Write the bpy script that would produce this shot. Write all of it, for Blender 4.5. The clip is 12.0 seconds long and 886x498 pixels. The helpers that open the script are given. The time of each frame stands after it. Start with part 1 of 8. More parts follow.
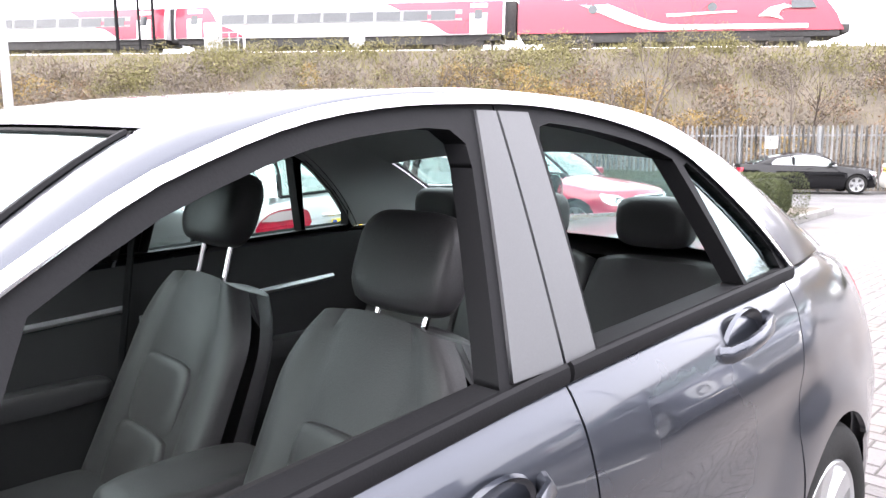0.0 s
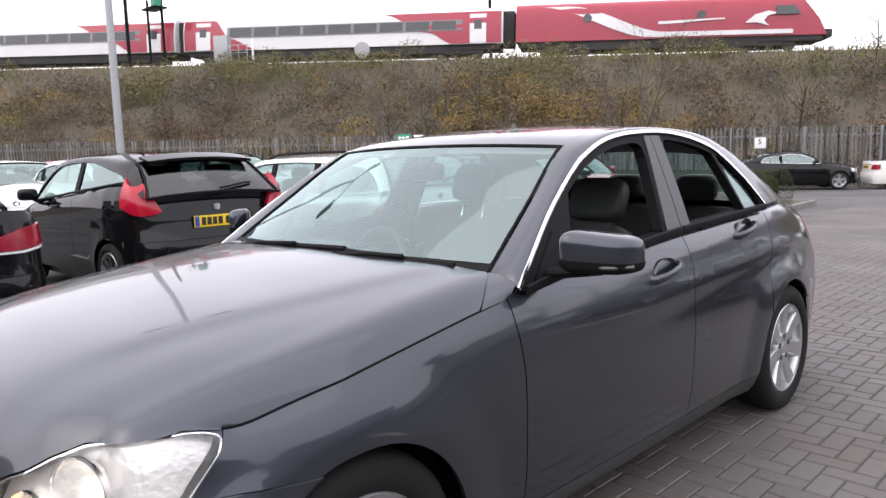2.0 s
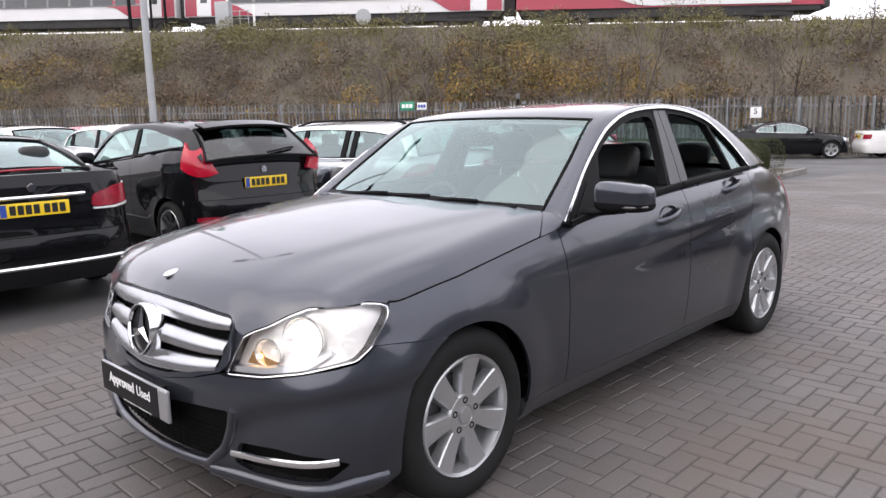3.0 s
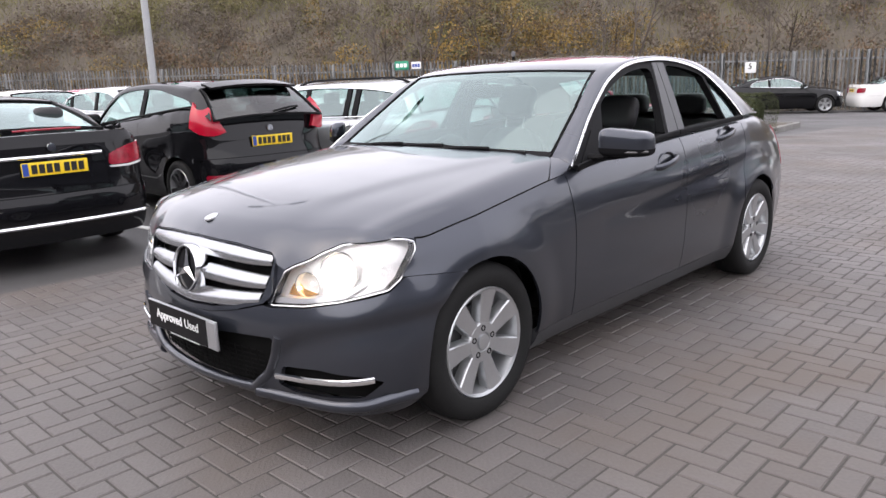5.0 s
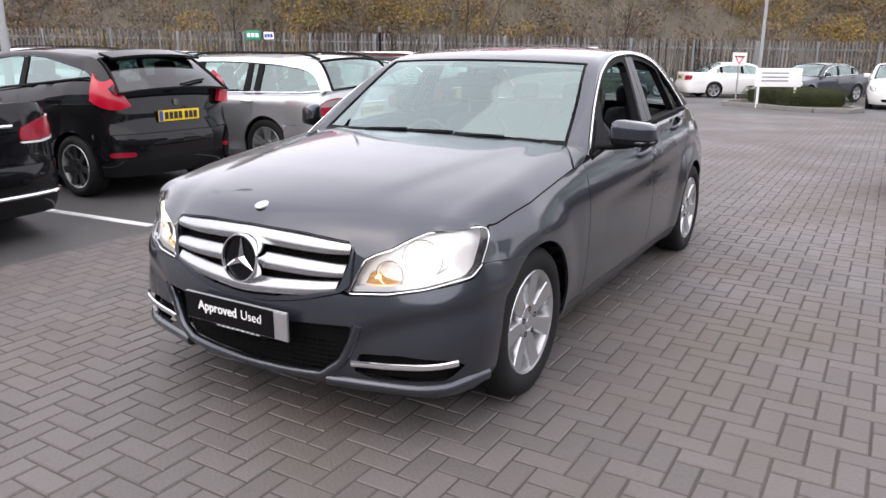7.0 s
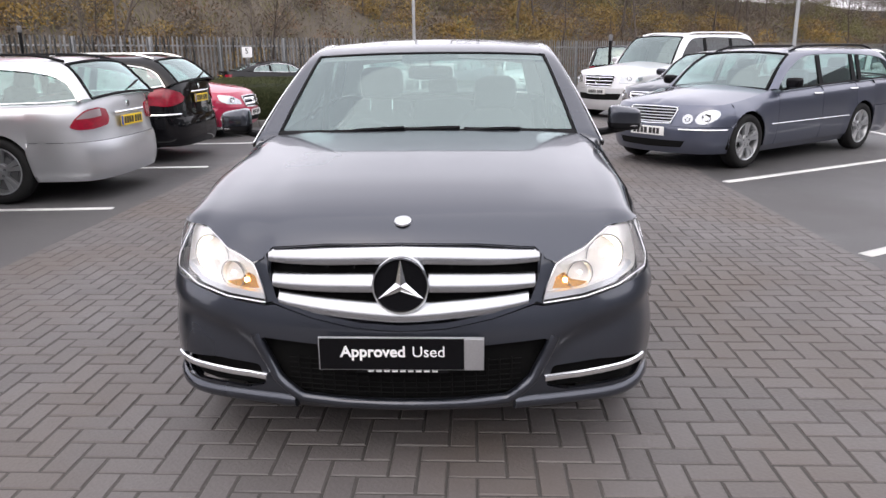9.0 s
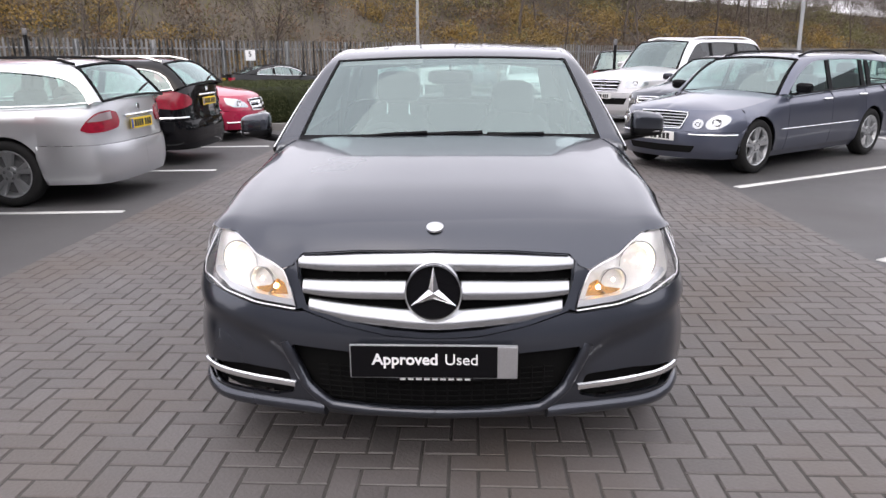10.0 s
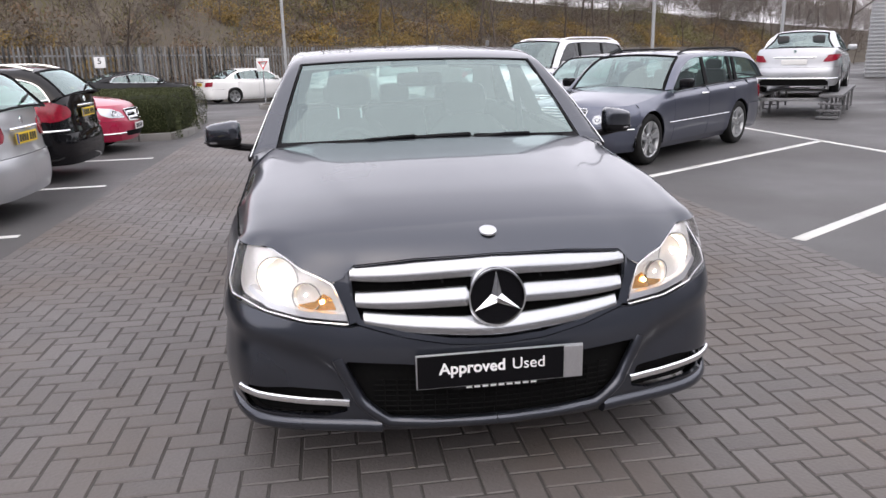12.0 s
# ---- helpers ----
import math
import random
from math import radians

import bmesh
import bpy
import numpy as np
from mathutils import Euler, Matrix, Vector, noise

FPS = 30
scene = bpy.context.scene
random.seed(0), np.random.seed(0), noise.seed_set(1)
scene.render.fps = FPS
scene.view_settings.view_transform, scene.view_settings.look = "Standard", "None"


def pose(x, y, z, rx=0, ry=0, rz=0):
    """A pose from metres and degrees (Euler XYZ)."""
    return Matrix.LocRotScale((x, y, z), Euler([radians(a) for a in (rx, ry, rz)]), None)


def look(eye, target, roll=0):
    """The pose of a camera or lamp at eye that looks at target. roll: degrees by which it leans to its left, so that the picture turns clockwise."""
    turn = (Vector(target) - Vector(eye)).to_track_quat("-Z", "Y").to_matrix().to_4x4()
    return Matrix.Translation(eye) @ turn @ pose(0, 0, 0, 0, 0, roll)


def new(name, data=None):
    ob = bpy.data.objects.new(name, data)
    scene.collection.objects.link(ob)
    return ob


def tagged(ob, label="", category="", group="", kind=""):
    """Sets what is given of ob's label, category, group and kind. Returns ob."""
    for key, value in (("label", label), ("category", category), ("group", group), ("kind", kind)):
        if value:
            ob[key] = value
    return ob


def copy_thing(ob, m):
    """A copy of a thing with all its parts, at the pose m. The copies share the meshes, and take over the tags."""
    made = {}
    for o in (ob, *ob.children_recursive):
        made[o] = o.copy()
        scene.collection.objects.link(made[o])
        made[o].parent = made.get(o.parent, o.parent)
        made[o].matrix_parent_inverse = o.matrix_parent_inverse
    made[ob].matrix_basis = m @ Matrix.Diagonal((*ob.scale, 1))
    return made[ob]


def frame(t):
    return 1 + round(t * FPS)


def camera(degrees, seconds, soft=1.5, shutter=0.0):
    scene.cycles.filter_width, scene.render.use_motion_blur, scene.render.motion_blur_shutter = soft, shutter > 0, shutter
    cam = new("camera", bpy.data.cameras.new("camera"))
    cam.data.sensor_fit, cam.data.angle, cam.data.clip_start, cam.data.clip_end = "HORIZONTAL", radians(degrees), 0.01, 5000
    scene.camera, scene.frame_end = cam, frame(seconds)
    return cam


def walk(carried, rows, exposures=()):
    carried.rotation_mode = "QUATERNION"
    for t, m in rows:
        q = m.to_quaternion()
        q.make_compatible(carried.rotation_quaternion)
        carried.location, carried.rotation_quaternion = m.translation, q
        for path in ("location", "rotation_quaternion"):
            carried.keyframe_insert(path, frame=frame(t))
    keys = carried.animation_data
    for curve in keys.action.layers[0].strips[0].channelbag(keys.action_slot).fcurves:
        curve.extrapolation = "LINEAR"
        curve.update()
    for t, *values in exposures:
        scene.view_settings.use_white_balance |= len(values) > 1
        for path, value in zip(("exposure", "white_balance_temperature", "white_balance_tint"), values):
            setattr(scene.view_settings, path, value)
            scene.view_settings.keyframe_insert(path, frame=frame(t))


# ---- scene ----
cam = camera(62.0, 12.0)
PATH = [
    (0, (1.418, -0.681, 1.328), (0.017, 0.721, 1.058), -0.7),
    (0.5, (1.58, -1.105, 1.315), (0.218, 0.338, 1.063), -1.6),
    (1, (1.776, -1.566, 1.326), (0.4, -0.134, 1.086), -1.2),
    (1.5, (1.954, -2.063, 1.335), (0.559, -0.652, 1.083), -0.8),
    (2, (2.168, -2.556, 1.336), (0.78, -1.139, 1.079), -1.6),
    (2.5, (2.398, -3.024, 1.367), (0.998, -1.629, 1.059), -2.1),
    (3, (2.552, -3.371, 1.359), (1.181, -1.957, 1.016), -1.3),
    (3.5, (2.655, -3.553, 1.346), (1.29, -2.142, 0.966), -2.2),
    (5.5, (2.661, -3.633, 1.33), (1.318, -2.223, 0.873), -1.3),
    (6, (2.597, -3.699, 1.342), (1.269, -2.277, 0.878), 0.2),
    (6.5, (2.377, -3.944, 1.362), (1.23, -2.375, 0.889), -0.9),
    (6.7, (2.266, -4.06, 1.415), (1.176, -2.459, 0.915), -0.2),
    (8.3, (0.752, -4.503, 1.376), (0.396, -2.601, 0.867), -0.6),
    (8.5, (0.584, -4.506, 1.372), (0.327, -2.59, 0.857), 0.7),
    (9, (0.236, -4.537, 1.377), (0.151, -2.608, 0.857), -0.7),
    (9.5, (0.128, -4.521, 1.387), (0.044, -2.591, 0.87), -0.9),
    (10, (0.129, -4.513, 1.381), (0.044, -2.581, 0.87), -0.5),
    (10.5, (0.141, -4.501, 1.38), (0.05, -2.568, 0.875), -1.0),
    (11, (0.135, -4.481, 1.371), (0.05, -2.548, 0.867), -0.8),
    (11.5, (-0.036, -4.468, 1.369), (-0.002, -2.534, 0.857), 1.8),
    (12, (-0.48, -4.433, 1.385), (-0.199, -2.519, 0.875), -1.4),
]
walk(cam, [(t, look(eye, target, roll)) for t, eye, target, roll in PATH],
     exposures=[(0.0, 1.92), (0.5, 1.34), (1.0, 0.74), (1.5, 0.36), (2.5, 0.08), (3.5, 0.22), (6.5, 0.28), (8.5, 0.08), (9.5, 0.05), (11.0, 0.05), (12.0, -0.04)])

# ---- light ----
world = bpy.data.worlds.new("overcast_sky")
scene.world = world
world.use_nodes = True
wn = world.node_tree
sky = wn.nodes.new("ShaderNodeTexSky")
sky.sky_type = "NISHITA"
sky.sun_disc = False
sky.sun_elevation, sky.sun_rotation = radians(48), radians(200)
sky.air_density, sky.dust_density, sky.ozone_density = 1.0, 6.0, 1.0
pale = wn.nodes.new("ShaderNodeMix")
pale.data_type = "RGBA"
pale.inputs[0].default_value = 0.80
pale.inputs[7].default_value = (9.5, 9.15, 9.9, 1)
wn.links.new(sky.outputs[0], pale.inputs[6])
wn.links.new(pale.outputs[2], wn.nodes["Background"].inputs[0])
wn.nodes["Background"].inputs[1].default_value = 0.21
sun = new("sun", bpy.data.lights.new("sun", "SUN"))
sun.data.energy, sun.data.angle, sun.data.color = 1.1, radians(110), (1.0, 0.97, 0.93)
sun.matrix_world = look((0, 0, 40), (-12, 18, 0))

# ---- materials ----


def principled(name, colour, rough=0.5, metal=0.0, coat=0.0, spec=0.5):
    m = bpy.data.materials.new(name)
    m.use_nodes = True
    b = m.node_tree.nodes["Principled BSDF"]
    b.inputs["Base Color"].default_value = (*colour, 1)
    b.inputs["Roughness"].default_value = rough
    b.inputs["Metallic"].default_value = metal
    b.inputs["Coat Weight"].default_value = coat
    b.inputs["Coat Roughness"].default_value = 0.03
    b.inputs["Specular IOR Level"].default_value = spec
    return m


def varied(m, scale=3.0, amount=0.25, fine=60.0, bump=0.0, rough=0.0, per_object=0.0, per_island=0.0):
    """Two scales of variation on colour, relief and gloss."""
    t = m.node_tree
    b = t.nodes["Principled BSDF"]
    base = tuple(b.inputs["Base Color"].default_value)
    co = t.nodes.new("ShaderNodeTexCoord")
    n1 = t.nodes.new("ShaderNodeTexNoise")
    n1.inputs["Scale"].default_value, n1.inputs["Detail"].default_value = scale, 5
    n2 = t.nodes.new("ShaderNodeTexNoise")
    n2.inputs["Scale"].default_value, n2.inputs["Detail"].default_value = fine, 3
    t.links.new(co.outputs["Object"], n1.inputs["Vector"])
    t.links.new(co.outputs["Object"], n2.inputs["Vector"])
    add = t.nodes.new("ShaderNodeMath")
    add.operation = "ADD"
    t.links.new(n1.outputs["Fac"], add.inputs[0])
    t.links.new(n2.outputs["Fac"], add.inputs[1])
    value = add.outputs[0]
    if per_object or per_island:
        src = t.nodes.new("ShaderNodeObjectInfo" if per_object else "ShaderNodeNewGeometry")
        mul = t.nodes.new("ShaderNodeMath")
        mul.operation = "MULTIPLY_ADD"
        t.links.new(src.outputs["Random" if per_object else "Random Per Island"], mul.inputs[0])
        mul.inputs[1].default_value = per_object or per_island
        t.links.new(value, mul.inputs[2])
        sub = t.nodes.new("ShaderNodeMath")
        sub.operation = "SUBTRACT"
        t.links.new(mul.outputs[0], sub.inputs[0])
        sub.inputs[1].default_value = (per_object or per_island) / 2
        value = sub.outputs[0]
    rng = t.nodes.new("ShaderNodeMapRange")
    rng.inputs[1].default_value, rng.inputs[2].default_value = 0.6, 1.4
    rng.inputs[3].default_value, rng.inputs[4].default_value = 1 - amount, 1 + amount
    rng.clamp = False
    t.links.new(value, rng.inputs[0])
    mix = t.nodes.new("ShaderNodeVectorMath")
    mix.operation = "SCALE"
    mix.inputs[0].default_value = base[:3]
    t.links.new(rng.outputs[0], mix.inputs["Scale"])
    t.links.new(mix.outputs[0], b.inputs["Base Color"])
    if bump:
        bp = t.nodes.new("ShaderNodeBump")
        bp.inputs["Strength"].default_value, bp.inputs["Distance"].default_value = 0.6, bump
        t.links.new(n2.outputs["Fac"], bp.inputs["Height"])
        t.links.new(bp.outputs[0], b.inputs["Normal"])
    if rough:
        r2 = t.nodes.new("ShaderNodeMapRange")
        r0 = b.inputs["Roughness"].default_value
        r2.inputs[1].default_value, r2.inputs[2].default_value = 0.35, 0.65
        r2.inputs[3].default_value, r2.inputs[4].default_value = max(0.05, r0 - rough), min(1, r0 + rough)
        t.links.new(n1.outputs["Fac"], r2.inputs[0])
        t.links.new(r2.outputs[0], b.inputs["Roughness"])
    return m


def paint(name, colour, metal=0.5, rough=0.32):
    return varied(principled(name, colour, rough, metal, 1.0), 1.2, 0.10, 900.0, 0.0, 0.04)


def thin_glass(name, tint, gloss=(1, 1, 1), base=0.11):
    m = bpy.data.materials.new(name)
    m.use_nodes = True
    t = m.node_tree
    t.nodes.remove(t.nodes["Principled BSDF"])
    tr = t.nodes.new("ShaderNodeBsdfTransparent")
    tr.inputs[0].default_value = (*tint, 1)
    gl = t.nodes.new("ShaderNodeBsdfGlossy")
    gl.inputs["Roughness"].default_value = 0.02
    gl.inputs["Color"].default_value = (*gloss, 1)
    lw = t.nodes.new("ShaderNodeLayerWeight")
    lw.inputs[0].default_value = 0.5
    pw = t.nodes.new("ShaderNodeMath")
    pw.operation = "POWER"
    pw.inputs[1].default_value = 4.5
    t.links.new(lw.outputs["Facing"], pw.inputs[0])
    fr = t.nodes.new("ShaderNodeMapRange")
    fr.inputs[3].default_value, fr.inputs[4].default_value = base, 1.0
    t.links.new(pw.outputs[0], fr.inputs[0])
    mx = t.nodes.new("ShaderNodeMixShader")
    t.links.new(fr.outputs[0], mx.inputs[0])
    t.links.new(tr.outputs[0], mx.inputs[1])
    t.links.new(gl.outputs[0], mx.inputs[2])
    t.links.new(mx.outputs[0], t.nodes["Material Output"].inputs["Surface"])
    return m


def lit(name, colour, strength):
    m = principled(name, colour, 0.4)
    b = m.node_tree.nodes["Principled BSDF"]
    b.inputs["Emission Color"].default_value = (*colour, 1)
    b.inputs["Emission Strength"].default_value = strength
    return m


GREY_PAINT = paint("grey_metallic_paint", (0.043, 0.048, 0.062), 0.78, 0.30)
GREY_PAINT.node_tree.nodes["Principled BSDF"].inputs["Coat Weight"].default_value = 0.9
GREY_PAINT.node_tree.nodes["Principled BSDF"].inputs["Coat Roughness"].default_value = 0.04
BLACK_PAINT = paint("black_paint", (0.005, 0.005, 0.006), 0.0, 0.3)
BLACK_PAINT.node_tree.nodes["Principled BSDF"].inputs["Specular IOR Level"].default_value = 0.0
BLACK_PAINT.node_tree.nodes["Principled BSDF"].inputs["Coat Weight"].default_value = 0.68
SILVER_PAINT = paint("silver_paint", (0.52, 0.53, 0.55), 0.75, 0.32)
WHITE_PAINT = paint("white_paint", (0.72, 0.72, 0.71), 0.0, 0.35)
RED_PAINT = paint("red_paint", (0.36, 0.004, 0.045), 0.15, 0.3)
BLUE_PAINT = paint("blue_grey_paint", (0.088, 0.098, 0.136), 0.7, 0.32)
PEARL_PAINT = paint("pale_silver_paint", (0.60, 0.60, 0.61), 0.5, 0.32)
CHROME = principled("chrome", (0.85, 0.86, 0.87), 0.08, 1.0)
SATIN = varied(principled("satin_aluminium", (0.62, 0.63, 0.65), 0.32, 0.9), 8, 0.08, 200)
ALLOY = varied(principled("silver_alloy", (0.48, 0.49, 0.50), 0.3, 0.8), 8, 0.08, 200)
DARK_ALLOY = varied(principled("black_alloy", (0.02, 0.02, 0.022), 0.35, 0.4), 8, 0.08, 200)
RUBBER = varied(principled("tyre_rubber", (0.010, 0.010, 0.010), 0.8, 0.0, 0.0, 0.25), 6, 0.25, 180, 0.001)
TRIM = varied(principled("black_trim", (0.008, 0.008, 0.009), 0.6, 0.0, 0.0, 0.10), 5, 0.15, 250, 0.0004)
GLOSS_BLACK = principled("gloss_black", (0.004, 0.004, 0.005), 0.2, 0.0, 0.0, 0.16)
UNDER = varied(principled("dark_underbody", (0.006, 0.006, 0.006), 0.95, 0.0, 0.0, 0.1), 5, 0.2, 90)
LEATHER = varied(principled("black_leather", (0.036, 0.035, 0.037), 0.45, 0.0, 0.0, 0.4), 6, 0.2, 320, 0.0012, 0.06)
PILLAR = varied(principled("satin_dark_pillar", (0.05, 0.051, 0.055), 0.42), 5, 0.1, 300)
SMOKED = principled("smoked_lens", (0.05, 0.048, 0.048), 0.15, 0.0, 0.6)
CABIN = varied(principled("dark_cabin_plastic", (0.024, 0.024, 0.025), 0.55), 6, 0.2, 420, 0.0006)
HEADLINING = varied(principled("grey_headlining", (0.34, 0.34, 0.33), 0.9), 4, 0.06, 500, 0.0006)
GLASS = thin_glass("tinted_glass", (0.60, 0.74, 0.70), (0.84, 1.0, 0.98), 0.19)
DARK_GLASS = thin_glass("privacy_glass", (0.10, 0.12, 0.12), (1, 1, 1), 0.07)
LENS = thin_glass("clear_lens", (0.95, 0.95, 0.95), (1, 1, 1), 0.06)
RED_LENS = varied(principled("red_lamp_lens", (0.24, 0.003, 0.018), 0.16, 0.0, 0.4), 14, 0.35, 60, 0.002)
CLEAR_LAMP = principled("clear_lamp_lens", (0.75, 0.74, 0.74), 0.12, 0.2, 1.0)
SMOKED_LAMP = principled("pale_smoked_lens", (0.30, 0.24, 0.25), 0.12, 0.1, 1.0)
RED_BRIGHT = principled("bright_red_lens", (0.38, 0.006, 0.025), 0.15, 0.0, 0.15)
LAMP_CHROME = principled("lamp_reflector_behind_glass", (0.50, 0.52, 0.54), 0.16, 0.7, 1.0)
GRILLE_SILVER = varied(principled("grille_silver", (0.46, 0.47, 0.49), 0.26, 1.0), 8, 0.08, 200)
DARK_STEEL = varied(principled("dull_dark_steel", (0.15, 0.15, 0.155), 0.55, 0.3), 2, 0.25, 30)
REFLECTOR = varied(principled("bright_reflector", (0.90, 0.88, 0.85), 0.30, 0.55), 30, 0.10, 70, 0.003)
AMBER_CHROME = principled("amber_tinted_reflector", (0.85, 0.50, 0.22), 0.22, 0.85)
BULB = lit("lit_bulb", (1.0, 0.83, 0.64), 330.0)
SIDE_BULB = lit("lit_side_bulb", (1.0, 0.62, 0.30), 30.0)
YELLOW_PLATE = varied(principled("yellow_plate", (0.80, 0.56, 0.02), 0.4), 6, 0.06, 90)
WHITE_PLATE = varied(principled("white_plate", (0.75, 0.75, 0.73), 0.4), 6, 0.06, 90)
BLACK_INK = principled("black_ink", (0.01, 0.01, 0.01), 0.5)
BLUE_INK = principled("blue_band", (0.02, 0.06, 0.32), 0.5)
WHITE_INK = principled("white_ink", (0.8, 0.8, 0.8), 0.5)
BLOCK = varied(principled("grey_paving_block", (0.098, 0.089, 0.086), 0.62), 0.7, 0.20, 70, 0.004, 0.14, per_object=0.5)
BLOCK_FAR = varied(principled("grey_paving_block_joined", (0.098, 0.089, 0.086), 0.62), 0.7, 0.20, 70, 0.004, 0.14, per_island=0.5)


def rusty(m, colour, scale, low, high):
    """Broad brown stains laid over a material's own colour."""
    t = m.node_tree
    b = t.nodes["Principled BSDF"]
    old = b.inputs["Base Color"].links[0].from_socket
    geo = t.nodes.new("ShaderNodeNewGeometry")
    n = t.nodes.new("ShaderNodeTexNoise")
    n.inputs["Scale"].default_value, n.inputs["Detail"].default_value = scale, 6
    t.links.new(geo.outputs["Position"], n.inputs["Vector"])
    r = t.nodes.new("ShaderNodeMapRange")
    r.inputs[1].default_value, r.inputs[2].default_value = low, high
    r.inputs[3].default_value, r.inputs[4].default_value = 0.0, 0.75
    t.links.new(n.outputs["Fac"], r.inputs[0])
    mx = t.nodes.new("ShaderNodeMix")
    mx.data_type = "RGBA"
    t.links.new(r.outputs[0], mx.inputs[0])
    t.links.new(old, mx.inputs[6])
    mx.inputs[7].default_value = (*colour, 1)
    t.links.new(mx.outputs[2], b.inputs["Base Color"])


for m in (BLOCK, BLOCK_FAR):
    rusty(m, (0.096, 0.078, 0.066), 0.9, 0.46, 0.66)
TARMAC = varied(principled("tarmac", (0.062, 0.060, 0.060), 0.62), 0.35, 0.22, 130, 0.004, 0.16)
LINE = varied(principled("white_road_paint", (0.62, 0.62, 0.60), 0.6), 2.0, 0.12, 60, 0.001)
STEEL = varied(principled("galvanised_steel", (0.26, 0.265, 0.27), 0.5, 0.35), 1.5, 0.22, 30, per_object=0.35)
POLE = varied(principled("galvanised_pole", (0.36, 0.37, 0.38), 0.5, 0.5), 2, 0.12, 50)
CONCRETE = varied(principled("concrete", (0.17, 0.165, 0.155), 0.85), 1.2, 0.2, 60, 0.004)
SOIL = varied(principled("brown_undergrowth", (0.078, 0.065, 0.049), 0.95), 0.25, 0.40, 5, 0.0)
BARK = varied(principled("grey_brown_bark", (0.075, 0.060, 0.050), 0.9), 2, 0.3, 40, 0.01)

TRAIN_RED = varied(principled("train_red", (0.30, 0.008, 0.034), 0.35, 0.0, 0.4), 0.6, 0.08, 20)
TRAIN_WHITE = varied(principled("train_silver_white", (0.62, 0.62, 0.63), 0.35, 0.0, 0.4), 0.6, 0.08, 20)
TRAIN_DARK = varied(principled("train_dark_glass", (0.05, 0.055, 0.06), 0.12), 0.5, 0.2, 8)
TRAIN_GREY = varied(principled("train_grey_band", (0.16, 0.165, 0.17), 0.3), 0.5, 0.2, 8)
TRAIN_UNDER = varied(principled("train_dark_running_gear", (0.035, 0.034, 0.034), 0.8), 0.8, 0.4, 8)
GREEN_SIGN = varied(principled("green_sign", (0.02, 0.28, 0.16), 0.5), 3, 0.1, 40)
RED_INK = principled("red_sign_paint", (0.55, 0.03, 0.03), 0.5)


def leafage(name, colour, spread):
    m = varied(principled(name, colour, 0.75, 0.0, 0.0, 0.25), 0.35, 0.25, 9, per_island=spread)
    return m


LEAF_OCHRE = leafage("ochre_leaves", (0.215, 0.148, 0.052), 0.25)
LEAF_GOLD = leafage("golden_leaves", (0.30, 0.195, 0.052), 0.3)
LEAF_OLIVE = leafage("olive_leaves", (0.145, 0.132, 0.058), 0.25)
LEAF_BROWN = leafage("brown_leaves", (0.118, 0.092, 0.067), 0.25)
LEAF_RUSSET = leafage("russet_leaves", (0.150, 0.100, 0.062), 0.25)
LEAF_GREY = leafage("grey_brown_growth", (0.130, 0.110, 0.090), 0.25)
LEAF_HEDGE = leafage("clipped_hedge_leaves", (0.046, 0.054, 0.020), 0.6)
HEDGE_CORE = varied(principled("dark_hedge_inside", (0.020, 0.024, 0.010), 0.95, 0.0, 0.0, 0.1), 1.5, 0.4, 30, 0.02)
TWIG = leafage("grey_brown_twigs", (0.100, 0.082, 0.068), 0.4)
UNSEEN_WALL = varied(principled("unseen_dark_grey_wall", (0.13, 0.13, 0.135), 0.5), 0.3, 0.2, 3)
CLADDING = varied(principled("grey_metal_cladding", (0.33, 0.34, 0.35), 0.45, 0.3), 0.4, 0.1, 6)

# ---- helpers for building ----


def part(name, bm, mat, parent=None, label="", sharp=38):
    """Links a bmesh as one mesh object under its thing."""
    if mat in (GLASS, DARK_GLASS, LENS):
        bm.normal_update()
        mid = Vector((0, 0.1, 0.75))
        bmesh.ops.reverse_faces(bm, faces=[f for f in bm.faces if f.normal.dot(f.calc_center_median() - mid) < 0])
    for f in bm.faces:
        f.smooth = True
    lim = math.radians(sharp)
    for e in bm.edges:
        if len(e.link_faces) == 2 and e.calc_face_angle(0) > lim:
            e.smooth = False
    me = bpy.data.meshes.new(name)
    bm.to_mesh(me)
    bm.free()
    me.materials.append(mat)
    ob = new(name, me)
    if parent:
        ob.parent = parent
    if label:
        ob["label"] = label
    return ob


def thing(name, label, category, group="", m=None, kind=""):
    ob = new(name)
    ob.empty_display_size = 0.2
    if m is not None:
        ob.matrix_basis = m
    return tagged(ob, label, category, group, kind)


def box_bm(size, at=(0, 0, 0), bevel=0.0, rot=None, seg=2):
    bm = bmesh.new()
    bmesh.ops.create_cube(bm, size=1.0)
    bmesh.ops.scale(bm, vec=size, verts=bm.verts)
    if bevel:
        bmesh.ops.bevel(bm, geom=list(bm.edges), offset=bevel, segments=seg, profile=0.6, affect="EDGES")
    if rot is not None:
        bmesh.ops.transform(bm, matrix=rot, verts=bm.verts)
    bmesh.ops.translate(bm, vec=at, verts=bm.verts)
    return bm


def join(*bms):
    out = bms[0]
    for b in bms[1:]:
        me = bpy.data.meshes.new("tmp")
        b.to_mesh(me)
        b.free()
        out.from_mesh(me)
        bpy.data.meshes.remove(me)
    return out


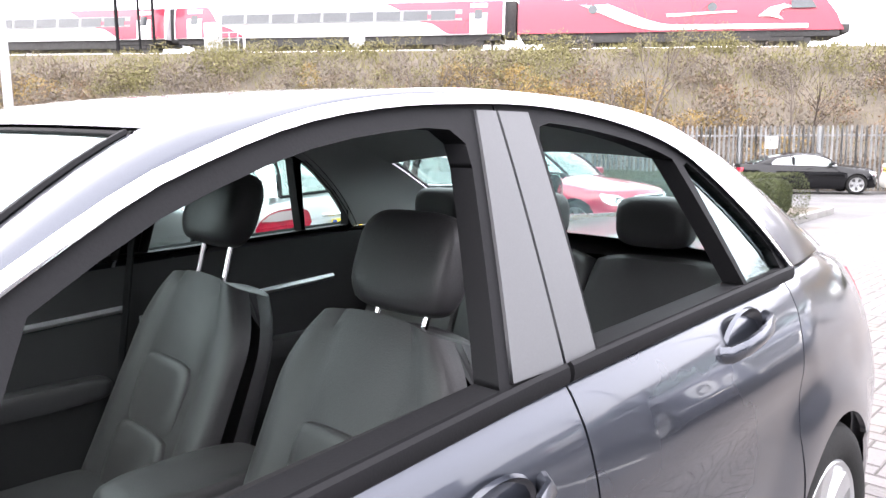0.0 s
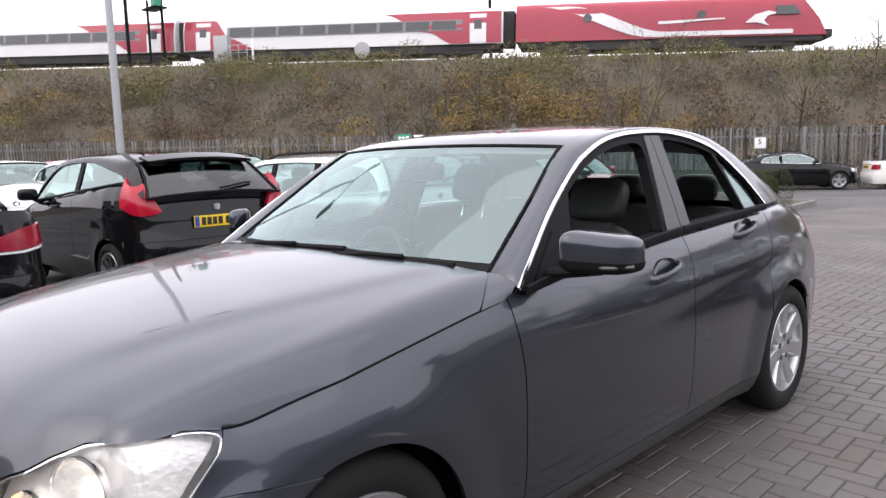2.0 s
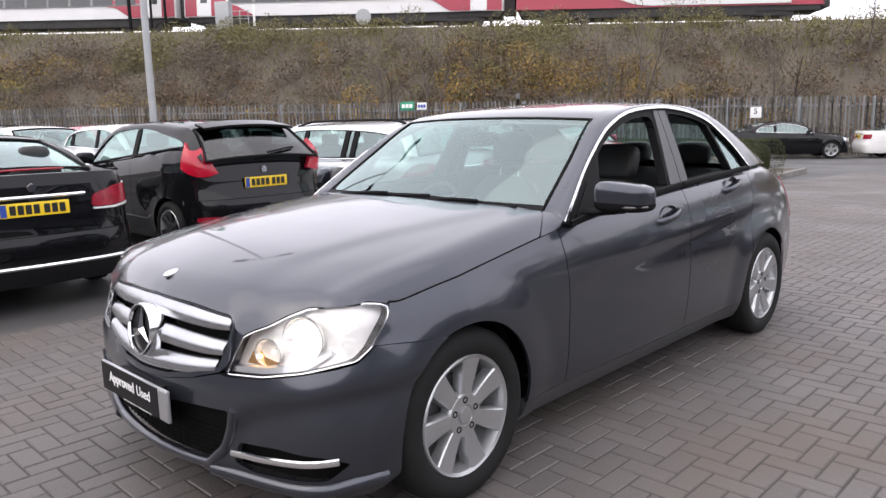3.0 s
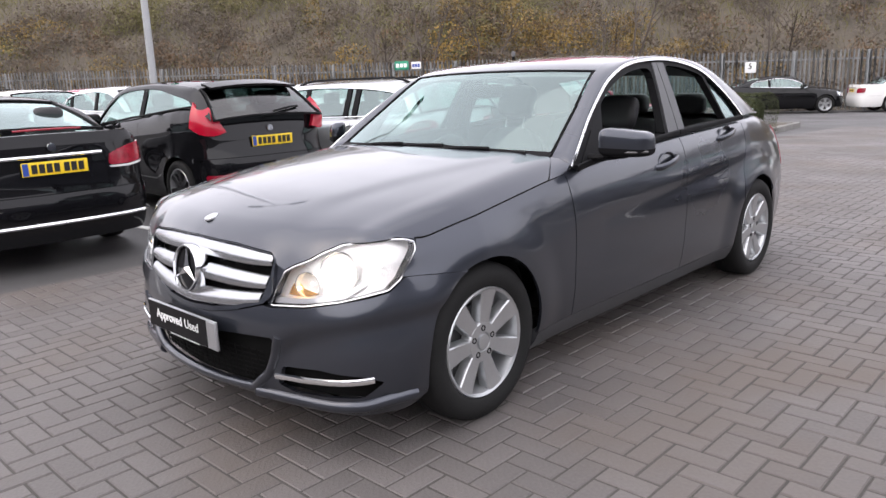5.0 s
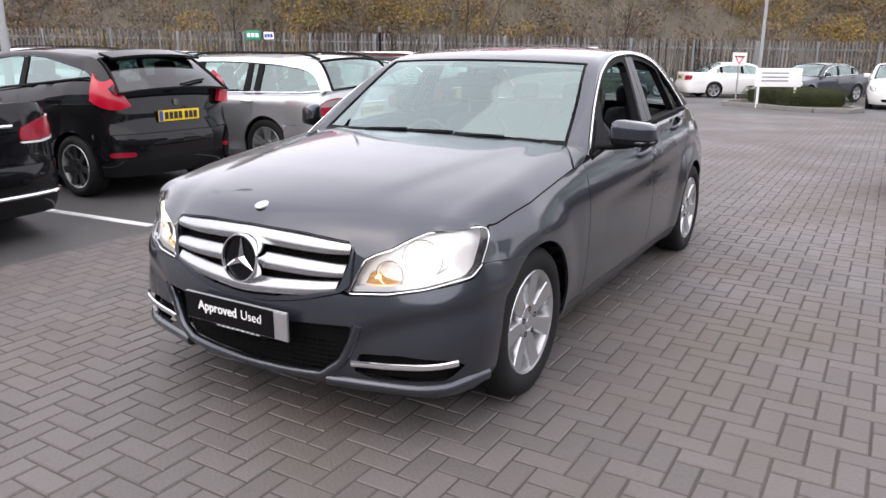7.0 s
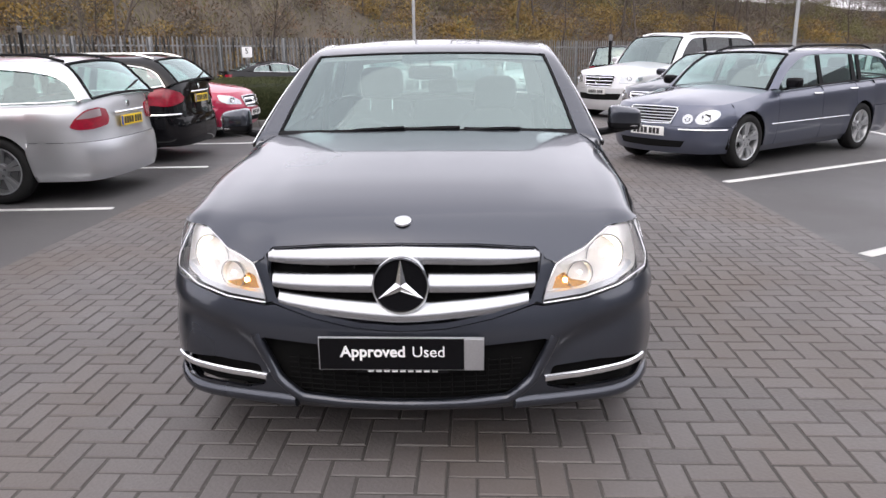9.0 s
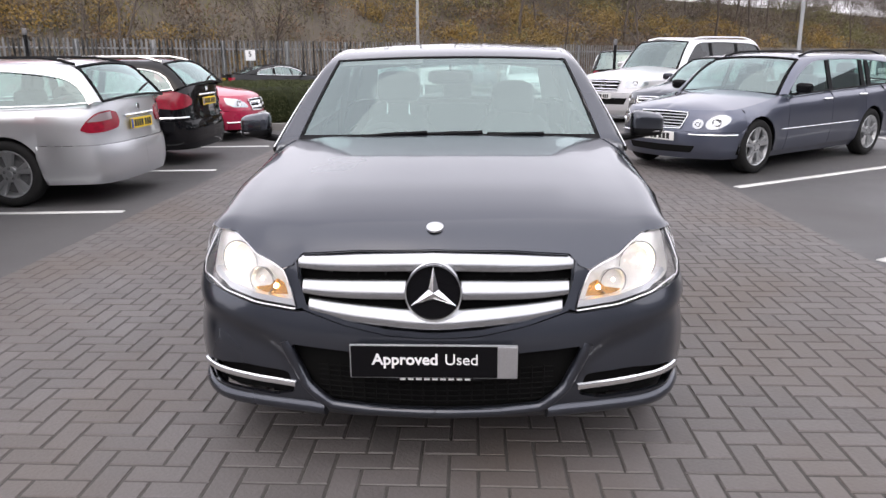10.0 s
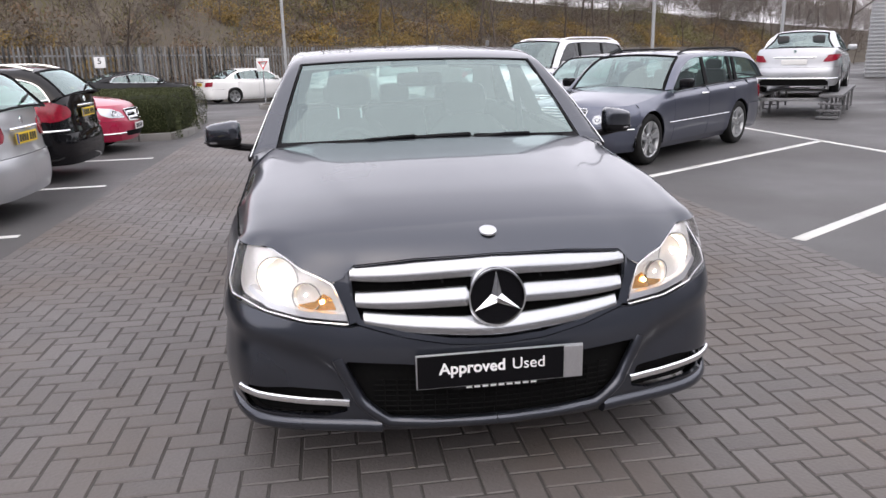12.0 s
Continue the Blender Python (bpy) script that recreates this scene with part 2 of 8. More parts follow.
def revolve_bm(profile, n=32, axis="x"):
    """Turns a profile of (offset along the axis, radius) round that axis."""
    bm = bmesh.new()
    rings = []
    for i in range(n):
        c, s = math.cos(2 * math.pi * i / n), math.sin(2 * math.pi * i / n)
        ring = []
        for h, r in profile:
            p = {"x": (h, r * c, r * s), "y": (r * c, h, r * s), "z": (r * c, r * s, h)}[axis]
            ring.append(bm.verts.new(p))
        rings.append(ring)
    for i in range(n):
        a, b = rings[i], rings[(i + 1) % n]
        for k in range(len(profile) - 1):
            bm.faces.new((a[k], a[k + 1], b[k + 1], b[k]))
    bmesh.ops.remove_doubles(bm, verts=bm.verts, dist=1e-5)
    bmesh.ops.recalc_face_normals(bm, faces=bm.faces)
    return bm


def tube_bm(points, r, n=8, flat=1.0, r_end=None):
    """A round or flattened bar along points."""
    bm = bmesh.new()
    pts = [Vector(p) for p in points]
    rings = []
    for i, p in enumerate(pts):
        d = (pts[min(i + 1, len(pts) - 1)] - pts[max(i - 1, 0)]).normalized()
        up = Vector((0, 0, 1)) if abs(d.z) < 0.95 else Vector((1, 0, 0))
        u = d.cross(up).normalized()
        v = u.cross(d).normalized()
        rr = r if r_end is None else r + (r_end - r) * i / max(1, len(pts) - 1)
        rings.append([bm.verts.new(p + rr * (math.cos(2 * math.pi * k / n) * u * flat + math.sin(2 * math.pi * k / n) * v)) for k in range(n)])
    for a, b in zip(rings, rings[1:]):
        for k in range(n):
            bm.faces.new((a[k], a[(k + 1) % n], b[(k + 1) % n], b[k]))
    bm.faces.new(list(reversed(rings[0])))
    bm.faces.new(rings[-1])
    bmesh.ops.recalc_face_normals(bm, faces=bm.faces)
    return bm


def smooth_curve(pts, n=60):
    """Catmull-Rom through points of any dimension, n samples even in length."""
    p = np.array(pts, float)
    p = np.vstack([2 * p[0] - p[1], p, 2 * p[-1] - p[-2]])
    out = []
    for i in range(1, len(p) - 2):
        for u in np.linspace(0, 1, 24, endpoint=False):
            a, b, c, d = p[i - 1], p[i], p[i + 1], p[i + 2]
            out.append(0.5 * (2 * b + (c - a) * u + (2 * a - 5 * b + 4 * c - d) * u * u + (3 * b - a - 3 * c + d) * u ** 3))
    out = np.array(out + [p[-2]])
    run = np.r_[0, np.cumsum(np.linalg.norm(np.diff(out, axis=0), axis=1))]
    k = np.linspace(0, run[-1], n)
    return np.stack([np.interp(k, run, out[:, j]) for j in range(out.shape[1])], 1)


def soft_table(pairs, reach=0.03):
    """A smoothed table x -> value."""
    xs = [q[0] for q in pairs]
    ys = [q[1] for q in pairs]
    g = np.linspace(xs[0] - 0.2, xs[-1] + 0.2, 801)
    v = np.interp(g, xs, ys)
    k = np.exp(-0.5 * (np.arange(-60, 61) * (g[1] - g[0]) / reach) ** 2)
    v = np.convolve(np.pad(v, 60, mode="edge"), k / k.sum(), "valid")
    return lambda x: float(np.interp(x, g, v))


def grid_bm(f, nu, nv):
    bm = bmesh.new()
    vs = [[bm.verts.new(f(i / nu, j / nv)) for j in range(nv + 1)] for i in range(nu + 1)]
    for i in range(nu):
        for j in range(nv):
            bm.faces.new((vs[i][j], vs[i + 1][j], vs[i + 1][j + 1], vs[i][j + 1]))
    bmesh.ops.remove_doubles(bm, verts=bm.verts, dist=1e-5)
    return bm


def clip_cell(poly, x0, y0, x1, y1):
    for ax, lim, sign in ((0, x0, 1), (0, x1, -1), (1, y0, 1), (1, y1, -1)):
        out = []
        for i, q in enumerate(poly):
            p = poly[i - 1]
            ip, iq = (p[ax] - lim) * sign >= 0, (q[ax] - lim) * sign >= 0
            if ip != iq:
                u = (lim - p[ax]) / (q[ax] - p[ax])
                r = [p[0] + u * (q[0] - p[0]), p[1] + u * (q[1] - p[1])]
                r[ax] = lim
                out.append(tuple(r))
            if iq:
                out.append(q)
        poly = out
        if len(poly) < 3:
            return []
    return poly


def cut_half(poly, a, b, keep_left):
    out = []
    side = lambda p: ((b[0] - a[0]) * (p[1] - a[1]) - (b[1] - a[1]) * (p[0] - a[0])) * (1 if keep_left else -1)
    for i, q in enumerate(poly):
        p = poly[i - 1]
        sp, sq = side(p), side(q)
        if (sp > 0) != (sq > 0) and abs(sp - sq) > 1e-12:
            u = sp / (sp - sq)
            out.append((p[0] + u * (q[0] - p[0]), p[1] + u * (q[1] - p[1])))
        if sq > 0:
            out.append(q)
    return out if len(out) > 2 else []


def area2(poly):
    return sum(poly[i - 1][0] * q[1] - q[0] * poly[i - 1][1] for i, q in enumerate(poly))


def sheet_bm(outline, place, cell=0.05, holes=(), flip=False, rim=0.0, inward=None):
    """A sheet with the outline (in two surface coordinates), less convex holes, laid on the surface place(u, v); rim: depth of the turned-in edge."""
    outline = [tuple(map(float, p)) for p in outline]
    if area2(outline) < 0:
        outline = outline[::-1]
    hs = [h if area2(h) > 0 else h[::-1] for h in ([tuple(map(float, p)) for p in h] for h in holes)]
    us, vs = [p[0] for p in outline], [p[1] for p in outline]
    nu, nv = max(1, math.ceil((max(us) - min(us)) / cell)), max(1, math.ceil((max(vs) - min(vs)) / cell))
    gu, gv = np.linspace(min(us), max(us), nu + 1), np.linspace(min(vs), max(vs), nv + 1)
    bm, seen = bmesh.new(), {}

    def vert(p):
        key = (round(p[0], 5), round(p[1], 5))
        if key not in seen:
            seen[key] = bm.verts.new(place(*key))
            where[seen[key]] = key
        return seen[key]
    where = {}
    for i in range(nu):
        for j in range(nv):
            c = clip_cell(outline, gu[i], gv[j], gu[i + 1], gv[j + 1])
            pieces = [c] if c else []
            for h in hs:
                nxt = []
                for q in pieces:
                    rest = q
                    for k in range(len(h)):
                        o = cut_half(rest, h[k - 1], h[k], False)
                        if o:
                            nxt.append(o)
                        rest = cut_half(rest, h[k - 1], h[k], True)
                        if not rest:
                            break
                pieces = nxt
            for q in pieces:
                if abs(area2(q)) < 2e-7:
                    continue
                ring = []
                for p in q:
                    w = vert(p)
                    if w not in ring:
                        ring.append(w)
                if len(ring) > 2:
                    try:
                        bm.faces.new(ring[::-1] if flip else ring)
                    except ValueError:
                        pass
    bmesh.ops.remove_doubles(bm, verts=bm.verts, dist=4e-4)
    for v in [v for v in bm.verts if not v.link_faces]:
        bm.verts.remove(v)
    if rim:
        bm.normal_update()
        edges = [e for e in bm.edges if len(e.link_faces) == 1]
        push = {}
        for e in edges:
            for v in e.verts:
                n = Vector(v.normal) if inward is None else -Vector(inward(*v.co))
                push[v.co.copy().freeze()] = n
        got = bmesh.ops.extrude_edge_only(bm, edges=edges)
        for v in got["geom"]:
            if isinstance(v, bmesh.types.BMVert):
                n = push.get(v.co.copy().freeze())
                if n is not None:
                    v.co -= n * rim
    return bm


def skin_bm(bm, depth, sign=-1):
    """Gives an open sheet a thickness."""
    bm.normal_update()
    bmesh.ops.solidify(bm, geom=list(bm.faces), thickness=depth * sign)
    return bm


def mirror_x(bm):
    bmesh.ops.scale(bm, vec=(-1, 1, 1), verts=bm.verts)
    bmesh.ops.reverse_faces(bm, faces=bm.faces)
    return bm


def text_bm(words, size, bold=0.0):
    cu = bpy.data.curves.new("words", "FONT")
    cu.body, cu.size, cu.extrude, cu.offset = words, size, 0.0008, bold
    cu.align_x, cu.align_y = "LEFT", "BOTTOM"
    ob = bpy.data.objects.new("words", cu)
    me = bpy.data.meshes.new_from_object(ob)
    bm = bmesh.new()
    bm.from_mesh(me)
    bpy.data.objects.remove(ob)
    bpy.data.curves.remove(cu)
    bpy.data.meshes.remove(me)
    return bm


def fall(y):
    """The ground's gentle fall behind the bays."""
    return -0.02 * max(0.0, y - 9.0)

# ---- ground ----
FENCE_AT, FENCE_TURN = Vector((-6.7, 29.0)), radians(33.5)
F_DIR = Vector((math.cos(FENCE_TURN), math.sin(FENCE_TURN)))
F_OUT = Vector((-math.sin(FENCE_TURN), math.cos(FENCE_TURN)))


def fence_xy(along, off):
    return FENCE_AT + F_DIR * along + F_OUT * off


def build_ground():
    bm = bmesh.new()
    xs = [-900, -300, -90, -45, -30, -20, -12, -6, -2.95, 2.83, 6, 12, 20, 30, 45, 90, 300, 900]
    ys = [-900, -300, -90, -30, -12, -7, -3, 0, 3, 6, 9, 12, 16, 20, 25, 30, 36, 45, 60, 90, 300, 900]
    vs = [[bm.verts.new((x, y, (fall(min(y, 45.0))) - 0.006)) for y in ys] for x in xs]
    for i in range(len(xs) - 1):
        for j in range(len(ys) - 1):
            bm.faces.new((vs[i][j], vs[i + 1][j], vs[i + 1][j + 1], vs[i][j + 1]))
    ob = part("ground", bm, TARMAC)
    tagged(ob, "worn dark grey tarmac car park surface", "ground", kind="structure")


build_ground()

LANE_X0, LANE_X1, LANE_Y0, LANE_Y1 = -2.95, 2.83, -8.0, 17.0


def marking(name, pts, width, label):
    """A painted line a few millimetres above the ground."""
    bm = bmesh.new()
    for a, b in zip(pts, pts[1:]):
        a, b = Vector(a), Vector(b)
        n = Vector((-(b - a).y, (b - a).x)).normalized() * width / 2
        k = max(1, int((b - a).length / 1.0))
        for i in range(k):
            p, q = a.lerp(b, i / k), a.lerp(b, (i + 1) / k)
            lo = [bm.verts.new((*c, fall(c.y) - 0.006)) for c in (p - n, q - n, q + n, p + n)]
            hi = [bm.verts.new((v.co.x, v.co.y, v.co.z + 0.005)) for v in lo]
            bm.faces.new(hi)
            for m in range(4):
                bm.faces.new((lo[m], lo[(m + 1) % 4], hi[(m + 1) % 4], hi[m]))
    return tagged(part(name, bm, LINE), label, "road marking", group="bay lines", kind="structure")


for y0 in (-5.2, -2.8, -0.33, 2.05, 4.58, 7.07):
    marking("bay_line", [(-3.12, y0), (-8.0, y0 - 0.35)], 0.085, "worn white painted bay line on tarmac")
for y0 in (-2.5, 0.42, 3.31):
    marking("bay_line", [(2.90, y0), (6.80, y0 + 2.42)], 0.10, "worn white painted angled bay line on tarmac")
marking("bay_line", [(6.80, -4.0), (6.80, 9.2)], 0.10, "white painted line along the bay ends")

# ---- fence ----


def pale_mesh():
    bm = bmesh.new()
    w, ring = 0.040, []
    for dx, dy in ((-w, 0.006), (-w * 0.45, -0.018), (0, -0.006), (w * 0.45, -0.018), (w, 0.006)):
        col = [bm.verts.new((dx, dy, z)) for z in (0.06, 2.24)]
        col.append(bm.verts.new((dx * 0.75, dy, 2.40 - (0.0 if abs(dx) == w * 0.45 else 0.05))))
        ring.append(col)
    for a, b in zip(ring, ring[1:]):
        for m in range(2):
            bm.faces.new((a[m], b[m], b[m + 1], a[m + 1]))
    bmesh.ops.solidify(bm, geom=list(bm.faces), thickness=0.003)
    me = bpy.data.meshes.new("pale")
    bm.to_mesh(me)
    bm.free()
    me.materials.append(STEEL)
    return me


PALE_MESH = pale_mesh()


def build_fence(x0, x1):
    """Palisade panels between posts; W-shaped pales on two rails."""
    bay, pitch = 2.75, 0.1618
    n = int((x1 - x0) / bay)
    for k in range(n):
        u0 = x0 + k * bay
        c = fence_xy(u0, 0)
        f = thing("palisade_fence", "grey galvanised steel palisade fence panel with pointed pales", "fence", "fence panels",
                  Matrix.Translation((c.x, c.y, fall(c.y))) @ Matrix.Rotation(FENCE_TURN, 4, "Z"))
        part("post", box_bm((0.1, 0.06, 2.35), (0, 0.06, 1.175), 0.008), STEEL, f)
        d = fence_xy(u0 + bay, 0)
        drop = fall(d.y) - fall(c.y)
        for z in (0.42, 2.02):
            bm = box_bm((bay, 0.05, 0.06), (bay / 2, 0.035, z), 0.004)
            for v in bm.verts:
                v.co.z += drop * v.co.x / bay
            part("rail", bm, STEEL, f)
        for i in range(17):
            u = 0.06 + i * pitch + random.uniform(-0.004, 0.004)
            ob = new("pale", PALE_MESH)
            ob.parent = f
            ob.matrix_basis = Matrix.Translation((u, 0, drop * u / bay + random.uniform(-0.012, 0.012))) @ Matrix.Rotation(random.uniform(-0.006, 0.006), 4, "Y")


build_fence(-62, 50)

# ---- embankment ----


def bank_height(along, off):
    """Height of the railway bank: slope from behind the fence up to the track bed."""
    top = 7.15 - 0.0262 * (along + 10)
    u = min(1, max(0, (off - 1.0) / 15.5))
    s = u * u * (3 - 2 * u) * 0.45 + u * 0.55
    foot = fall(fence_xy(along, off).y if off < 4 else fence_xy(along, 4).y)
    return foot + (top - foot) * s


def build_bank():
    bm = bmesh.new()
    us = np.arange(-150, 190, 2.0)
    offs = [0.5, 1.5, 3, 4.5, 6, 7.5, 9, 10.5, 12, 13.5, 15, 16, 17, 19, 22, 27, 40]
    rows = []
    for u in us:
        row = []
        for o in offs:
            p = fence_xy(u, o)
            z = bank_height(u, o)
            if 1.5 < o < 15:
                z += 0.35 * noise.noise(Vector((u * 0.25, o * 0.3, 3))) + 0.15 * noise.noise(Vector((u * 0.9, o * 0.9, 8)))
            row.append(bm.verts.new((p.x, p.y, z)))
        rows.append(row)
    for a, b in zip(rows, rows[1:]):
        for j in range(len(offs) - 1):
            bm.faces.new((a[j], b[j], b[j + 1], a[j + 1]))
    tagged(part("embankment", bm, SOIL, sharp=80), "steep railway embankment covered in brown winter undergrowth", "embankment", kind="structure")


build_bank()

# ---- cars: a body skin laid out in plan and height, cut into panels ----


class Body:
    def __init__(self, plan, side, front, rear, rim, shoulder, arches=(), arch_r=0.36):
        self.c = smooth_curve(plan, 400)
        self.run = np.r_[0, np.cumsum(np.linalg.norm(np.diff(self.c, axis=0), axis=1))]
        d = np.gradient(self.c, axis=0)
        d /= np.linalg.norm(d, axis=1)[:, None]
        self.n = np.stack([d[:, 1], -d[:, 0]], 1)
        self.side, self.front, self.rear = soft_table(side), soft_table(front), soft_table(rear)
        self.rim_t, self.arches, self.arch_r = soft_table(rim, 0.04), arches, arch_r
        self.shoulder = soft_table(shoulder, 0.08)
        self.roll = soft_table([(-0.3, 0), (-0.14, 0.0), (-0.06, 0.01), (0, 0.03), (0.02, 0.058), (0.045, 0.12), (0.06, 0.16)], 0.008)
        self.length = self.run[-1]
        self.relief = None
        self.half = self.c[:, 0].max()

    def a_y(self, y):
        return float(np.interp(y, self.c[:, 1], self.run))

    def a_x(self, x, rear=False):
        k = int(np.argmax(self.c[:, 0]))
        if rear:
            return float(np.interp(-x, -self.c[k:, 0], self.run[k:]))
        return float(np.interp(x, self.c[:k + 1, 0], self.run[:k + 1]))

    def at(self, a, z, out=0.0):
        x, y = np.interp(a, self.run, self.c[:, 0]), np.interp(a, self.run, self.c[:, 1])
        nx, ny = np.interp(a, self.run, self.n[:, 0]), np.interp(a, self.run, self.n[:, 1])
        wf, wr = max(0.0, -ny) ** 1.6, max(0.0, ny) ** 1.6
        ws = max(0.0, 1 - wf - wr)
        d = ws * (self.side(z) + self.roll(z - self.shoulder(y))) + wf * self.front(z) + wr * self.rear(z) - out
        if self.relief:
            d += self.relief(x, y, z, ws)
        for ay, az in self.arches:
            r = math.hypot(y - ay, z - az)
            d -= ws * 0.016 * math.exp(-((r - self.arch_r) / 0.045) ** 2)
        return Vector((max(0.0, x - nx * d), y - ny * d, z))

    def rim(self, a):
        return self.rim_t(float(np.interp(a, self.run, self.c[:, 1])))

    def yz(self, pts):
        return [(self.a_y(y), z) for y, z in pts]

    def a_xz(self, x, z, rear=False):
        k = self.run[int(np.argmax(self.c[:, 0]))]
        lo, hi = (k, self.length) if rear else (0.0, k)
        for _ in range(40):
            m = (lo + hi) / 2
            inside = self.at(m, z).x < x
            if inside != rear:
                lo = m
            else:
                hi = m
        return (lo + hi) / 2

    def xz(self, pts, rear=False):
        return [(self.a_xz(x, z, rear) if x > 0 else (self.length if rear else 0.0), z) for x, z in pts]


def arc_pts(cy, cz, r, a0, a1, n=18):
    return [(cy + r * math.cos(radians(a0 + (a1 - a0) * i / n)), cz + r * math.sin(radians(a0 + (a1 - a0) * i / n))) for i in range(n + 1)]


def both(make, name, mat, car, label="", sharp=38):
    """A panel on the car's left side and its mirror on the right."""
    obs = []
    for s in (1, -1):
        bm = make()
        if s < 0:
            mirror_x(bm)
        obs.append(part(name, bm, mat, car, label, sharp))
    return obs


def panel(body, outline, cell=0.05, holes=(), rim=0.014, out=0.0):
    ctr = Vector((0, 0, 0.6))

    def inward(x, y, z):
        # towards the car's inside, seen in plan
        k = int(np.argmin((body.c[:, 0] - abs(x)) ** 2 + (body.c[:, 1] - y) ** 2))
        return Vector((-body.n[k, 0], -body.n[k, 1], 0))
    return sheet_bm(outline, lambda a, z: body.at(a, z, out), cell, holes, False, rim, inward)


def mid_panel(body, outline, cell=0.05, holes=(), rim=0.014, rear=False, out=0.0):
    """A panel across the car's middle: outline given for the left half, from the middle line outwards."""
    bm = panel(body, outline, cell, holes, 0, out)
    other = mirror_x(bm.copy())
    bm = join(bm, other)
    bmesh.ops.remove_doubles(bm, verts=bm.verts, dist=6e-4)
    if rim:
        edges = [e for e in bm.edges if len(e.link_faces) == 1]
        got = bmesh.ops.extrude_edge_only(bm, edges=edges)
        for v in got["geom"]:
            if isinstance(v, bmesh.types.BMVert):
                v.co.y += rim * (-1 if rear else 1)
    return bm


def rounded(pts, r, n=4):
    """Rounds the corners of a polygon."""
    out = []
    for i, p in enumerate(pts):
        a, b = Vector(pts[i - 1]), Vector(pts[(i + 1) % len(pts)])
        p = Vector(p)
        ra = min(r, (a - p).length * 0.45)
        rb = min(r, (b - p).length * 0.45)
        s, e = p + (a - p).normalized() * ra, p + (b - p).normalized() * rb
        for k in range(n + 1):
            u = k / n
            q = s * (1 - u) ** 2 + p * 2 * u * (1 - u) + e * u * u
            out.append((q.x, q.y))
    return out


def wheel(car, at, r, rim_r, spokes, width=0.2, side=1, mat=None, twin=False, steer=0.0, spoke_w=0.5, lip=True, phase=0.0):
    """Tyre, rim, spokes, hub and dark bolt recesses; the face looks outwards."""
    mat = mat or ALLOY
    m = Matrix.Translation(at) @ Matrix.Rotation(radians(steer), 4, "Z") @ Matrix.Diagonal((side, 1, 1, 1))

    def put(bm):
        bmesh.ops.transform(bm, matrix=m, verts=bm.verts)
        if side < 0:
            bmesh.ops.reverse_faces(bm, faces=bm.faces)
        return bm
    w = width
    h = r - rim_r
    tyre = part("tyre", put(revolve_bm([(-w, rim_r), (-w * 0.98, rim_r + h * 0.5), (-w * 0.9, r - 0.012), (-w * 0.75, r), (-w * 0.52, r), (-w * 0.5, r - 0.008), (-w * 0.48, r),
                                        (-w * 0.25, r), (-0.018, r - 0.004), (-0.002, r - 0.016), (0.007, r - 0.036), (0.010, rim_r + h * 0.5), (0.007, rim_r + h * 0.25), (-0.002, rim_r + 0.008), (-0.012, rim_r)], 48)), RUBBER, car)
    wh = part("wheel_rim", put(revolve_bm([(-0.008, rim_r + 0.006), (0.0, rim_r), (-0.006, rim_r - 0.012), (-0.03, rim_r - 0.02), (-w * 0.6, rim_r - 0.035), (-w * 0.95, rim_r - 0.03)], 48)), mat if lip is True else (ALLOY if lip else mat), car)
    inner = part("brake_disc", put(revolve_bm([(-0.085, 0.06), (-0.085, rim_r * 0.62), (-0.10, rim_r * 0.62), (-0.10, 0.9 * rim_r), (-0.12, 0.9 * rim_r)], 32)), DARK_STEEL, wh)
    R0, R1 = 0.058, rim_r - 0.006
    for i in range(spokes):
        subs = (-0.16, 0.16) if twin else (0.0,)
        for off in subs:
            ang = 2 * math.pi * i / spokes + math.pi / 2 + off + phase
            bm = bmesh.new()
            rows = []
            for k in range(6):
                u = k / 5
                rad = R0 * 0.7 + (R1 - R0 * 0.7) * u
                half = (0.024 + (spoke_w * math.pi * R1 / spokes * 0.55 - 0.024) * u ** 1.1) * (0.5 if twin else 1)
                top = -0.016 + 0.012 * u - 0.004 * math.sin(math.pi * u)
                rows.append([bm.verts.new((x, rad * math.cos(ang) - t * math.sin(ang), rad * math.sin(ang) + t * math.cos(ang)))
                             for t, x in ((-half * 1.06, top - 0.045), (-half, top - 0.005), (-half * 0.88, top), (half * 0.88, top), (half, top - 0.005), (half * 1.06, top - 0.045))])
            for a, b in zip(rows, rows[1:]):
                for j in range(5):
                    bm.faces.new((a[j], a[j + 1], b[j + 1], b[j]))
            bmesh.ops.recalc_face_normals(bm, faces=bm.faces)
            part("spoke", put(bm), mat, wh)
    part("hub", put(revolve_bm([(-0.06, 0.086), (-0.022, 0.084), (-0.015, 0.078), (-0.014, 0.040), (-0.020, 0.036), (-0.020, 0.032), (-0.010, 0.030), (-0.007, 0.0)], 28)), mat, wh)
    # sunk bolt holes, their shade given by a near-black colour
    for i in range(5):
        ang = 2 * math.pi * i / 5 + 0.3
        bm = revolve_bm([(-0.03, 0.0125), (-0.0128, 0.0125), (-0.0128, 0.008), (-0.020, 0.007), (-0.020, 0)], 10)
        bmesh.ops.translate(bm, vec=(0, 0.057 * math.cos(ang), 0.057 * math.sin(ang)), verts=bm.verts)
        part("bolt_recess", put(bm), UNDER, wh)
    return wh


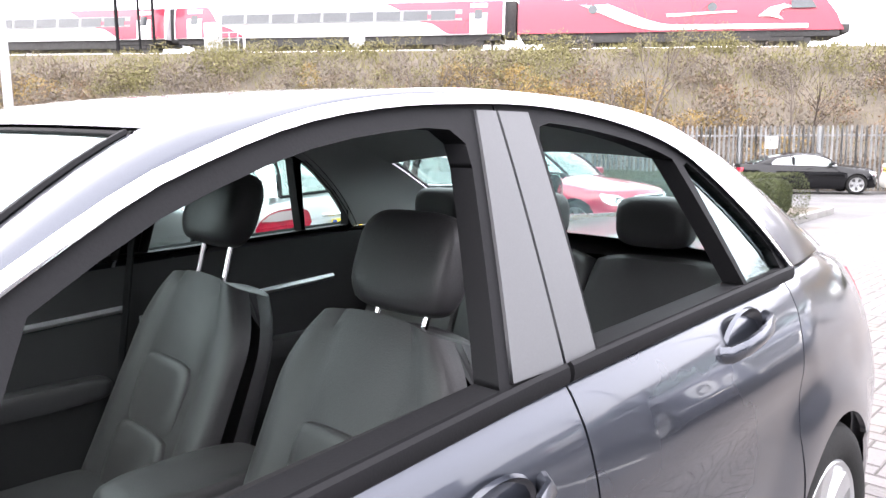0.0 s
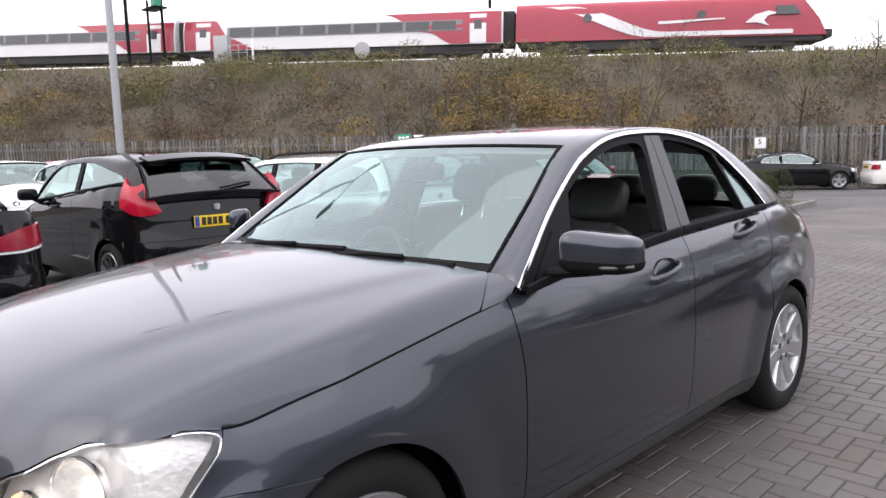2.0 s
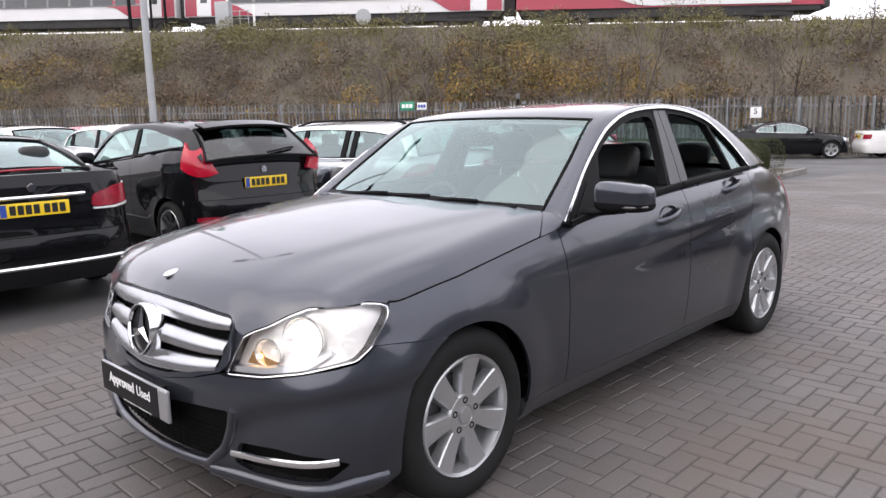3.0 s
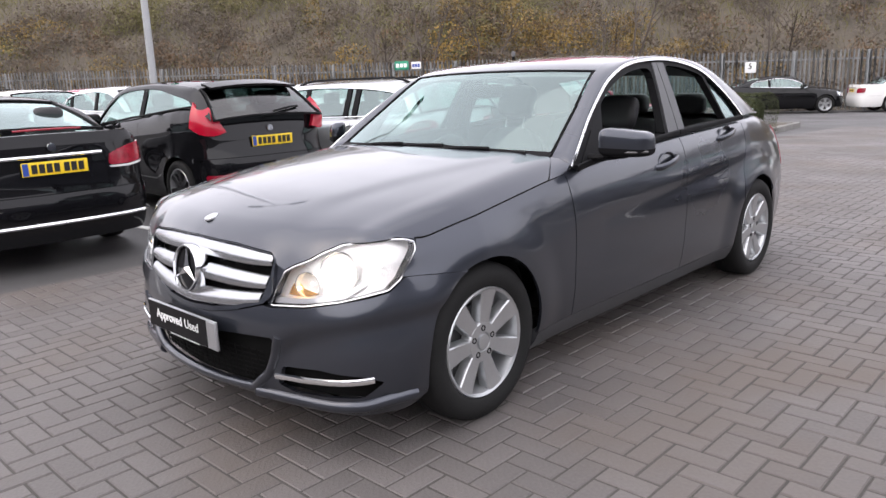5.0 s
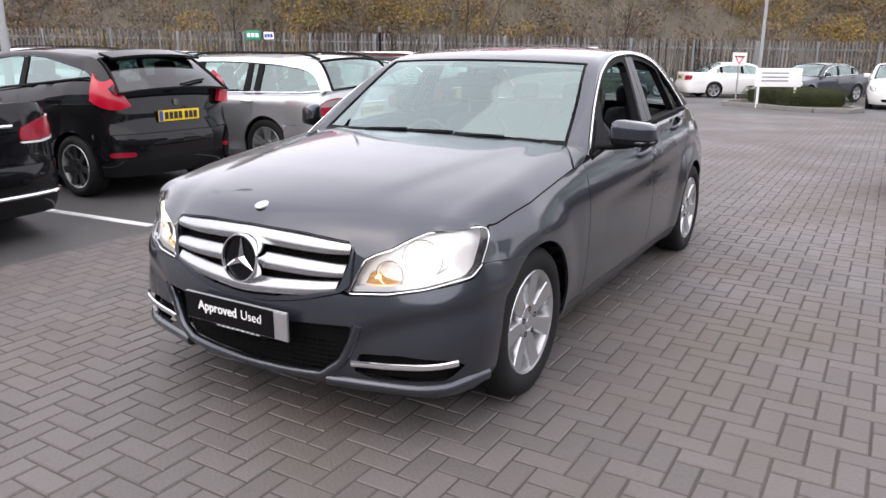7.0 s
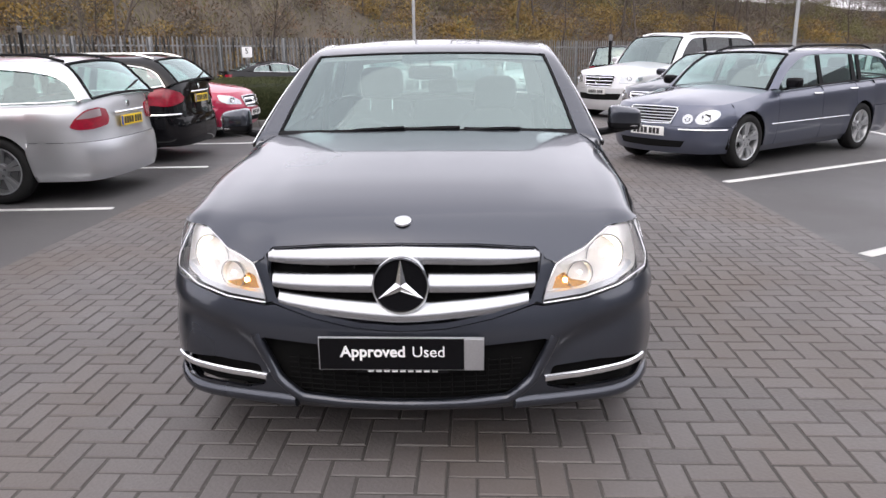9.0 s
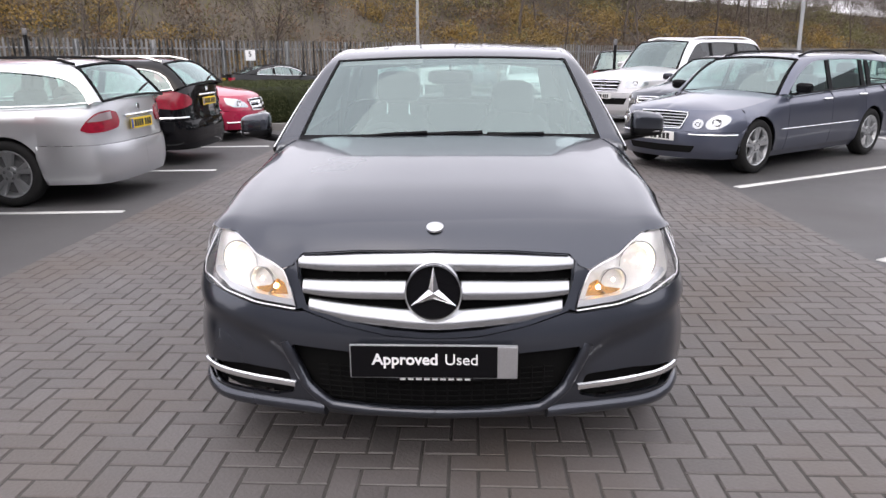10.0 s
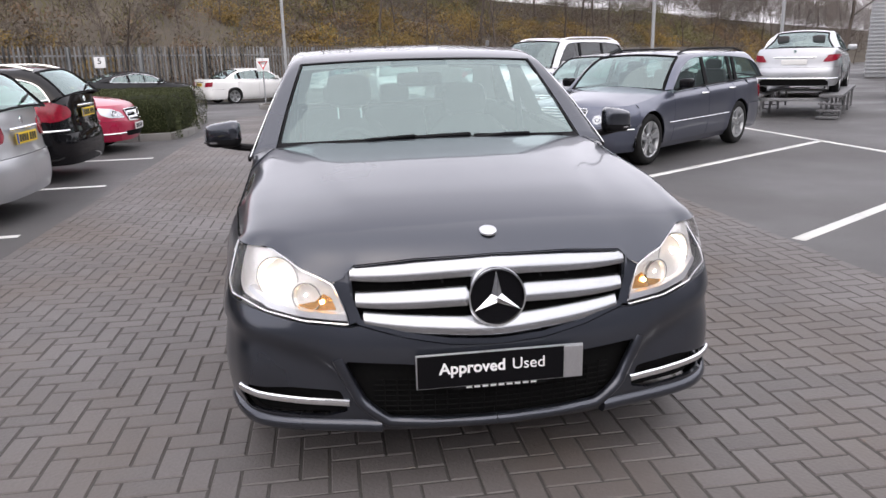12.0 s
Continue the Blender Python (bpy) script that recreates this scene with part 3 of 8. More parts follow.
def plate(car, at, turn, yellow=True, w=0.52, h=0.111, name="number_plate", lean=0.0, bars=7):
    """A number plate whose characters are plain bars."""
    m = Matrix.Translation(at) @ Matrix.Rotation(radians(turn), 4, "Z") @ Matrix.Rotation(radians(lean), 4, "X")

    def put(bm):
        bmesh.ops.transform(bm, matrix=m, verts=bm.verts)
        return bm
    p = part(name, put(box_bm((w, 0.008, h), (0, 0, 0), 0.003)), YELLOW_PLATE if yellow else WHITE_PLATE, car, "yellow number plate" if yellow else "white number plate")
    if yellow:
        part("band", put(box_bm((0.045, 0.002, h - 0.012), (-w / 2 + 0.03, -0.005, 0))), BLUE_INK, p)
    x = -w / 2 + (0.075 if yellow else 0.04)
    for i in range(bars):
        part("bar", put(box_bm((0.045, 0.002, 0.074), (x + 0.022, -0.0052, 0))), BLACK_INK, p)
        x += 0.058 + (0.02 if i == 3 else 0)
    return p

# ---- the grey saloon ----


def build_saloon():
    car = thing("saloon_car", "dark grey metallic four-door saloon with open side windows on block paving", "car")
    FA, RA = (-1.53, 0.316), (1.23, 0.316)
    body = Body(
        plan=[(0, -2.31), (0.08, -2.3085), (0.3, -2.285), (0.56, -2.228), (0.785, -2.145), (0.884, -2.01), (0.898, -1.84), (0.890, -1.58), (0.886, -0.9), (0.888, 0.0),
              (0.884, 0.8), (0.872, 1.22), (0.856, 1.50), (0.830, 1.70), (0.788, 1.88), (0.70, 2.04), (0.47, 2.17), (0.2, 2.24), (0, 2.26)],
        side=[(0.1, 0.14), (0.16, 0.10), (0.20, 0.06), (0.27, 0.032), (0.40, 0.012), (0.52, 0.006), (0.60, 0.0), (0.68, 0.0), (0.80, 0.010), (0.95, 0.030), (1.1, 0.05)],
        front=[(0.12, 0.12), (0.18, 0.06), (0.21, 0.018), (0.27, 0.006), (0.40, 0.0), (0.48, 0.0), (0.56, 0.02), (0.62, 0.038), (0.70, 0.055), (0.77, 0.078), (0.80, 0.095), (0.833, 0.125), (0.86, 0.18)],
        rear=[(0.12, 0.12), (0.2, 0.04), (0.3, 0.0), (0.55, 0.0), (0.62, 0.03), (0.8, 0.05), (1.0, 0.07), (1.06, 0.10)],
        rim=[(-2.5, 0.838), (-2.2, 0.836), (-2.05, 0.832), (-1.95, 0.820), (-1.89, 0.806), (-1.842, 0.780), (-1.80, 0.784), (-1.665, 0.810), (-1.535, 0.831), (-1.4, 0.851), (-1.25, 0.874), (-1.1, 0.897), (-0.96, 0.916), (-0.88, 0.938), (-0.6, 0.968), (0.1, 1.014), (1.0, 1.046), (1.3, 1.046), (1.6, 1.026), (1.8, 0.990), (2.05, 0.945), (2.3, 0.925)],
        shoulder=[(-2.4, 0.95), (-2.0, 0.81), (-1.85, 0.785), (-1.535, 0.846), (-1.25, 0.896), (-0.96, 0.950), (-0.6, 0.960), (0.1, 0.995), (1.0, 1.022), (1.4, 1.018), (1.8, 0.965), (2.3, 0.90)],
        arches=())

    def relief(x, y, z, ws):
        # rising waist crease along the doors, and the bumper's crease from lamp corner to lower intake
        zc = float(np.interp(y, [-0.9, 0.0, 0.9, 1.6], [0.690, 0.742, 0.800, 0.815]))
        fade = min(1, max(0, (y + 1.0) / 0.35)) * min(1, max(0, (1.85 - y) / 0.4))
        tail = min(1, max(0, (y - 1.1) / 0.8))
        d = ws * tail * 0.065 * max(0, (z - 0.56) / 0.4) ** 1.6
        d += ws * fade * 0.013 / (1 + math.exp(-(zc - z) / 0.016)) * math.exp(-max(0, zc - z) / 0.20) if fade else 0.0
        for ay in (FA[0], RA[0]):
            # flared arch with a soft step into the panel beside it
            r = math.hypot(y - ay, z - 0.316)
            u = min(1, max(0, (0.55 - r) / 0.20))
            d -= ws * 0.020 * u * u * (3 - 2 * u)
        if y < -1.55:
            k = min(1, max(0, (z - 0.47) / 0.24))
            d += 0.042 * k * k * (3 - 2 * k) * min(1, max(0, (-1.55 - y) / 0.28)) * min(1, max(0, (x - 0.62) / 0.16))
        if y < -1.65:
            zf = float(np.interp(x, [0.30, 0.40, 0.50, 0.58, 0.72, 0.88], [0.24, 0.30, 0.405, 0.458, 0.500, 0.53]))
            fx = min(1, max(0, (x - 0.40) / 0.14)) * min(1, max(0, (-1.65 - y) / 0.12))
            d += fx * 0.036 / (1 + math.exp(-(zf - z) / 0.016)) * math.exp(-max(0, zf - z) / 0.11)
        return d
    body.relief = relief
    G = 0.0025
    # outline of the headlamp, from its inner lower corner round the tip
    hl = body.xz([(0.460, 0.568), (0.476, 0.624), (0.506, 0.690), (0.549, 0.713), (0.60, 0.733), (0.643, 0.762), (0.69, 0.787)]) + body.yz([(-1.925, 0.799), (-1.875, 0.789), (-1.844, 0.774), (-1.853, 0.750), (-1.893, 0.714), (-1.950, 0.668), (-2.015, 0.634)]) + body.xz([(0.725, 0.600), (0.60, 0.578)])
    a_tip = hl[9][0] + 0.002
    rim_line = lambda y0, y1, n=14, dz=0.0: [(y0 + (y1 - y0) * i / n, body.rim_t(y0 + (y1 - y0) * i / n) + dz) for i in range(n + 1)]

    # wings, doors, quarters, sills
    wing = [(-0.897 - G, 0.262)] + arc_pts(*FA, 0.352, -8.7, 112) + [(-1.80, 0.697)] + rim_line(-1.78, -0.945 - G) + [(-0.935 - G, 0.84), (-0.915 - G, 0.70), (-0.905 - G, 0.5)]
    k = len(arc_pts(*FA, 0.352, -8.7, 112)) + 2
    wing_o = body.yz(wing[:k - 1]) + [(hl[12][0] + 0.004, 0.674), (hl[11][0] + 0.004, 0.720), (hl[10][0] + 0.004, 0.754), (a_tip + 0.004, body.rim(a_tip))] + body.yz(wing[k:])
    both(lambda: panel(body, wing_o, 0.022), "front_wing", GREY_PAINT, car)
    d1 = [(-0.897 + G, 0.262), (-0.905 + G, 0.5), (-0.915 + G, 0.70), (-0.935 + G, 0.84)] + rim_line(-0.945 + G, 0.158 - G) + [(0.172 - G, 0.9), (0.178 - G, 0.7), (0.17 - G, 0.262)]
    front_doors = both(lambda: panel(body, body.yz(d1), 0.022), "front_door", GREY_PAINT, car)
    d2 = [(0.17 + G, 0.262), (0.178 + G, 0.7), (0.172 + G, 0.9)] + rim_line(0.158 + G, 1.02 - G) + [(1.02 - G, 0.95), (1.0 - G, 0.83), (0.955, 0.70)] + arc_pts(*RA, 0.358, 141, 188.7, 8)
    rear_doors = both(lambda: panel(body, body.yz(d2), 0.022), "rear_door", GREY_PAINT, car)
    q = [(0.955 + G, 0.70), (1.0 + G, 0.83), (1.02 + G, 0.95)] + rim_line(1.02 + G, 2.05) + [(2.03, 0.80), (2.0, 0.62), (1.75, 0.60)] + arc_pts(*RA, 0.352, 40, 139, 14)
    both(lambda: panel(body, body.yz(q), 0.022), "rear_quarter", GREY_PAINT, car)
    sill = [(-1.175, 0.258), (0.877, 0.258), (0.89, 0.17), (-1.19, 0.17)]
    both(lambda: panel(body, body.yz(sill), 0.08, (), 0.05), "sill", PILLAR, car)

    # front bumper with its openings
    top = body.xz([(0, 0.497), (0.15, 0.503), (0.30, 0.530), (0.43, 0.566), (0.462, 0.560), (0.60, 0.571), (0.725, 0.595)]) + [(hl[13][0], 0.628), (hl[12][0], 0.664), (hl[12][0] + 0.004, 0.669)]
    edge = body.yz(arc_pts(*FA, 0.352, 112.5, 196, 16))
    low = [(body.a_y(-1.92), 0.175)] + body.xz([(0.82, 0.170), (0.6, 0.178), (0.40, 0.195), (0.2, 0.200), (0, 0.200)])
    intake = [(-0.02, 0.432)] + body.xz([(0.30, 0.446), (0.462, 0.460), (0.484, 0.444), (0.455, 0.362), (0.42, 0.303), (0.378, 0.256), (0.352, 0.246)]) + [(-0.02, 0.240)]
    slot = rounded(body.xz([(0.50, 0.345), (0.66, 0.356), (0.80, 0.345), (0.845, 0.315), (0.80, 0.264), (0.55, 0.253), (0.478, 0.276)]), 0.012, 2)
    bump = mid_panel(body, top + edge + low, 0.016, [intake, slot], 0.018)
    part("front_bumper", bump, GREY_PAINT, car)
    back = [(-0.0, 0.46)] + body.xz([(0.51, 0.475), (0.48, 0.36), (0.39, 0.24)]) + [(0.0, 0.23)]
    part("lower_grille", mid_panel(body, back, 0.06, (), 0.0, out=-0.045), UNDER, car)
    mesh = []
    for i in range(7):
        z = 0.262 + i * 0.019
        mesh.append(tube_bm([body.at(body.a_xz(max(0.001, abs(x)), z), z, -0.035) * 1 if x >= 0 else Vector((-body.at(body.a_xz(abs(x), z), z, -0.035).x, *body.at(body.a_xz(abs(x), z), z, -0.035).yz)) for x in np.linspace(-0.40, 0.40, 17)], 0.0028, 5))
    for i in range(19):
        x = -0.36 + i * 0.04
        mesh.append(tube_bm([(x, body.at(body.a_xz(max(0.001, abs(x)), z), z, -0.033).y, z) for z in (0.255, 0.385)], 0.003, 5))
    part("grille_mesh", join(*mesh), UNDER, car)
    both(lambda: panel(body, body.xz([(0.46, 0.37), (0.86, 0.37), (0.862, 0.25), (0.46, 0.25)]), 0.06, (), 0.0, -0.045), "fog_recess", UNDER, car)

    def along_front(xs, zs, out, n=24):
        pts = []
        for u in np.linspace(0, 1, n):
            x, z = np.interp(u, np.linspace(0, 1, len(xs)), xs), np.interp(u, np.linspace(0, 1, len(zs)), zs)
            pts.append(body.at(body.a_xz(max(0.001, x), z), z, out))
        return pts
    both(lambda: tube_bm(along_front([0.472, 0.6, 0.74, 0.828], [0.306, 0.310, 0.320, 0.328], 0.004), 0.012, 8, 0.7), "chrome_strip", CHROME, car, "chrome daytime lamp strip")
    both(lambda: tube_bm(along_front([0.37, 0.52, 0.70, 0.80, 0.838], [0.225, 0.222, 0.222, 0.230, 0.240], -0.003) + [body.at(body.a_y(y), z, -0.006) for y, z in ((-1.955, 0.240), (-1.915, 0.236))], 0.026, 10, 1.0), "bumper_lip", GREY_PAINT, car)
    lipc = along_front([0.0, 0.2, 0.355, 0.435, 0.478, 0.505], [0.228, 0.229, 0.238, 0.305, 0.39, 0.46], -0.009)
    both(lambda: tube_bm(lipc, 0.020, 10), "bumper_lip", GREY_PAINT, car)
    # bonnet: one surface from its front edge over the nose and back to the screen
    nose_a = body.a_y(-1.065)
    low_b = sorted(body.xz([(0, 0.775), (0.25, 0.769), (0.435, 0.752), (0.455, 0.735), (0.472, 0.712), (0.506, 0.698), (0.549, 0.721), (0.60, 0.741), (0.643, 0.770), (0.69, 0.794)]) + body.yz([(-1.925, 0.806), (-1.875, 0.795)]) + [(a_tip, body.rim(a_tip) - 0.004)])
    centre = soft_table([(-2.4, 0.832), (-2.185, 0.838), (-2.1, 0.868), (-1.9, 0.912), (-1.6, 0.957), (-1.3, 0.990), (-1.0, 1.015)], 0.05)
    NC, NS, ND = 96, 9, 44
    us = np.linspace(0, 1, NC + 1)
    rim_f = np.array([body.at(u * a_tip, body.rim(u * a_tip)) for u in us])
    vs = np.linspace(0, 1, ND + 1) ** 1.15
    rim_s = np.array([body.at(a_tip + (nose_a - a_tip) * v, body.rim(a_tip + (nose_a - a_tip) * v)) for v in vs])
    end = rim_s[-1]
    # rear edge: across under the screen to the corner, then down the short seam to the wing
    back_c = smooth_curve([(0, -0.995, 1.003), (0.25, -0.988, 1.001), (0.50, -0.962, 0.995), (0.70, -0.920, 0.985), (0.748, -0.918, 0.977), (0.79, -0.965, 0.952), tuple(end)], 241)
    back_e = np.stack([np.interp(us, np.linspace(0, 1, 241), back_c[:, j]) for j in range(3)], 1)
    mid_y = rim_f[0][1] + (back_e[0][1] - rim_f[0][1]) * vs
    mid = np.stack([0 * vs, mid_y, [float(centre(y)) for y in mid_y]], 1)
    mid[0], mid[-1] = rim_f[0], back_e[0]
    P = np.zeros((NS + ND + 1, NC + 1, 3))
    for j, u in enumerate(us):
        zl = float(np.interp(u * a_tip, [q[0] for q in low_b], [q[1] for q in low_b]))
        for i in range(NS):
            P[i, j] = body.at(u * a_tip, zl + (body.rim(u * a_tip) - zl) * i / NS)
        for i, v in enumerate(vs):
            flat = (1 - v) * rim_f[j] + v * back_e[j]
            lin_m, lin_s = (1 - v) * rim_f[0] + v * back_e[0], (1 - v) * rim_f[-1] + v * back_e[-1]
            q = flat + (1 - u) * (mid[i] - lin_m) + u * (rim_s[i] - lin_s)
            q[2] += (mid[i][2] - lin_m[2]) * ((1 - u ** 2.1) - (1 - u)) + 1.0 * (rim_s[i][2] - lin_s[2]) * (u ** 2.1 - u)
            xl = 0.40 + 0.24 * v
            q[2] += 0.011 * min(1, v * 6) / (1 + math.exp((q[0] - xl) / 0.018)) * (1 - v * 0.3)
            P[NS + i, j] = q
    for _ in range(26):
        Q = P.copy()
        hi = NS + 12
        Q[1:hi, 1:-1] = 0.5 * P[1:hi, 1:-1] + 0.25 * (P[0:hi - 1, 1:-1] + P[2:hi + 1, 1:-1])
        Q[1:hi, 1:-1] = 0.6 * Q[1:hi, 1:-1] + 0.2 * (Q[1:hi, :-2] + Q[1:hi, 2:])
        Q[1:hi, 0] = 0.5 * P[1:hi, 0] + 0.25 * (P[0:hi - 1, 0] + P[2:hi + 1, 0])
        P = Q
    for _ in range(10):
        Q = P.copy()
        Q[NS + 2:-1, 1:-1] = 0.5 * P[NS + 2:-1, 1:-1] + 0.125 * (P[NS + 1:-2, 1:-1] + P[NS + 3:, 1:-1] + P[NS + 2:-1, :-2] + P[NS + 2:-1, 2:])
        Q[NS + 2:-1, 0, 1:] = 0.5 * P[NS + 2:-1, 0, 1:] + 0.125 * (P[NS + 1:-2, 0, 1:] + P[NS + 3:, 0, 1:] + 2 * P[NS + 2:-1, 1, 1:])
        P = Q
    P[:, 0, 0] = 0.0
    half = bmesh.new()
    vv = [[half.verts.new(P[i, j]) for j in range(NC + 1)] for i in range(NS + ND + 1)]
    for i in range(NS + ND):
        for j in range(NC):
            half.faces.new((vv[i][j], vv[i][j + 1], vv[i + 1][j + 1], vv[i + 1][j]))
    bmesh.ops.recalc_face_normals(half, faces=half.faces)
    bonnet = join(half, mirror_x(half.copy()))
    bmesh.ops.remove_doubles(bonnet, verts=bonnet.verts, dist=4e-4)
    part("bonnet", bonnet, GREY_PAINT, car, sharp=75)
    # near-black beads on the bonnet's edges stand in for shade in its gaps
    gap = [body.at(a, body.rim(a), 0.0015) for a in np.linspace(a_tip, body.a_y(-0.95), 40)]
    both(lambda: tube_bm(gap, 0.0032, 5), "bonnet_gap", UNDER, car)
    seam = [Vector(q) + Vector((0.001, 0.001, 0.001)) for q in back_c if q[0] > 0.745]
    both(lambda: tube_bm(seam, 0.0026, 5), "bonnet_gap", UNDER, car)

    def corner(u, v):
        # painted corner between the bonnet seam, the wing line and the foot of the pillar
        lo = body.at(body.a_y(-1.062 + 0.122 * u), body.rim_t(-1.062 + 0.122 * u) - 0.002)
        hi = Vector((0.746, -0.915, 0.976)).lerp(Vector((0.828, -0.872, 0.962)), u)
        return lo.lerp(hi, v) + Vector((0.7, -0.2, 0.65)) * 0.008 * math.sin(math.pi * v)
    both(lambda: skin_bm(grid_bm(corner, 10, 8), 0.006, -1), "wing_corner", GREY_PAINT, car, sharp=70)
    bd = revolve_bm([(0.0, 0.0), (0.004, 0.0), (0.004, 0.024), (0.002, 0.028), (-0.004, 0.029)], 28, "z")
    bmesh.ops.transform(bd, matrix=Matrix.Translation((0, -2.168, 0.8355)) @ Matrix.Rotation(radians(20), 4, "X"), verts=bd.verts)
    part("bonnet_badge", bd, SATIN, car, "round silver bonnet badge")

    # grille: dark surround, bright louvres, round emblem
    gz = lambda x: body.at(body.a_xz(max(0.001, abs(x)), 0.66), 0.66).y
    surround = [(0, 0.773), (0.25, 0.766), (0.432, 0.749), (0.463, 0.730), (0.462, 0.60), (0.43, 0.572), (0.30, 0.534), (0.15, 0.507), (0, 0.500)]
    hole = body.xz([(0.0, 0.771), (0.25, 0.765), (0.437, 0.747), (0.457, 0.728), (0.449, 0.665), (0.420, 0.586), (0.30, 0.550), (0.15, 0.525)])
    hole = [(-0.02, 0.772)] + hole[1:] + [(-0.02, 0.516)]
    part("grille_surround", mid_panel(body, body.xz(surround), 0.04, [hole], 0.05, out=0.003), GREY_PAINT, car)
    part("grille_back", mid_panel(body, body.xz(surround), 0.06, (), 0.0, out=-0.055), UNDER, car)
    for zc, z_out, hgt, xm in ((0.738, 0.719, 0.064, 0.450), (0.648, 0.638, 0.062, 0.436), (0.553, 0.582, 0.060, 0.414)):
        def louvre(u, v, zc=zc, z_out=z_out, hgt=hgt, xm=xm):
            x = (u * 2 - 1) * xm
            k = abs(x) / xm
            z = zc + (z_out - zc) * k ** 1.3 + 0.008 * k ** 6
            w = hgt * (1 - 0.25 * k ** 4)
            ang = v * 2 * math.pi
            y0 = body.at(body.a_xz(max(0.001, abs(x)), z), z).y - 0.004
            return Vector((x, y0 + 0.016 - 0.016 * math.cos(ang) + 0.012 * math.sin(ang), z + w / 2 * math.sin(ang)))
        part("grille_louvre", grid_bm(louvre, 40, 12), GRILLE_SILVER, car, "brushed silver grille louvre")
    bars = [box_bm((0.005, 0.02, 0.03), (s * x, gz(x) + 0.03, z + 0.004)) for z in (0.70, 0.622) for x in (0.16, 0.25, 0.34) for s in (1, -1)]
    for b in bars:
        part("grille_fin", b, TRIM, car)
    ey = gz(0) - 0.032
    tilt = Matrix.Translation((0, ey, 0.651)) @ Matrix.Rotation(radians(-8), 4, "X")

    def emb(bm):
        bmesh.ops.transform(bm, matrix=tilt, verts=bm.verts)
        return bm
    em = part("emblem", emb(revolve_bm([(0.05, 0.094), (-0.002, 0.094), (-0.010, 0.091), (-0.010, 0.086), (0.0, 0.084)], 48, "y")), CHROME, car, "round silver emblem ring")
    part("emblem_back", emb(revolve_bm([(0.004, 0.0), (0.004, 0.085), (0.01, 0.086)], 40, "y")), GLOSS_BLACK, em)
    star = bmesh.new()
    for i in range(3):
        a = radians(90 + 120 * i)
        d, n = Vector((math.cos(a), 0, math.sin(a))), Vector((-math.sin(a), 0, math.cos(a)))
        tip, l, r, mid, cen = star.verts.new(d * 0.084 + Vector((0, -0.003, 0))), star.verts.new(n * 0.016 + d * 0.016 * 0.577), star.verts.new(-n * 0.016 + d * 0.016 * 0.577), None, star.verts.new((0, -0.012, 0))
        star.faces.new((cen, l, tip))
        star.faces.new((cen, tip, r))
    part("emblem_spokes", emb(star), CHROME, em)

    # front plate with its words
    pl = part("front_plate", box_bm((0.534, 0.012, 0.112), (0, -2.340, 0.437), 0.003), SATIN, car, "black show plate in a thin silver frame")
    part("plate_face", box_bm((0.466, 0.004, 0.106), (-0.030, -2.346, 0.437)), GLOSS_BLACK, pl)
    part("plate_end", box_bm((0.058, 0.004, 0.102), (0.234, -2.346, 0.437)), SATIN, pl, "silver plate end panel")
    part("plate_foot", box_bm((0.30, 0.008, 0.012), (0, -2.333, 0.374)), TRIM, pl)
    for i in range(9):
        part("bar", box_bm((0.018, 0.002, 0.006), (-0.10 + i * 0.026, -2.3382, 0.374)), WHITE_INK, pl)
    for words, x, bold in (("Approved", -0.195, 0.0012), ("Used", 0.035, 0.0)):
        tb = text_bm(words, 0.052, bold)
        bmesh.ops.transform(tb, matrix=Matrix.Translation((x, -2.3485, 0.418)) @ Matrix.Rotation(radians(90), 4, "X"), verts=tb.verts)
        part("lettering", tb, WHITE_INK, pl, "white words on the show plate")
    part("plate_mount", box_bm((0.34, 0.05, 0.10), (0, -2.315, 0.43)), TRIM, car)

    # headlamps: bowl, reflectors, lit bulbs, clear lens
    both(lambda: panel(body, [(a_tip - 0.05, body.rim(a_tip - 0.05) - 0.012), (a_tip + 0.012, 0.765), (a_tip + 0.04, 0.765), (a_tip + 0.04, body.rim(a_tip + 0.04) - 0.002), (a_tip, body.rim(a_tip) - 0.002), (a_tip - 0.05, body.rim(a_tip - 0.05) - 0.002)], 0.02, (), 0.0, -0.006), "lamp_surround", GREY_PAINT, car)
    both(lambda: panel(body, body.xz([(0.440, 0.575), (0.464, 0.566), (0.480, 0.624), (0.509, 0.692), (0.474, 0.712), (0.450, 0.738)]), 0.02, (), 0.0, -0.010), "lamp_surround", GREY_PAINT, car)
    for s in (1, -1):
        def put(bm):
            return mirror_x(bm) if s < 0 else bm
        hlr = rounded(hl, 0.011, 2)
        lamp = part("headlamp", put(panel(body, hlr, 0.03, (), 0.07, -0.002)), LENS, car, "clear headlamp with lit bulb")
        lamp.visible_shadow = False
        part("lamp_bowl", put(panel(body, hlr, 0.04, (), 0.0, -0.042)), REFLECTOR, lamp)
        rimbar = [(c[0], c[1]) for c in hlr] + [hlr[0]]
        part("lamp_edge", put(tube_bm([body.at(a, z, -0.006) for a, z in rimbar], 0.003, 6)), CHROME, lamp)

        def bowl(x, z, r, depth, name, mat):
            p = body.at(body.a_xz(x, z), z, -0.062)
            bm = revolve_bm([(0.0, r), (0.012, r * 0.97), (0.03, r * 0.8), (0.045, r * 0.5), (0.05, 0.0)], 28, "y")
            bmesh.ops.transform(bm, matrix=Matrix.Translation(p + Vector((0, -0.035, 0))) @ Matrix.Rotation(radians(22), 4, "Z"), verts=bm.verts)
            return part(name, put(bm), mat, lamp)

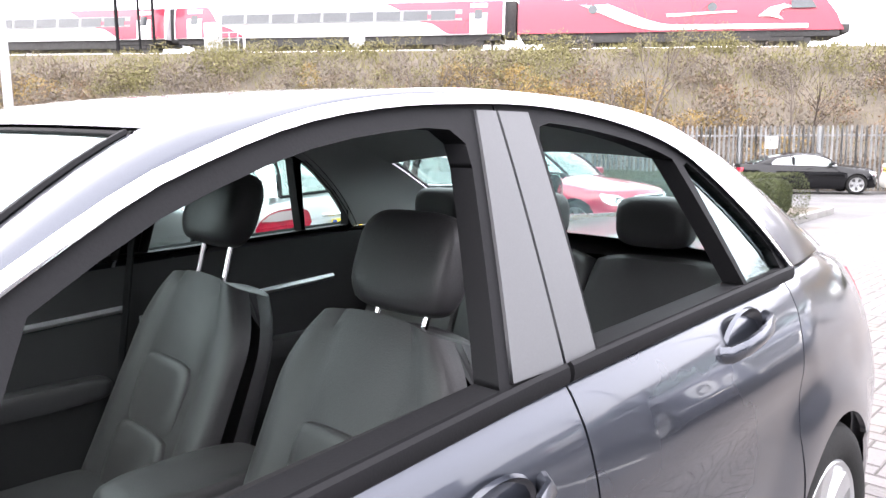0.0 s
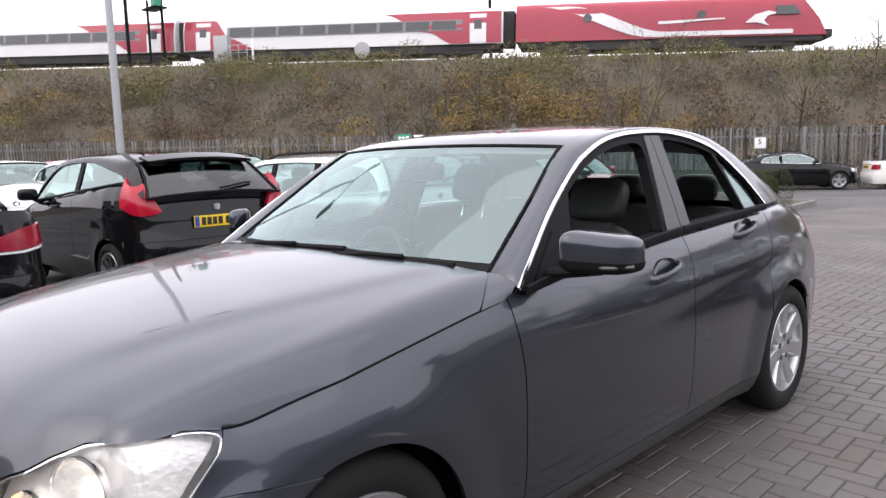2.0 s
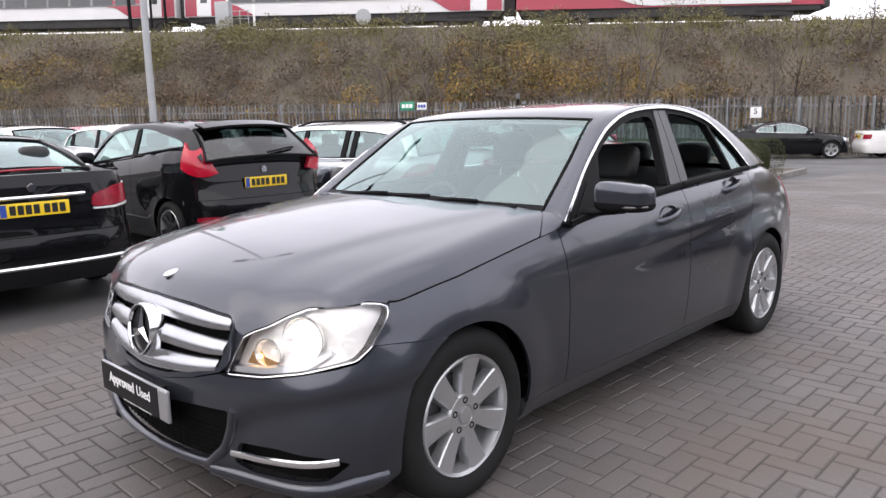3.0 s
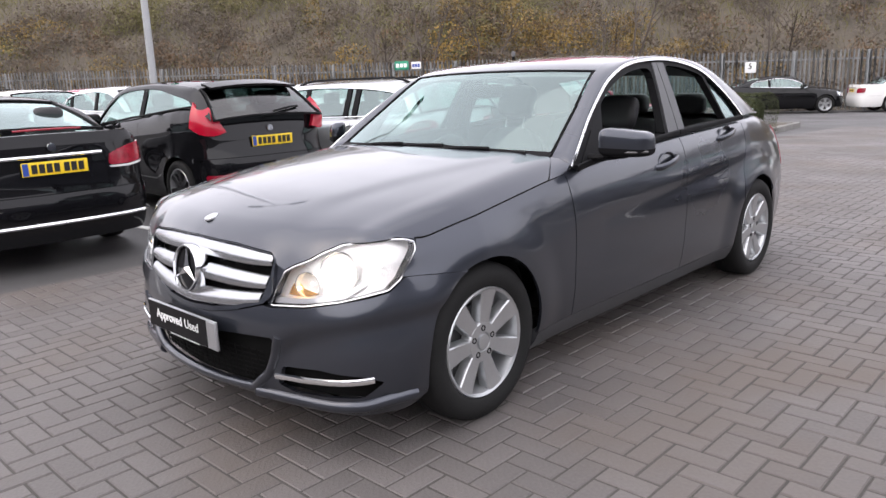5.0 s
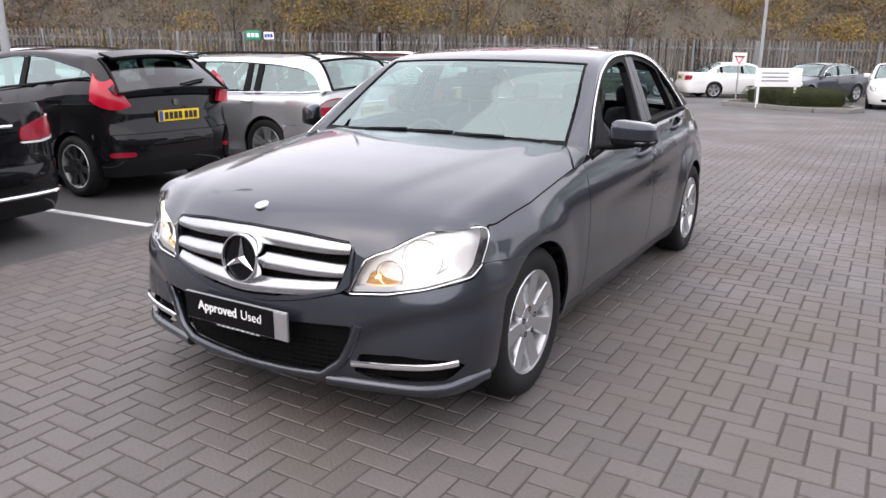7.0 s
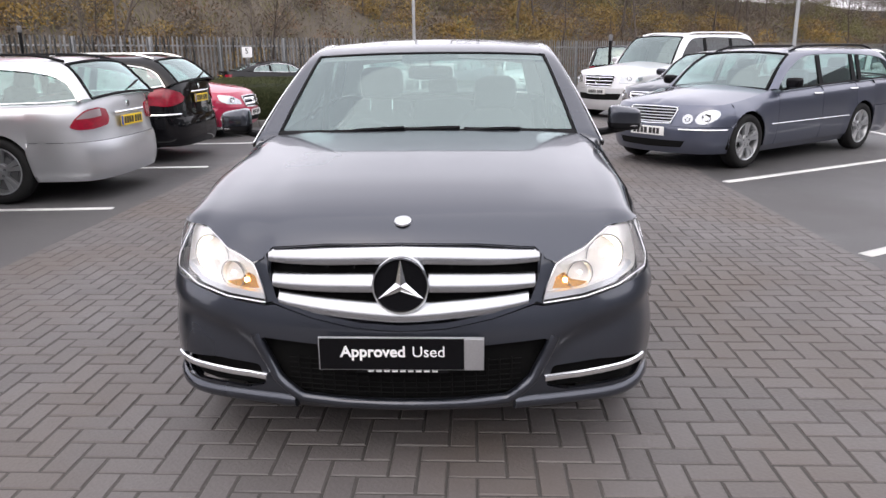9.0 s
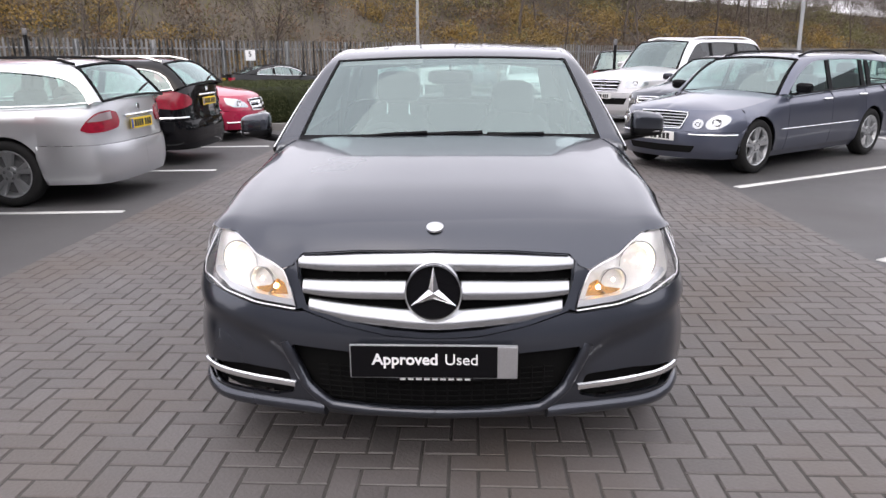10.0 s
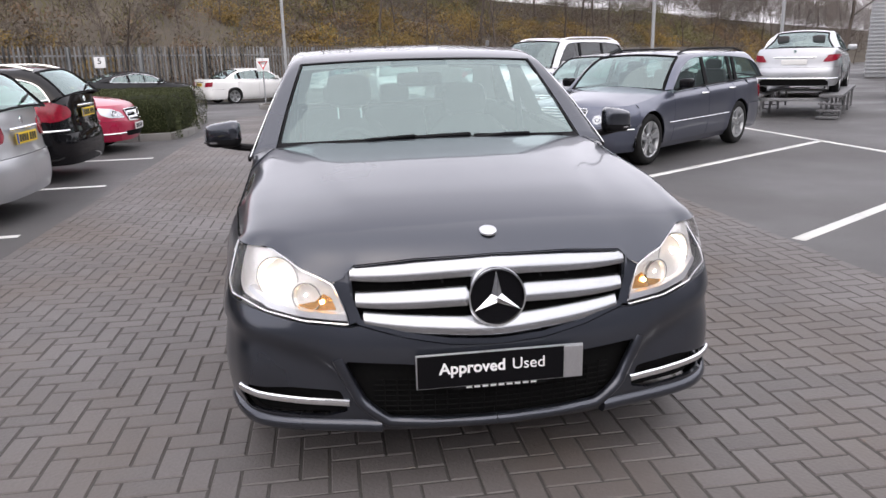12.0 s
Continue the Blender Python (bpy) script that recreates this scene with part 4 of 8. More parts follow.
        def bulb(x, z, r, out, mat):
            p = body.at(body.a_xz(x, z), z, out)
            bm = bmesh.new()
            bmesh.ops.create_icosphere(bm, subdivisions=2, radius=r)
            bmesh.ops.translate(bm, vec=p, verts=bm.verts)
            return part("bulb", put(bm), mat, lamp)
        bowl(0.705, 0.694, 0.070, 0.06, "main_reflector", REFLECTOR)
        bowl(0.605, 0.645, 0.046, 0.05, "side_reflector", REFLECTOR)
        for x, z, r in ((0.705, 0.694, 0.073), (0.605, 0.645, 0.049)):
            p = body.at(body.a_xz(x, z), z, -0.062) + Vector((0, -0.035, 0))
            rg = revolve_bm([(0.004, r), (-0.006, r + 0.001), (-0.006, r - 0.002), (0.004, r - 0.003)], 32, "y")
            bmesh.ops.transform(rg, matrix=Matrix.Translation(p) @ Matrix.Rotation(radians(22), 4, "Z"), verts=rg.verts)
            part("reflector_ring", put(rg), CHROME, lamp)
        bulb(0.705, 0.694, 0.014, -0.052, BULB)
        bulb(0.605, 0.645, 0.011, -0.052, BULB)
        bulb(0.552, 0.628, 0.008, -0.036, SIDE_BULB)
        part("indicator_reflector", put(panel(body, body.xz([(0.508, 0.602), (0.522, 0.640), (0.548, 0.652), (0.574, 0.628), (0.640, 0.614), (0.580, 0.600)]), 0.02, (), 0.02, -0.040)), AMBER_CHROME, lamp, "amber-tinted indicator reflector")
        part("lamp_tray", put(panel(body, body.xz([(0.47, 0.594), (0.61, 0.604), (0.725, 0.626), (0.79, 0.668), (0.80, 0.655), (0.73, 0.606), (0.60, 0.584), (0.466, 0.574)]), 0.05, (), 0.03, -0.02)), SATIN, lamp)

    # upper body: one surface across the car from screen base over the roof to the rear screen base
    rail = smooth_curve([(0.742, -0.905, 0.972), (0.690, -0.65, 1.150), (0.620, -0.345, 1.352), (0.600, -0.1, 1.402), (0.588, 0.3, 1.420), (0.592, 0.8, 1.384), (0.618, 1.05, 1.306), (0.658, 1.30, 1.186), (0.705, 1.56, 1.042)], 121)
    k_y = lambda y: float(np.interp(y, rail[:, 1], np.linspace(0, 1, 121)))
    bul = [soft_table([(-0.9, v[0]), (-0.36, v[1]), (0.3, v[2]), (1.0, v[3]), (1.6, v[4])], 0.10) for v in ((-0.115, -0.085, 0.0, 0.05, 0.14), (0.015, 0.016, 0.026, 0.045, 0.03))]

    def shell(k, u, drop=0.0):
        p = Vector([float(np.interp(k * 120, range(121), rail[:, j])) for j in range(3)])
        w = 2 * u - 1
        f = 1 - abs(w) ** 2.2
        return Vector((p.x * w, p.y + bul[0](p.y) * f, p.z + bul[1](p.y) * f - drop))
    k1, k2 = k_y(-0.35), k_y(1.06)
    roof = grid_bm(lambda s, u: shell(k1 + 0.004 + (k2 - k1 - 0.008) * s, u), 30, 24)
    part("roof", roof, GREY_PAINT, car, sharp=50)
    part("headlining", grid_bm(lambda s, u: shell(k1 + (k2 - k1) * s, u * 0.98 + 0.01, 0.03), 16, 12), HEADLINING, car)
    ws = part("windscreen", grid_bm(lambda s, u: shell(0.0 + (k1 - 0.0) * s, 0.006 + 0.988 * u, 0.004), 16, 20), GLASS, car, "tinted laminated windscreen")
    ws.visible_shadow = False
    rs = part("rear_screen", grid_bm(lambda s, u: shell(k2 + (1 - k2) * s, 0.006 + 0.988 * u, 0.004), 12, 16), GLASS, car)
    rs.visible_shadow = False
    for nm, ka, kb in (("windscreen_seal", 0.0, k1), ("rear_screen_seal", k2, 1.0)):
        both(lambda: tube_bm([shell(ka + (kb - ka) * i / 20, 0.992, 0.001) for i in range(21)], 0.005, 6), nm, TRIM, car)
    part("windscreen_seal", tube_bm([shell(k1, u / 20, 0.003) for u in range(21)], 0.004, 6), TRIM, car)
    part("rear_screen_seal", tube_bm([shell(k2, u / 20, 0.0) for u in range(21)], 0.006, 6), TRIM, car)
    part("mirror_shade", grid_bm(lambda s, u: shell(k1 * (0.90 + 0.10 * s), 0.38 + 0.24 * u, 0.008), 4, 8), CABIN, ws)

    # side of the cabin: door frames and pillars around the window openings
    gx = lambda y, z: 0.826 - 0.40 * (z - 1.0) - 0.12 * (z - 1.0) ** 2 - 0.02 * max(0, y - 0.7) ** 2
    side = lambda y, z, o=0.0: Vector((gx(y, z) + o, y, z))
    arch = [tuple(p) for p in smooth_curve([(-0.912, 0.942), (-0.827, 1.008), (-0.64, 1.146), (-0.42, 1.275), (-0.30, 1.326), (-0.17, 1.366), (-0.03, 1.389), (0.115, 1.399), (0.29, 1.402), (0.46, 1.388), (0.62, 1.358), (0.737, 1.317), (0.83, 1.256), (0.93, 1.174), (1.0, 1.100), (1.042, 1.050)], 41)]

    def strip(t, s):
        t = 1.03 * t - 0.03
        dive = min(0.0, t) / 0.03
        k = t = max(0.0, t)
        p = Vector([float(np.interp(k * 120, range(121), rail[:, j])) for j in range(3)])
        i = t * 40
        y, z = np.interp(i, range(41), [q[0] for q in arch]), np.interp(i, range(41), [q[1] for q in arch])
        b = side(y, z, 0.004)
        r = p.lerp(b, s)
        n = Vector((0.86, 0, 0.5))
        return r + n * 0.020 * math.sin(math.pi * s) * (1 + dive) + Vector((0.10, 0.02, 0.13)) * dive
    both(lambda: skin_bm(grid_bm(strip, 60, 10), 0.01, -1), "roof_side", GREY_PAINT, car, sharp=60)
    both(lambda: grid_bm(lambda t, s: strip(0.66 + 0.33 * t, s) + Vector((-0.035, -0.004, -0.02)), 12, 6), "pillar_lining", HEADLINING, car, "pale grey rear pillar lining")

    def shrink(pts, d):
        c = [sum(p[i] for p in pts) / len(pts) for i in (0, 1)]
        out = []
        for i, p in enumerate(pts):
            a, b = Vector(pts[i - 1]), Vector(pts[(i + 1) % len(pts)])
            t = (b - a).normalized()
            n = Vector((-t.y, t.x))
            if n.dot(Vector(c) - Vector(p)) < 0:
                n = -n
            out.append((p[0] + n.x * d, p[1] + n.y * d))
        return out
    top_z = lambda y: float(np.interp(y, [p[0] for p in arch], [p[1] for p in arch]))
    belt = lambda y: body.rim_t(y) - 0.004
    front_open = [(-0.60, belt(-0.6) + 0.012), (-0.555, 1.085)] + [(y, top_z(y) - 0.038) for y in np.linspace(-0.50, 0.04, 9)] + [(0.085, top_z(0.085) - 0.043), (0.108, 1.335), (0.104, 1.30), (0.018, belt(0.02) + 0.012)]
    rear_open = [(0.248, belt(0.25) + 0.012), (0.287, 1.342), (0.300, 1.362)] + [(y, top_z(y) - 0.032) for y in np.linspace(0.33, 0.695, 9)] + [(0.796, belt(0.79) + 0.012)]
    q_open = [(0.812, belt(0.82) + 0.012), (0.730, 1.288)] + [(y, top_z(y) - 0.017) for y in np.linspace(0.748, 0.985, 8)] + [(1.0, belt(1.0) + 0.012)]
    fr = [p for p in arch if p[0] < 0.19] + [(0.199, top_z(0.199)), (0.156, belt(0.156))] + [(y, belt(y)) for y in np.linspace(0.1, -0.88, 12)]
    rr = [(0.203, top_z(0.203))] + [p for p in arch if p[0] > 0.215] + [(y, belt(y)) for y in np.linspace(1.01, 0.160, 12)]
    seal_in = lambda x, y, z: Vector((-1, 0, 0))
    for sgn, fd, rd in ((1, front_doors[0], rear_doors[0]), (-1, front_doors[1], rear_doors[1])):
        mk = (lambda bm: mirror_x(bm)) if sgn < 0 else (lambda bm: bm)
        part("window_frame", mk(sheet_bm(fr, side, 0.05, [front_open], False, 0.045, seal_in)), TRIM, fd, "matt black window frame")
        part("window_frame", mk(sheet_bm(rr, side, 0.05, [rear_open, q_open], False, 0.045, seal_in)), TRIM, rd, "matt black window frame")
        # painted-look pillar covers
        part("pillar_cover", mk(sheet_bm([(0.042, 1.022), (0.154, 1.022), (0.196, 1.385), (0.152, 1.385)], lambda y, z: side(y, z, 0.006), 0.05, (), False, 0.01, seal_in)), PILLAR, fd, "satin dark grey pillar cover")
        part("pillar_cover", mk(sheet_bm([(0.160, 1.022), (0.237, 1.028), (0.276, 1.385), (0.202, 1.385)], lambda y, z: side(y, z, 0.006), 0.05, (), False, 0.01, seal_in)), PILLAR, rd, "satin dark grey pillar cover")
        g = part("quarter_glass", mk(sheet_bm(q_open, lambda y, z: side(y, z, -0.012), 0.06)), GLASS, rd)
        g.visible_shadow = False
        if sgn < 0:
            for nm, op, dd in (("door_glass", front_open, fd), ("door_glass", rear_open, rd)):
                g = part(nm, mk(sheet_bm(op, lambda y, z: side(y, z, -0.018), 0.08)), GLASS, dd)
                g.visible_shadow = False
        def ribbon(t, w):
            # flat bright strip lying along the top of the door frames
            i = t * 40
            ys, zs = [q[0] for q in arch], [q[1] for q in arch]
            y, z = np.interp(i, range(41), ys), np.interp(i, range(41), zs)
            dy, dz = np.interp(min(40, i + 0.5), range(41), ys) - np.interp(max(0, i - 0.5), range(41), ys), np.interp(min(40, i + 0.5), range(41), zs) - np.interp(max(0, i - 0.5), range(41), zs)
            ln = math.hypot(dy, dz)
            o = (w - 0.5) * 0.0125
            return side(y - dz / ln * o, z + dy / ln * o, 0.0075 + 0.002 * math.sin(math.pi * w))
        part("chrome_strip", mk(skin_bm(grid_bm(ribbon, 80, 4), 0.004, -1)), CHROME, car, "bright trim strip round the windows")
        for y0, y1, dd in ((-0.88, 0.145, fd), (0.155, 1.02, rd)):
            bt = [Vector((gx(y, belt(y)) + 0.012, y, belt(y) + 0.002)) for y in np.linspace(y0, y1, 16)]
            part("belt_seal", mk(tube_bm(bt, 0.016, 8, 0.5)), TRIM, dd)
        sail = [(-0.84, belt(-0.84)), (-0.60, belt(-0.6) + 0.02), (-0.565, 1.075), (-0.66, 1.085)]
        part("mirror_base", mk(sheet_bm(sail, lambda y, z: side(y, z, 0.006), 0.06, (), False, 0.012, seal_in)), TRIM, fd)

        # door mirror
        def mshape(u, v):
            a, b = u * 2 * math.pi, (v - 0.5) * math.pi
            ex = lambda c, p: math.copysign(abs(c) ** p, c)
            X = ex(math.cos(b), 0.38) * ex(math.cos(a), 0.40)
            Y = ex(math.cos(b), 0.45) * ex(math.sin(a), 0.7)
            Z = ex(math.sin(b), 0.5)
            taper = 1 - 0.10 * X
            return Vector((1.002 + 0.093 * X, -0.685 + 0.080 * Y * (1 if Y < 0 else 0.45) + 0.06 * X, 1.034 + 0.060 * Z * taper - 0.010 * X))
        mb = grid_bm(mshape, 28, 16)
        bmesh.ops.remove_doubles(mb, verts=mb.verts, dist=1e-4)
        mir = part("door_mirror", mk(mb), GREY_PAINT, fd, "body-coloured door mirror with indicator")
        lo = grid_bm(lambda u, v: mshape(u, v * 0.465), 28, 8)
        bmesh.ops.scale(lo, vec=(1.012, 1.03, 1.0), space=Matrix.Translation((-0.99, 0.685, -1.034)), verts=lo.verts)
        bmesh.ops.translate(lo, vec=(0, 0, -0.001), verts=lo.verts)
        part("mirror_lower_shell", mk(lo), TRIM, mir)
        part("mirror_foot", mk(tube_bm([(0.835, -0.74, 0.966), (0.89, -0.73, 0.970), (0.94, -0.715, 0.976), (1.0, -0.69, 0.984)], 0.018, 10, 1.6)), TRIM, mir)
        part("indicator_lens", mk(tube_bm([(0.935, -0.768, 1.00), (0.992, -0.757, 0.998), (1.045, -0.735, 0.996), (1.092, -0.675, 0.996)], 0.007, 8)), SMOKED, mir, "smoked slim indicator lens")
        # handles in their scooped recesses
        for dd, y0, z0 in ((fd, -0.047, 0.878), (rd, 0.723, 0.962)):
            base = Vector((body.at(body.a_y(y0), z0).x, y0, z0))
            lean = Matrix.Rotation(radians(9), 4, "X")
            rec = revolve_bm([(-0.020, 0.0), (-0.018, 0.045), (-0.006, 0.074), (0.004, 0.080), (-0.004, 0.084)], 28, "x")
            bmesh.ops.scale(rec, vec=(1, 1.0, 0.60), verts=rec.verts)
            bmesh.ops.transform(rec, matrix=Matrix.Translation(base + Vector((0.0006, 0.0, 0.0))) @ lean, verts=rec.verts)
            h0 = part("handle_recess", mk(rec), GREY_PAINT, dd, "dark hollow behind the handle")
            hb = tube_bm([base + lean @ Vector((o, y, z)) for o, y, z in ((-0.002, -0.108, -0.004), (0.018, -0.095, -0.004), (0.030, -0.05, -0.003), (0.033, 0.0, -0.002), (0.030, 0.05, -0.001), (0.018, 0.09, 0.0), (-0.002, 0.103, 0.0))], 0.017, 10, 0.62)
            part("door_handle", mk(hb), GREY_PAINT, dd, "body-coloured pull handle")

    # deck behind the rear screen and the rear
    rear_a = [body.a_y(1.15) + (body.length - body.a_y(1.15)) * i / 40 for i in range(41)]
    cen = soft_table([(1.0, 1.07), (1.6, 1.085), (2.0, 1.075), (2.2, 1.06), (2.4, 1.04)], 0.05)

    def boot(t, s):
        a = rear_a[0] + t * (rear_a[-1] - rear_a[0])
        p = body.at(a, body.rim(a))
        cy = 1.15 + t * 1.02
        c = Vector((0, cy, cen(cy)))
        r = p.lerp(c, s)
        r.z = p.z + (c.z - p.z) * (1 - (1 - s) ** 2)
        return r
    hb = grid_bm(boot, 36, 14)
    hb = join(hb, mirror_x(hb.copy()))
    bmesh.ops.remove_doubles(hb, verts=hb.verts, dist=1e-4)
    part("boot_lid", hb, GREY_PAINT, car, sharp=60)
    tail = [(a, body.rim(a)) for a in np.linspace(body.a_y(2.05), body.length, 8)] + [(body.length, 0.62)] + [(body.a_y(2.0), 0.62), (body.a_y(2.03), 0.8)]
    part("rear_panel", mid_panel(body, tail, 0.05, (), 0.0, True), GREY_PAINT, car)
    rb = [(body.a_y(1.757), 0.597), (body.a_y(2.0), 0.615), (body.length, 0.615), (body.length, 0.2), (body.a_y(1.9), 0.2)] + body.yz(arc_pts(*RA, 0.352, -14, 38, 8))
    part("rear_bumper", mid_panel(body, rb, 0.05, (), 0.03, True), GREY_PAINT, car)
    both(lambda: panel(body, body.yz([(1.93, 0.66), (1.96, 0.93)]) + [(body.a_y(2.14), 0.92), (body.a_y(2.14), 0.66)], 0.05, (), 0.02, 0.006), "tail_lamp", RED_LENS, car)
    # wipers and the dark scuttle at the screen base
    part("scuttle", grid_bm(lambda s, u: shell(0.016 * s, 0.004 + 0.992 * u, -0.003) + Vector((0, -0.02 * (1 - s), -0.014 * (1 - s))), 3, 20), TRIM, car)
    for x0, x1, ka, kb in ((-0.50, 0.17, 0.004, 0.014), (0.19, 0.64, 0.010, 0.004)):
        pts = [shell(ka + (kb - ka) * i / 10, (x0 + (x1 - x0) * i / 10) / 1.5 + 0.5, -0.014) + Vector((0, -0.012, 0.0)) for i in range(11)]
        w = part("wiper", tube_bm(pts, 0.010, 6), TRIM, car)
        part("wiper_arm", tube_bm([pts[6] + Vector((0, -0.012, 0.010)), pts[3] + Vector((0, -0.03, 0.008)), pts[0] + Vector((-0.04, -0.06, -0.01))], 0.008, 6), TRIM, w)

    # wheels, arches and the underside
    for s in (1, -1):
        wheel(car, (s * 0.874, FA[0], 0.318), 0.321, 0.219, 7, 0.2, s, None, False, 0.0, 0.86, True, -0.16)
        wheel(car, (s * 0.866, RA[0], 0.317), 0.320, 0.218, 7, 0.2, s, None, False, 0.0, 0.82)
        for cy, cz in (FA, RA):
            def liner(u, v, cy=cy, cz=cz):
                a = radians(-12 + 204 * u)
                return Vector((s * (0.60 + (0.165 + 0.097 * max(0.0, math.sin(a))) * v), cy + 0.362 * math.cos(a), cz + 0.362 * math.sin(a)))
            part("arch_liner", grid_bm(liner, 24, 3), UNDER, car)
    part("underbody", join(box_bm((1.20, 4.1, 0.16), (0, -0.02, 0.28)), box_bm((1.60, 1.9, 0.12), (0, -0.15, 0.24)), box_bm((1.2, 0.06, 0.6), (0, -1.1, 0.6)), box_bm((1.1, 0.5, 0.4), (0, -1.85, 0.48))), UNDER, car)
    return car, body, shell, gx, belt


saloon, saloon_body, saloon_shell, saloon_gx, saloon_belt = build_saloon()

# ---- cabin of the grey saloon ----


def pad(size, at, puff=0.35, rot=None, n=10):
    """A soft cushion: a box with swollen faces and rounded edges."""
    bm = bmesh.new()
    bmesh.ops.create_cube(bm, size=2.0)
    bmesh.ops.subdivide_edges(bm, edges=bm.edges, cuts=n, use_grid_fill=True)
    for v in bm.verts:
        p = v.co.copy()
        q = Vector([c * (1 - puff * 0.18 * sum((p[j]) ** 4 for j in range(3) if j != i)) for i, c in enumerate(p)])
        v.co = Vector((q.x * size[0] / 2, q.y * size[1] / 2, q.z * size[2] / 2))
    if rot is not None:
        bmesh.ops.transform(bm, matrix=rot, verts=bm.verts)
    bmesh.ops.translate(bm, vec=at, verts=bm.verts)
    return bm


def build_cabin(car, body):
    def lean(deg, at):
        return Matrix.Translation(at) @ Matrix.Rotation(radians(deg), 4, "X") @ Matrix.Translation(-Vector(at))
    # each front seat: cushion, backrest with bolsters and stitched panels, head restraint on two posts
    for x in (0.37, -0.355):
        hinge = Vector((x, 0.02, 0.40))
        tip = lean(-20 if x > 0 else -22, hinge)

        def tilt(bm):
            bmesh.ops.transform(bm, matrix=tip, verts=bm.verts)
            return bm
        seat = part("front_seat", pad((0.52, 0.54, 0.17), (x, -0.20, 0.42), 0.5), LEATHER, car, "black leather front seat")

        def back(u, v, x=x):
            # u round the section, v up the backrest
            z = 0.40 + 0.625 * v
            w = 0.268 - 0.015 * v - 0.085 * max(0, (v - 0.72) / 0.28) ** 2.2
            a = 2 * math.pi * u
            ex = lambda c, p: math.copysign(abs(c) ** p, c)
            X, Y = ex(math.cos(a), 0.5), ex(math.sin(a), 0.6)
            thick = 0.10 - 0.03 * v
            bol = 0.045 * max(0, abs(X) - 0.55) / 0.45 * (1 - 0.5 * v) if Y < 0 else 0
            seam = 0.008 * math.exp(-((abs(X) - 0.58) / 0.05) ** 2) if Y < -0.3 else 0
            return Vector((x + w * X, 0.03 + thick * Y - bol + seam, z + (0.02 * (1 - X * X) if v > 0.9 else 0)))
        bm = grid_bm(back, 40, 24)
        rim = [v for v in bm.verts if v.co.z > 1.02]
        bmesh.ops.contextual_create(bm, geom=[e for e in bm.edges if len(e.link_faces) == 1 and e.verts[0].co.z > 0.95])
        part("backrest", tilt(bm), LEATHER, seat)
        part("backrest_panel", tilt(pad((0.25, 0.05, 0.20), (x, -0.040, 0.72), 0.6)), LEATHER, seat)
        part("backrest_panel", tilt(pad((0.26, 0.05, 0.22), (x, -0.055, 0.53), 0.6)), LEATHER, seat)
        up = 0.185 if x > 0 else 0.25
        fwd = 0.0 if x > 0 else -0.055
        head = pad((0.27, 0.10, 0.20), (x, 0.02 + fwd, 1.03 + up - 0.06), 0.75)
        part("head_restraint", tilt(head), LEATHER, seat, "black leather head restraint")
        for dx in (-0.07, 0.07):
            part("restraint_post", tilt(tube_bm([(x + dx, 0.03 + fwd * 0.6, 0.99), (x + dx, 0.03 + fwd, 1.02 + up - 0.06)], 0.007, 8)), CHROME, seat)
    # rear bench
    bench = part("rear_bench", pad((1.30, 0.50, 0.18), (0, 0.75, 0.44), 0.4), LEATHER, car, "black leather rear bench")
    for x in (-0.45, 0.0, 0.45):
        part("bench_back", pad((0.46, 0.16, 0.60), (x, 1.07, 0.74), 0.45, lean(-22, (0, 0, 0)).to_3x3().to_4x4()), LEATHER, bench)
    for x in (-0.40, 0.0, 0.40):
        part("head_restraint", pad((0.22, 0.10, 0.14), (x * 1.03, 1.15, 1.122), 0.8), LEATHER, bench)
    # dashboard, binnacle, wheel, console
    def dash(u, v):
        x = (u - 0.5) * 1.46
        a = v * math.pi * 0.62
        return Vector((x, -0.98 + 0.16 * (1 - (2 * abs(x) / 1.46) ** 2) * -0.3 + 0.36 * math.sin(a), 0.74 + 0.20 * math.cos(a) - 0.03 * abs(x)))
    db = part("dashboard", grid_bm(dash, 24, 14), CABIN, car, "dark moulded dashboard")
    part("dash_panel", box_bm((1.44, 0.05, 0.34), (0, -0.63, 0.58), 0.02), CABIN, db)
    part("binnacle", pad((0.36, 0.20, 0.10), (-0.37, -0.70, 0.93), 0.7), CABIN, db)
    sw = Matrix.Translation((-0.37, -0.42, 0.83)) @ Matrix.Rotation(radians(-24), 4, "X")
    ring = tube_bm([(0.185 * math.cos(2 * math.pi * i / 32), 0, 0.185 * math.sin(2 * math.pi * i / 32)) for i in range(33)], 0.016, 10)
    bmesh.ops.transform(ring, matrix=sw, verts=ring.verts)
    st = part("steering_wheel", ring, LEATHER, car, "black leather steering wheel")
    hub = pad((0.16, 0.07, 0.13), (0, -0.03, 0), 0.8)
    bmesh.ops.transform(hub, matrix=sw, verts=hub.verts)
    part("wheel_boss", hub, CABIN, st)
    for a in (0, 180, 270):
        sp = tube_bm([(0.06 * math.cos(radians(a)), -0.02, 0.06 * math.sin(radians(a))), (0.18 * math.cos(radians(a)), 0, 0.18 * math.sin(radians(a)))], 0.014, 8)
        bmesh.ops.transform(sp, matrix=sw, verts=sp.verts)
        part("wheel_spoke", sp, CABIN, st)
    con = part("centre_console", pad((0.22, 0.85, 0.24), (0, -0.32, 0.46), 0.4), CABIN, car)
    part("armrest", pad((0.21, 0.36, 0.09), (0.0, -0.02, 0.625), 0.6, ), LEATHER, con, "black leather centre armrest")
    part("gear_knob", pad((0.05, 0.08, 0.05), (0, -0.38, 0.66), 0.8), CHROME, con)
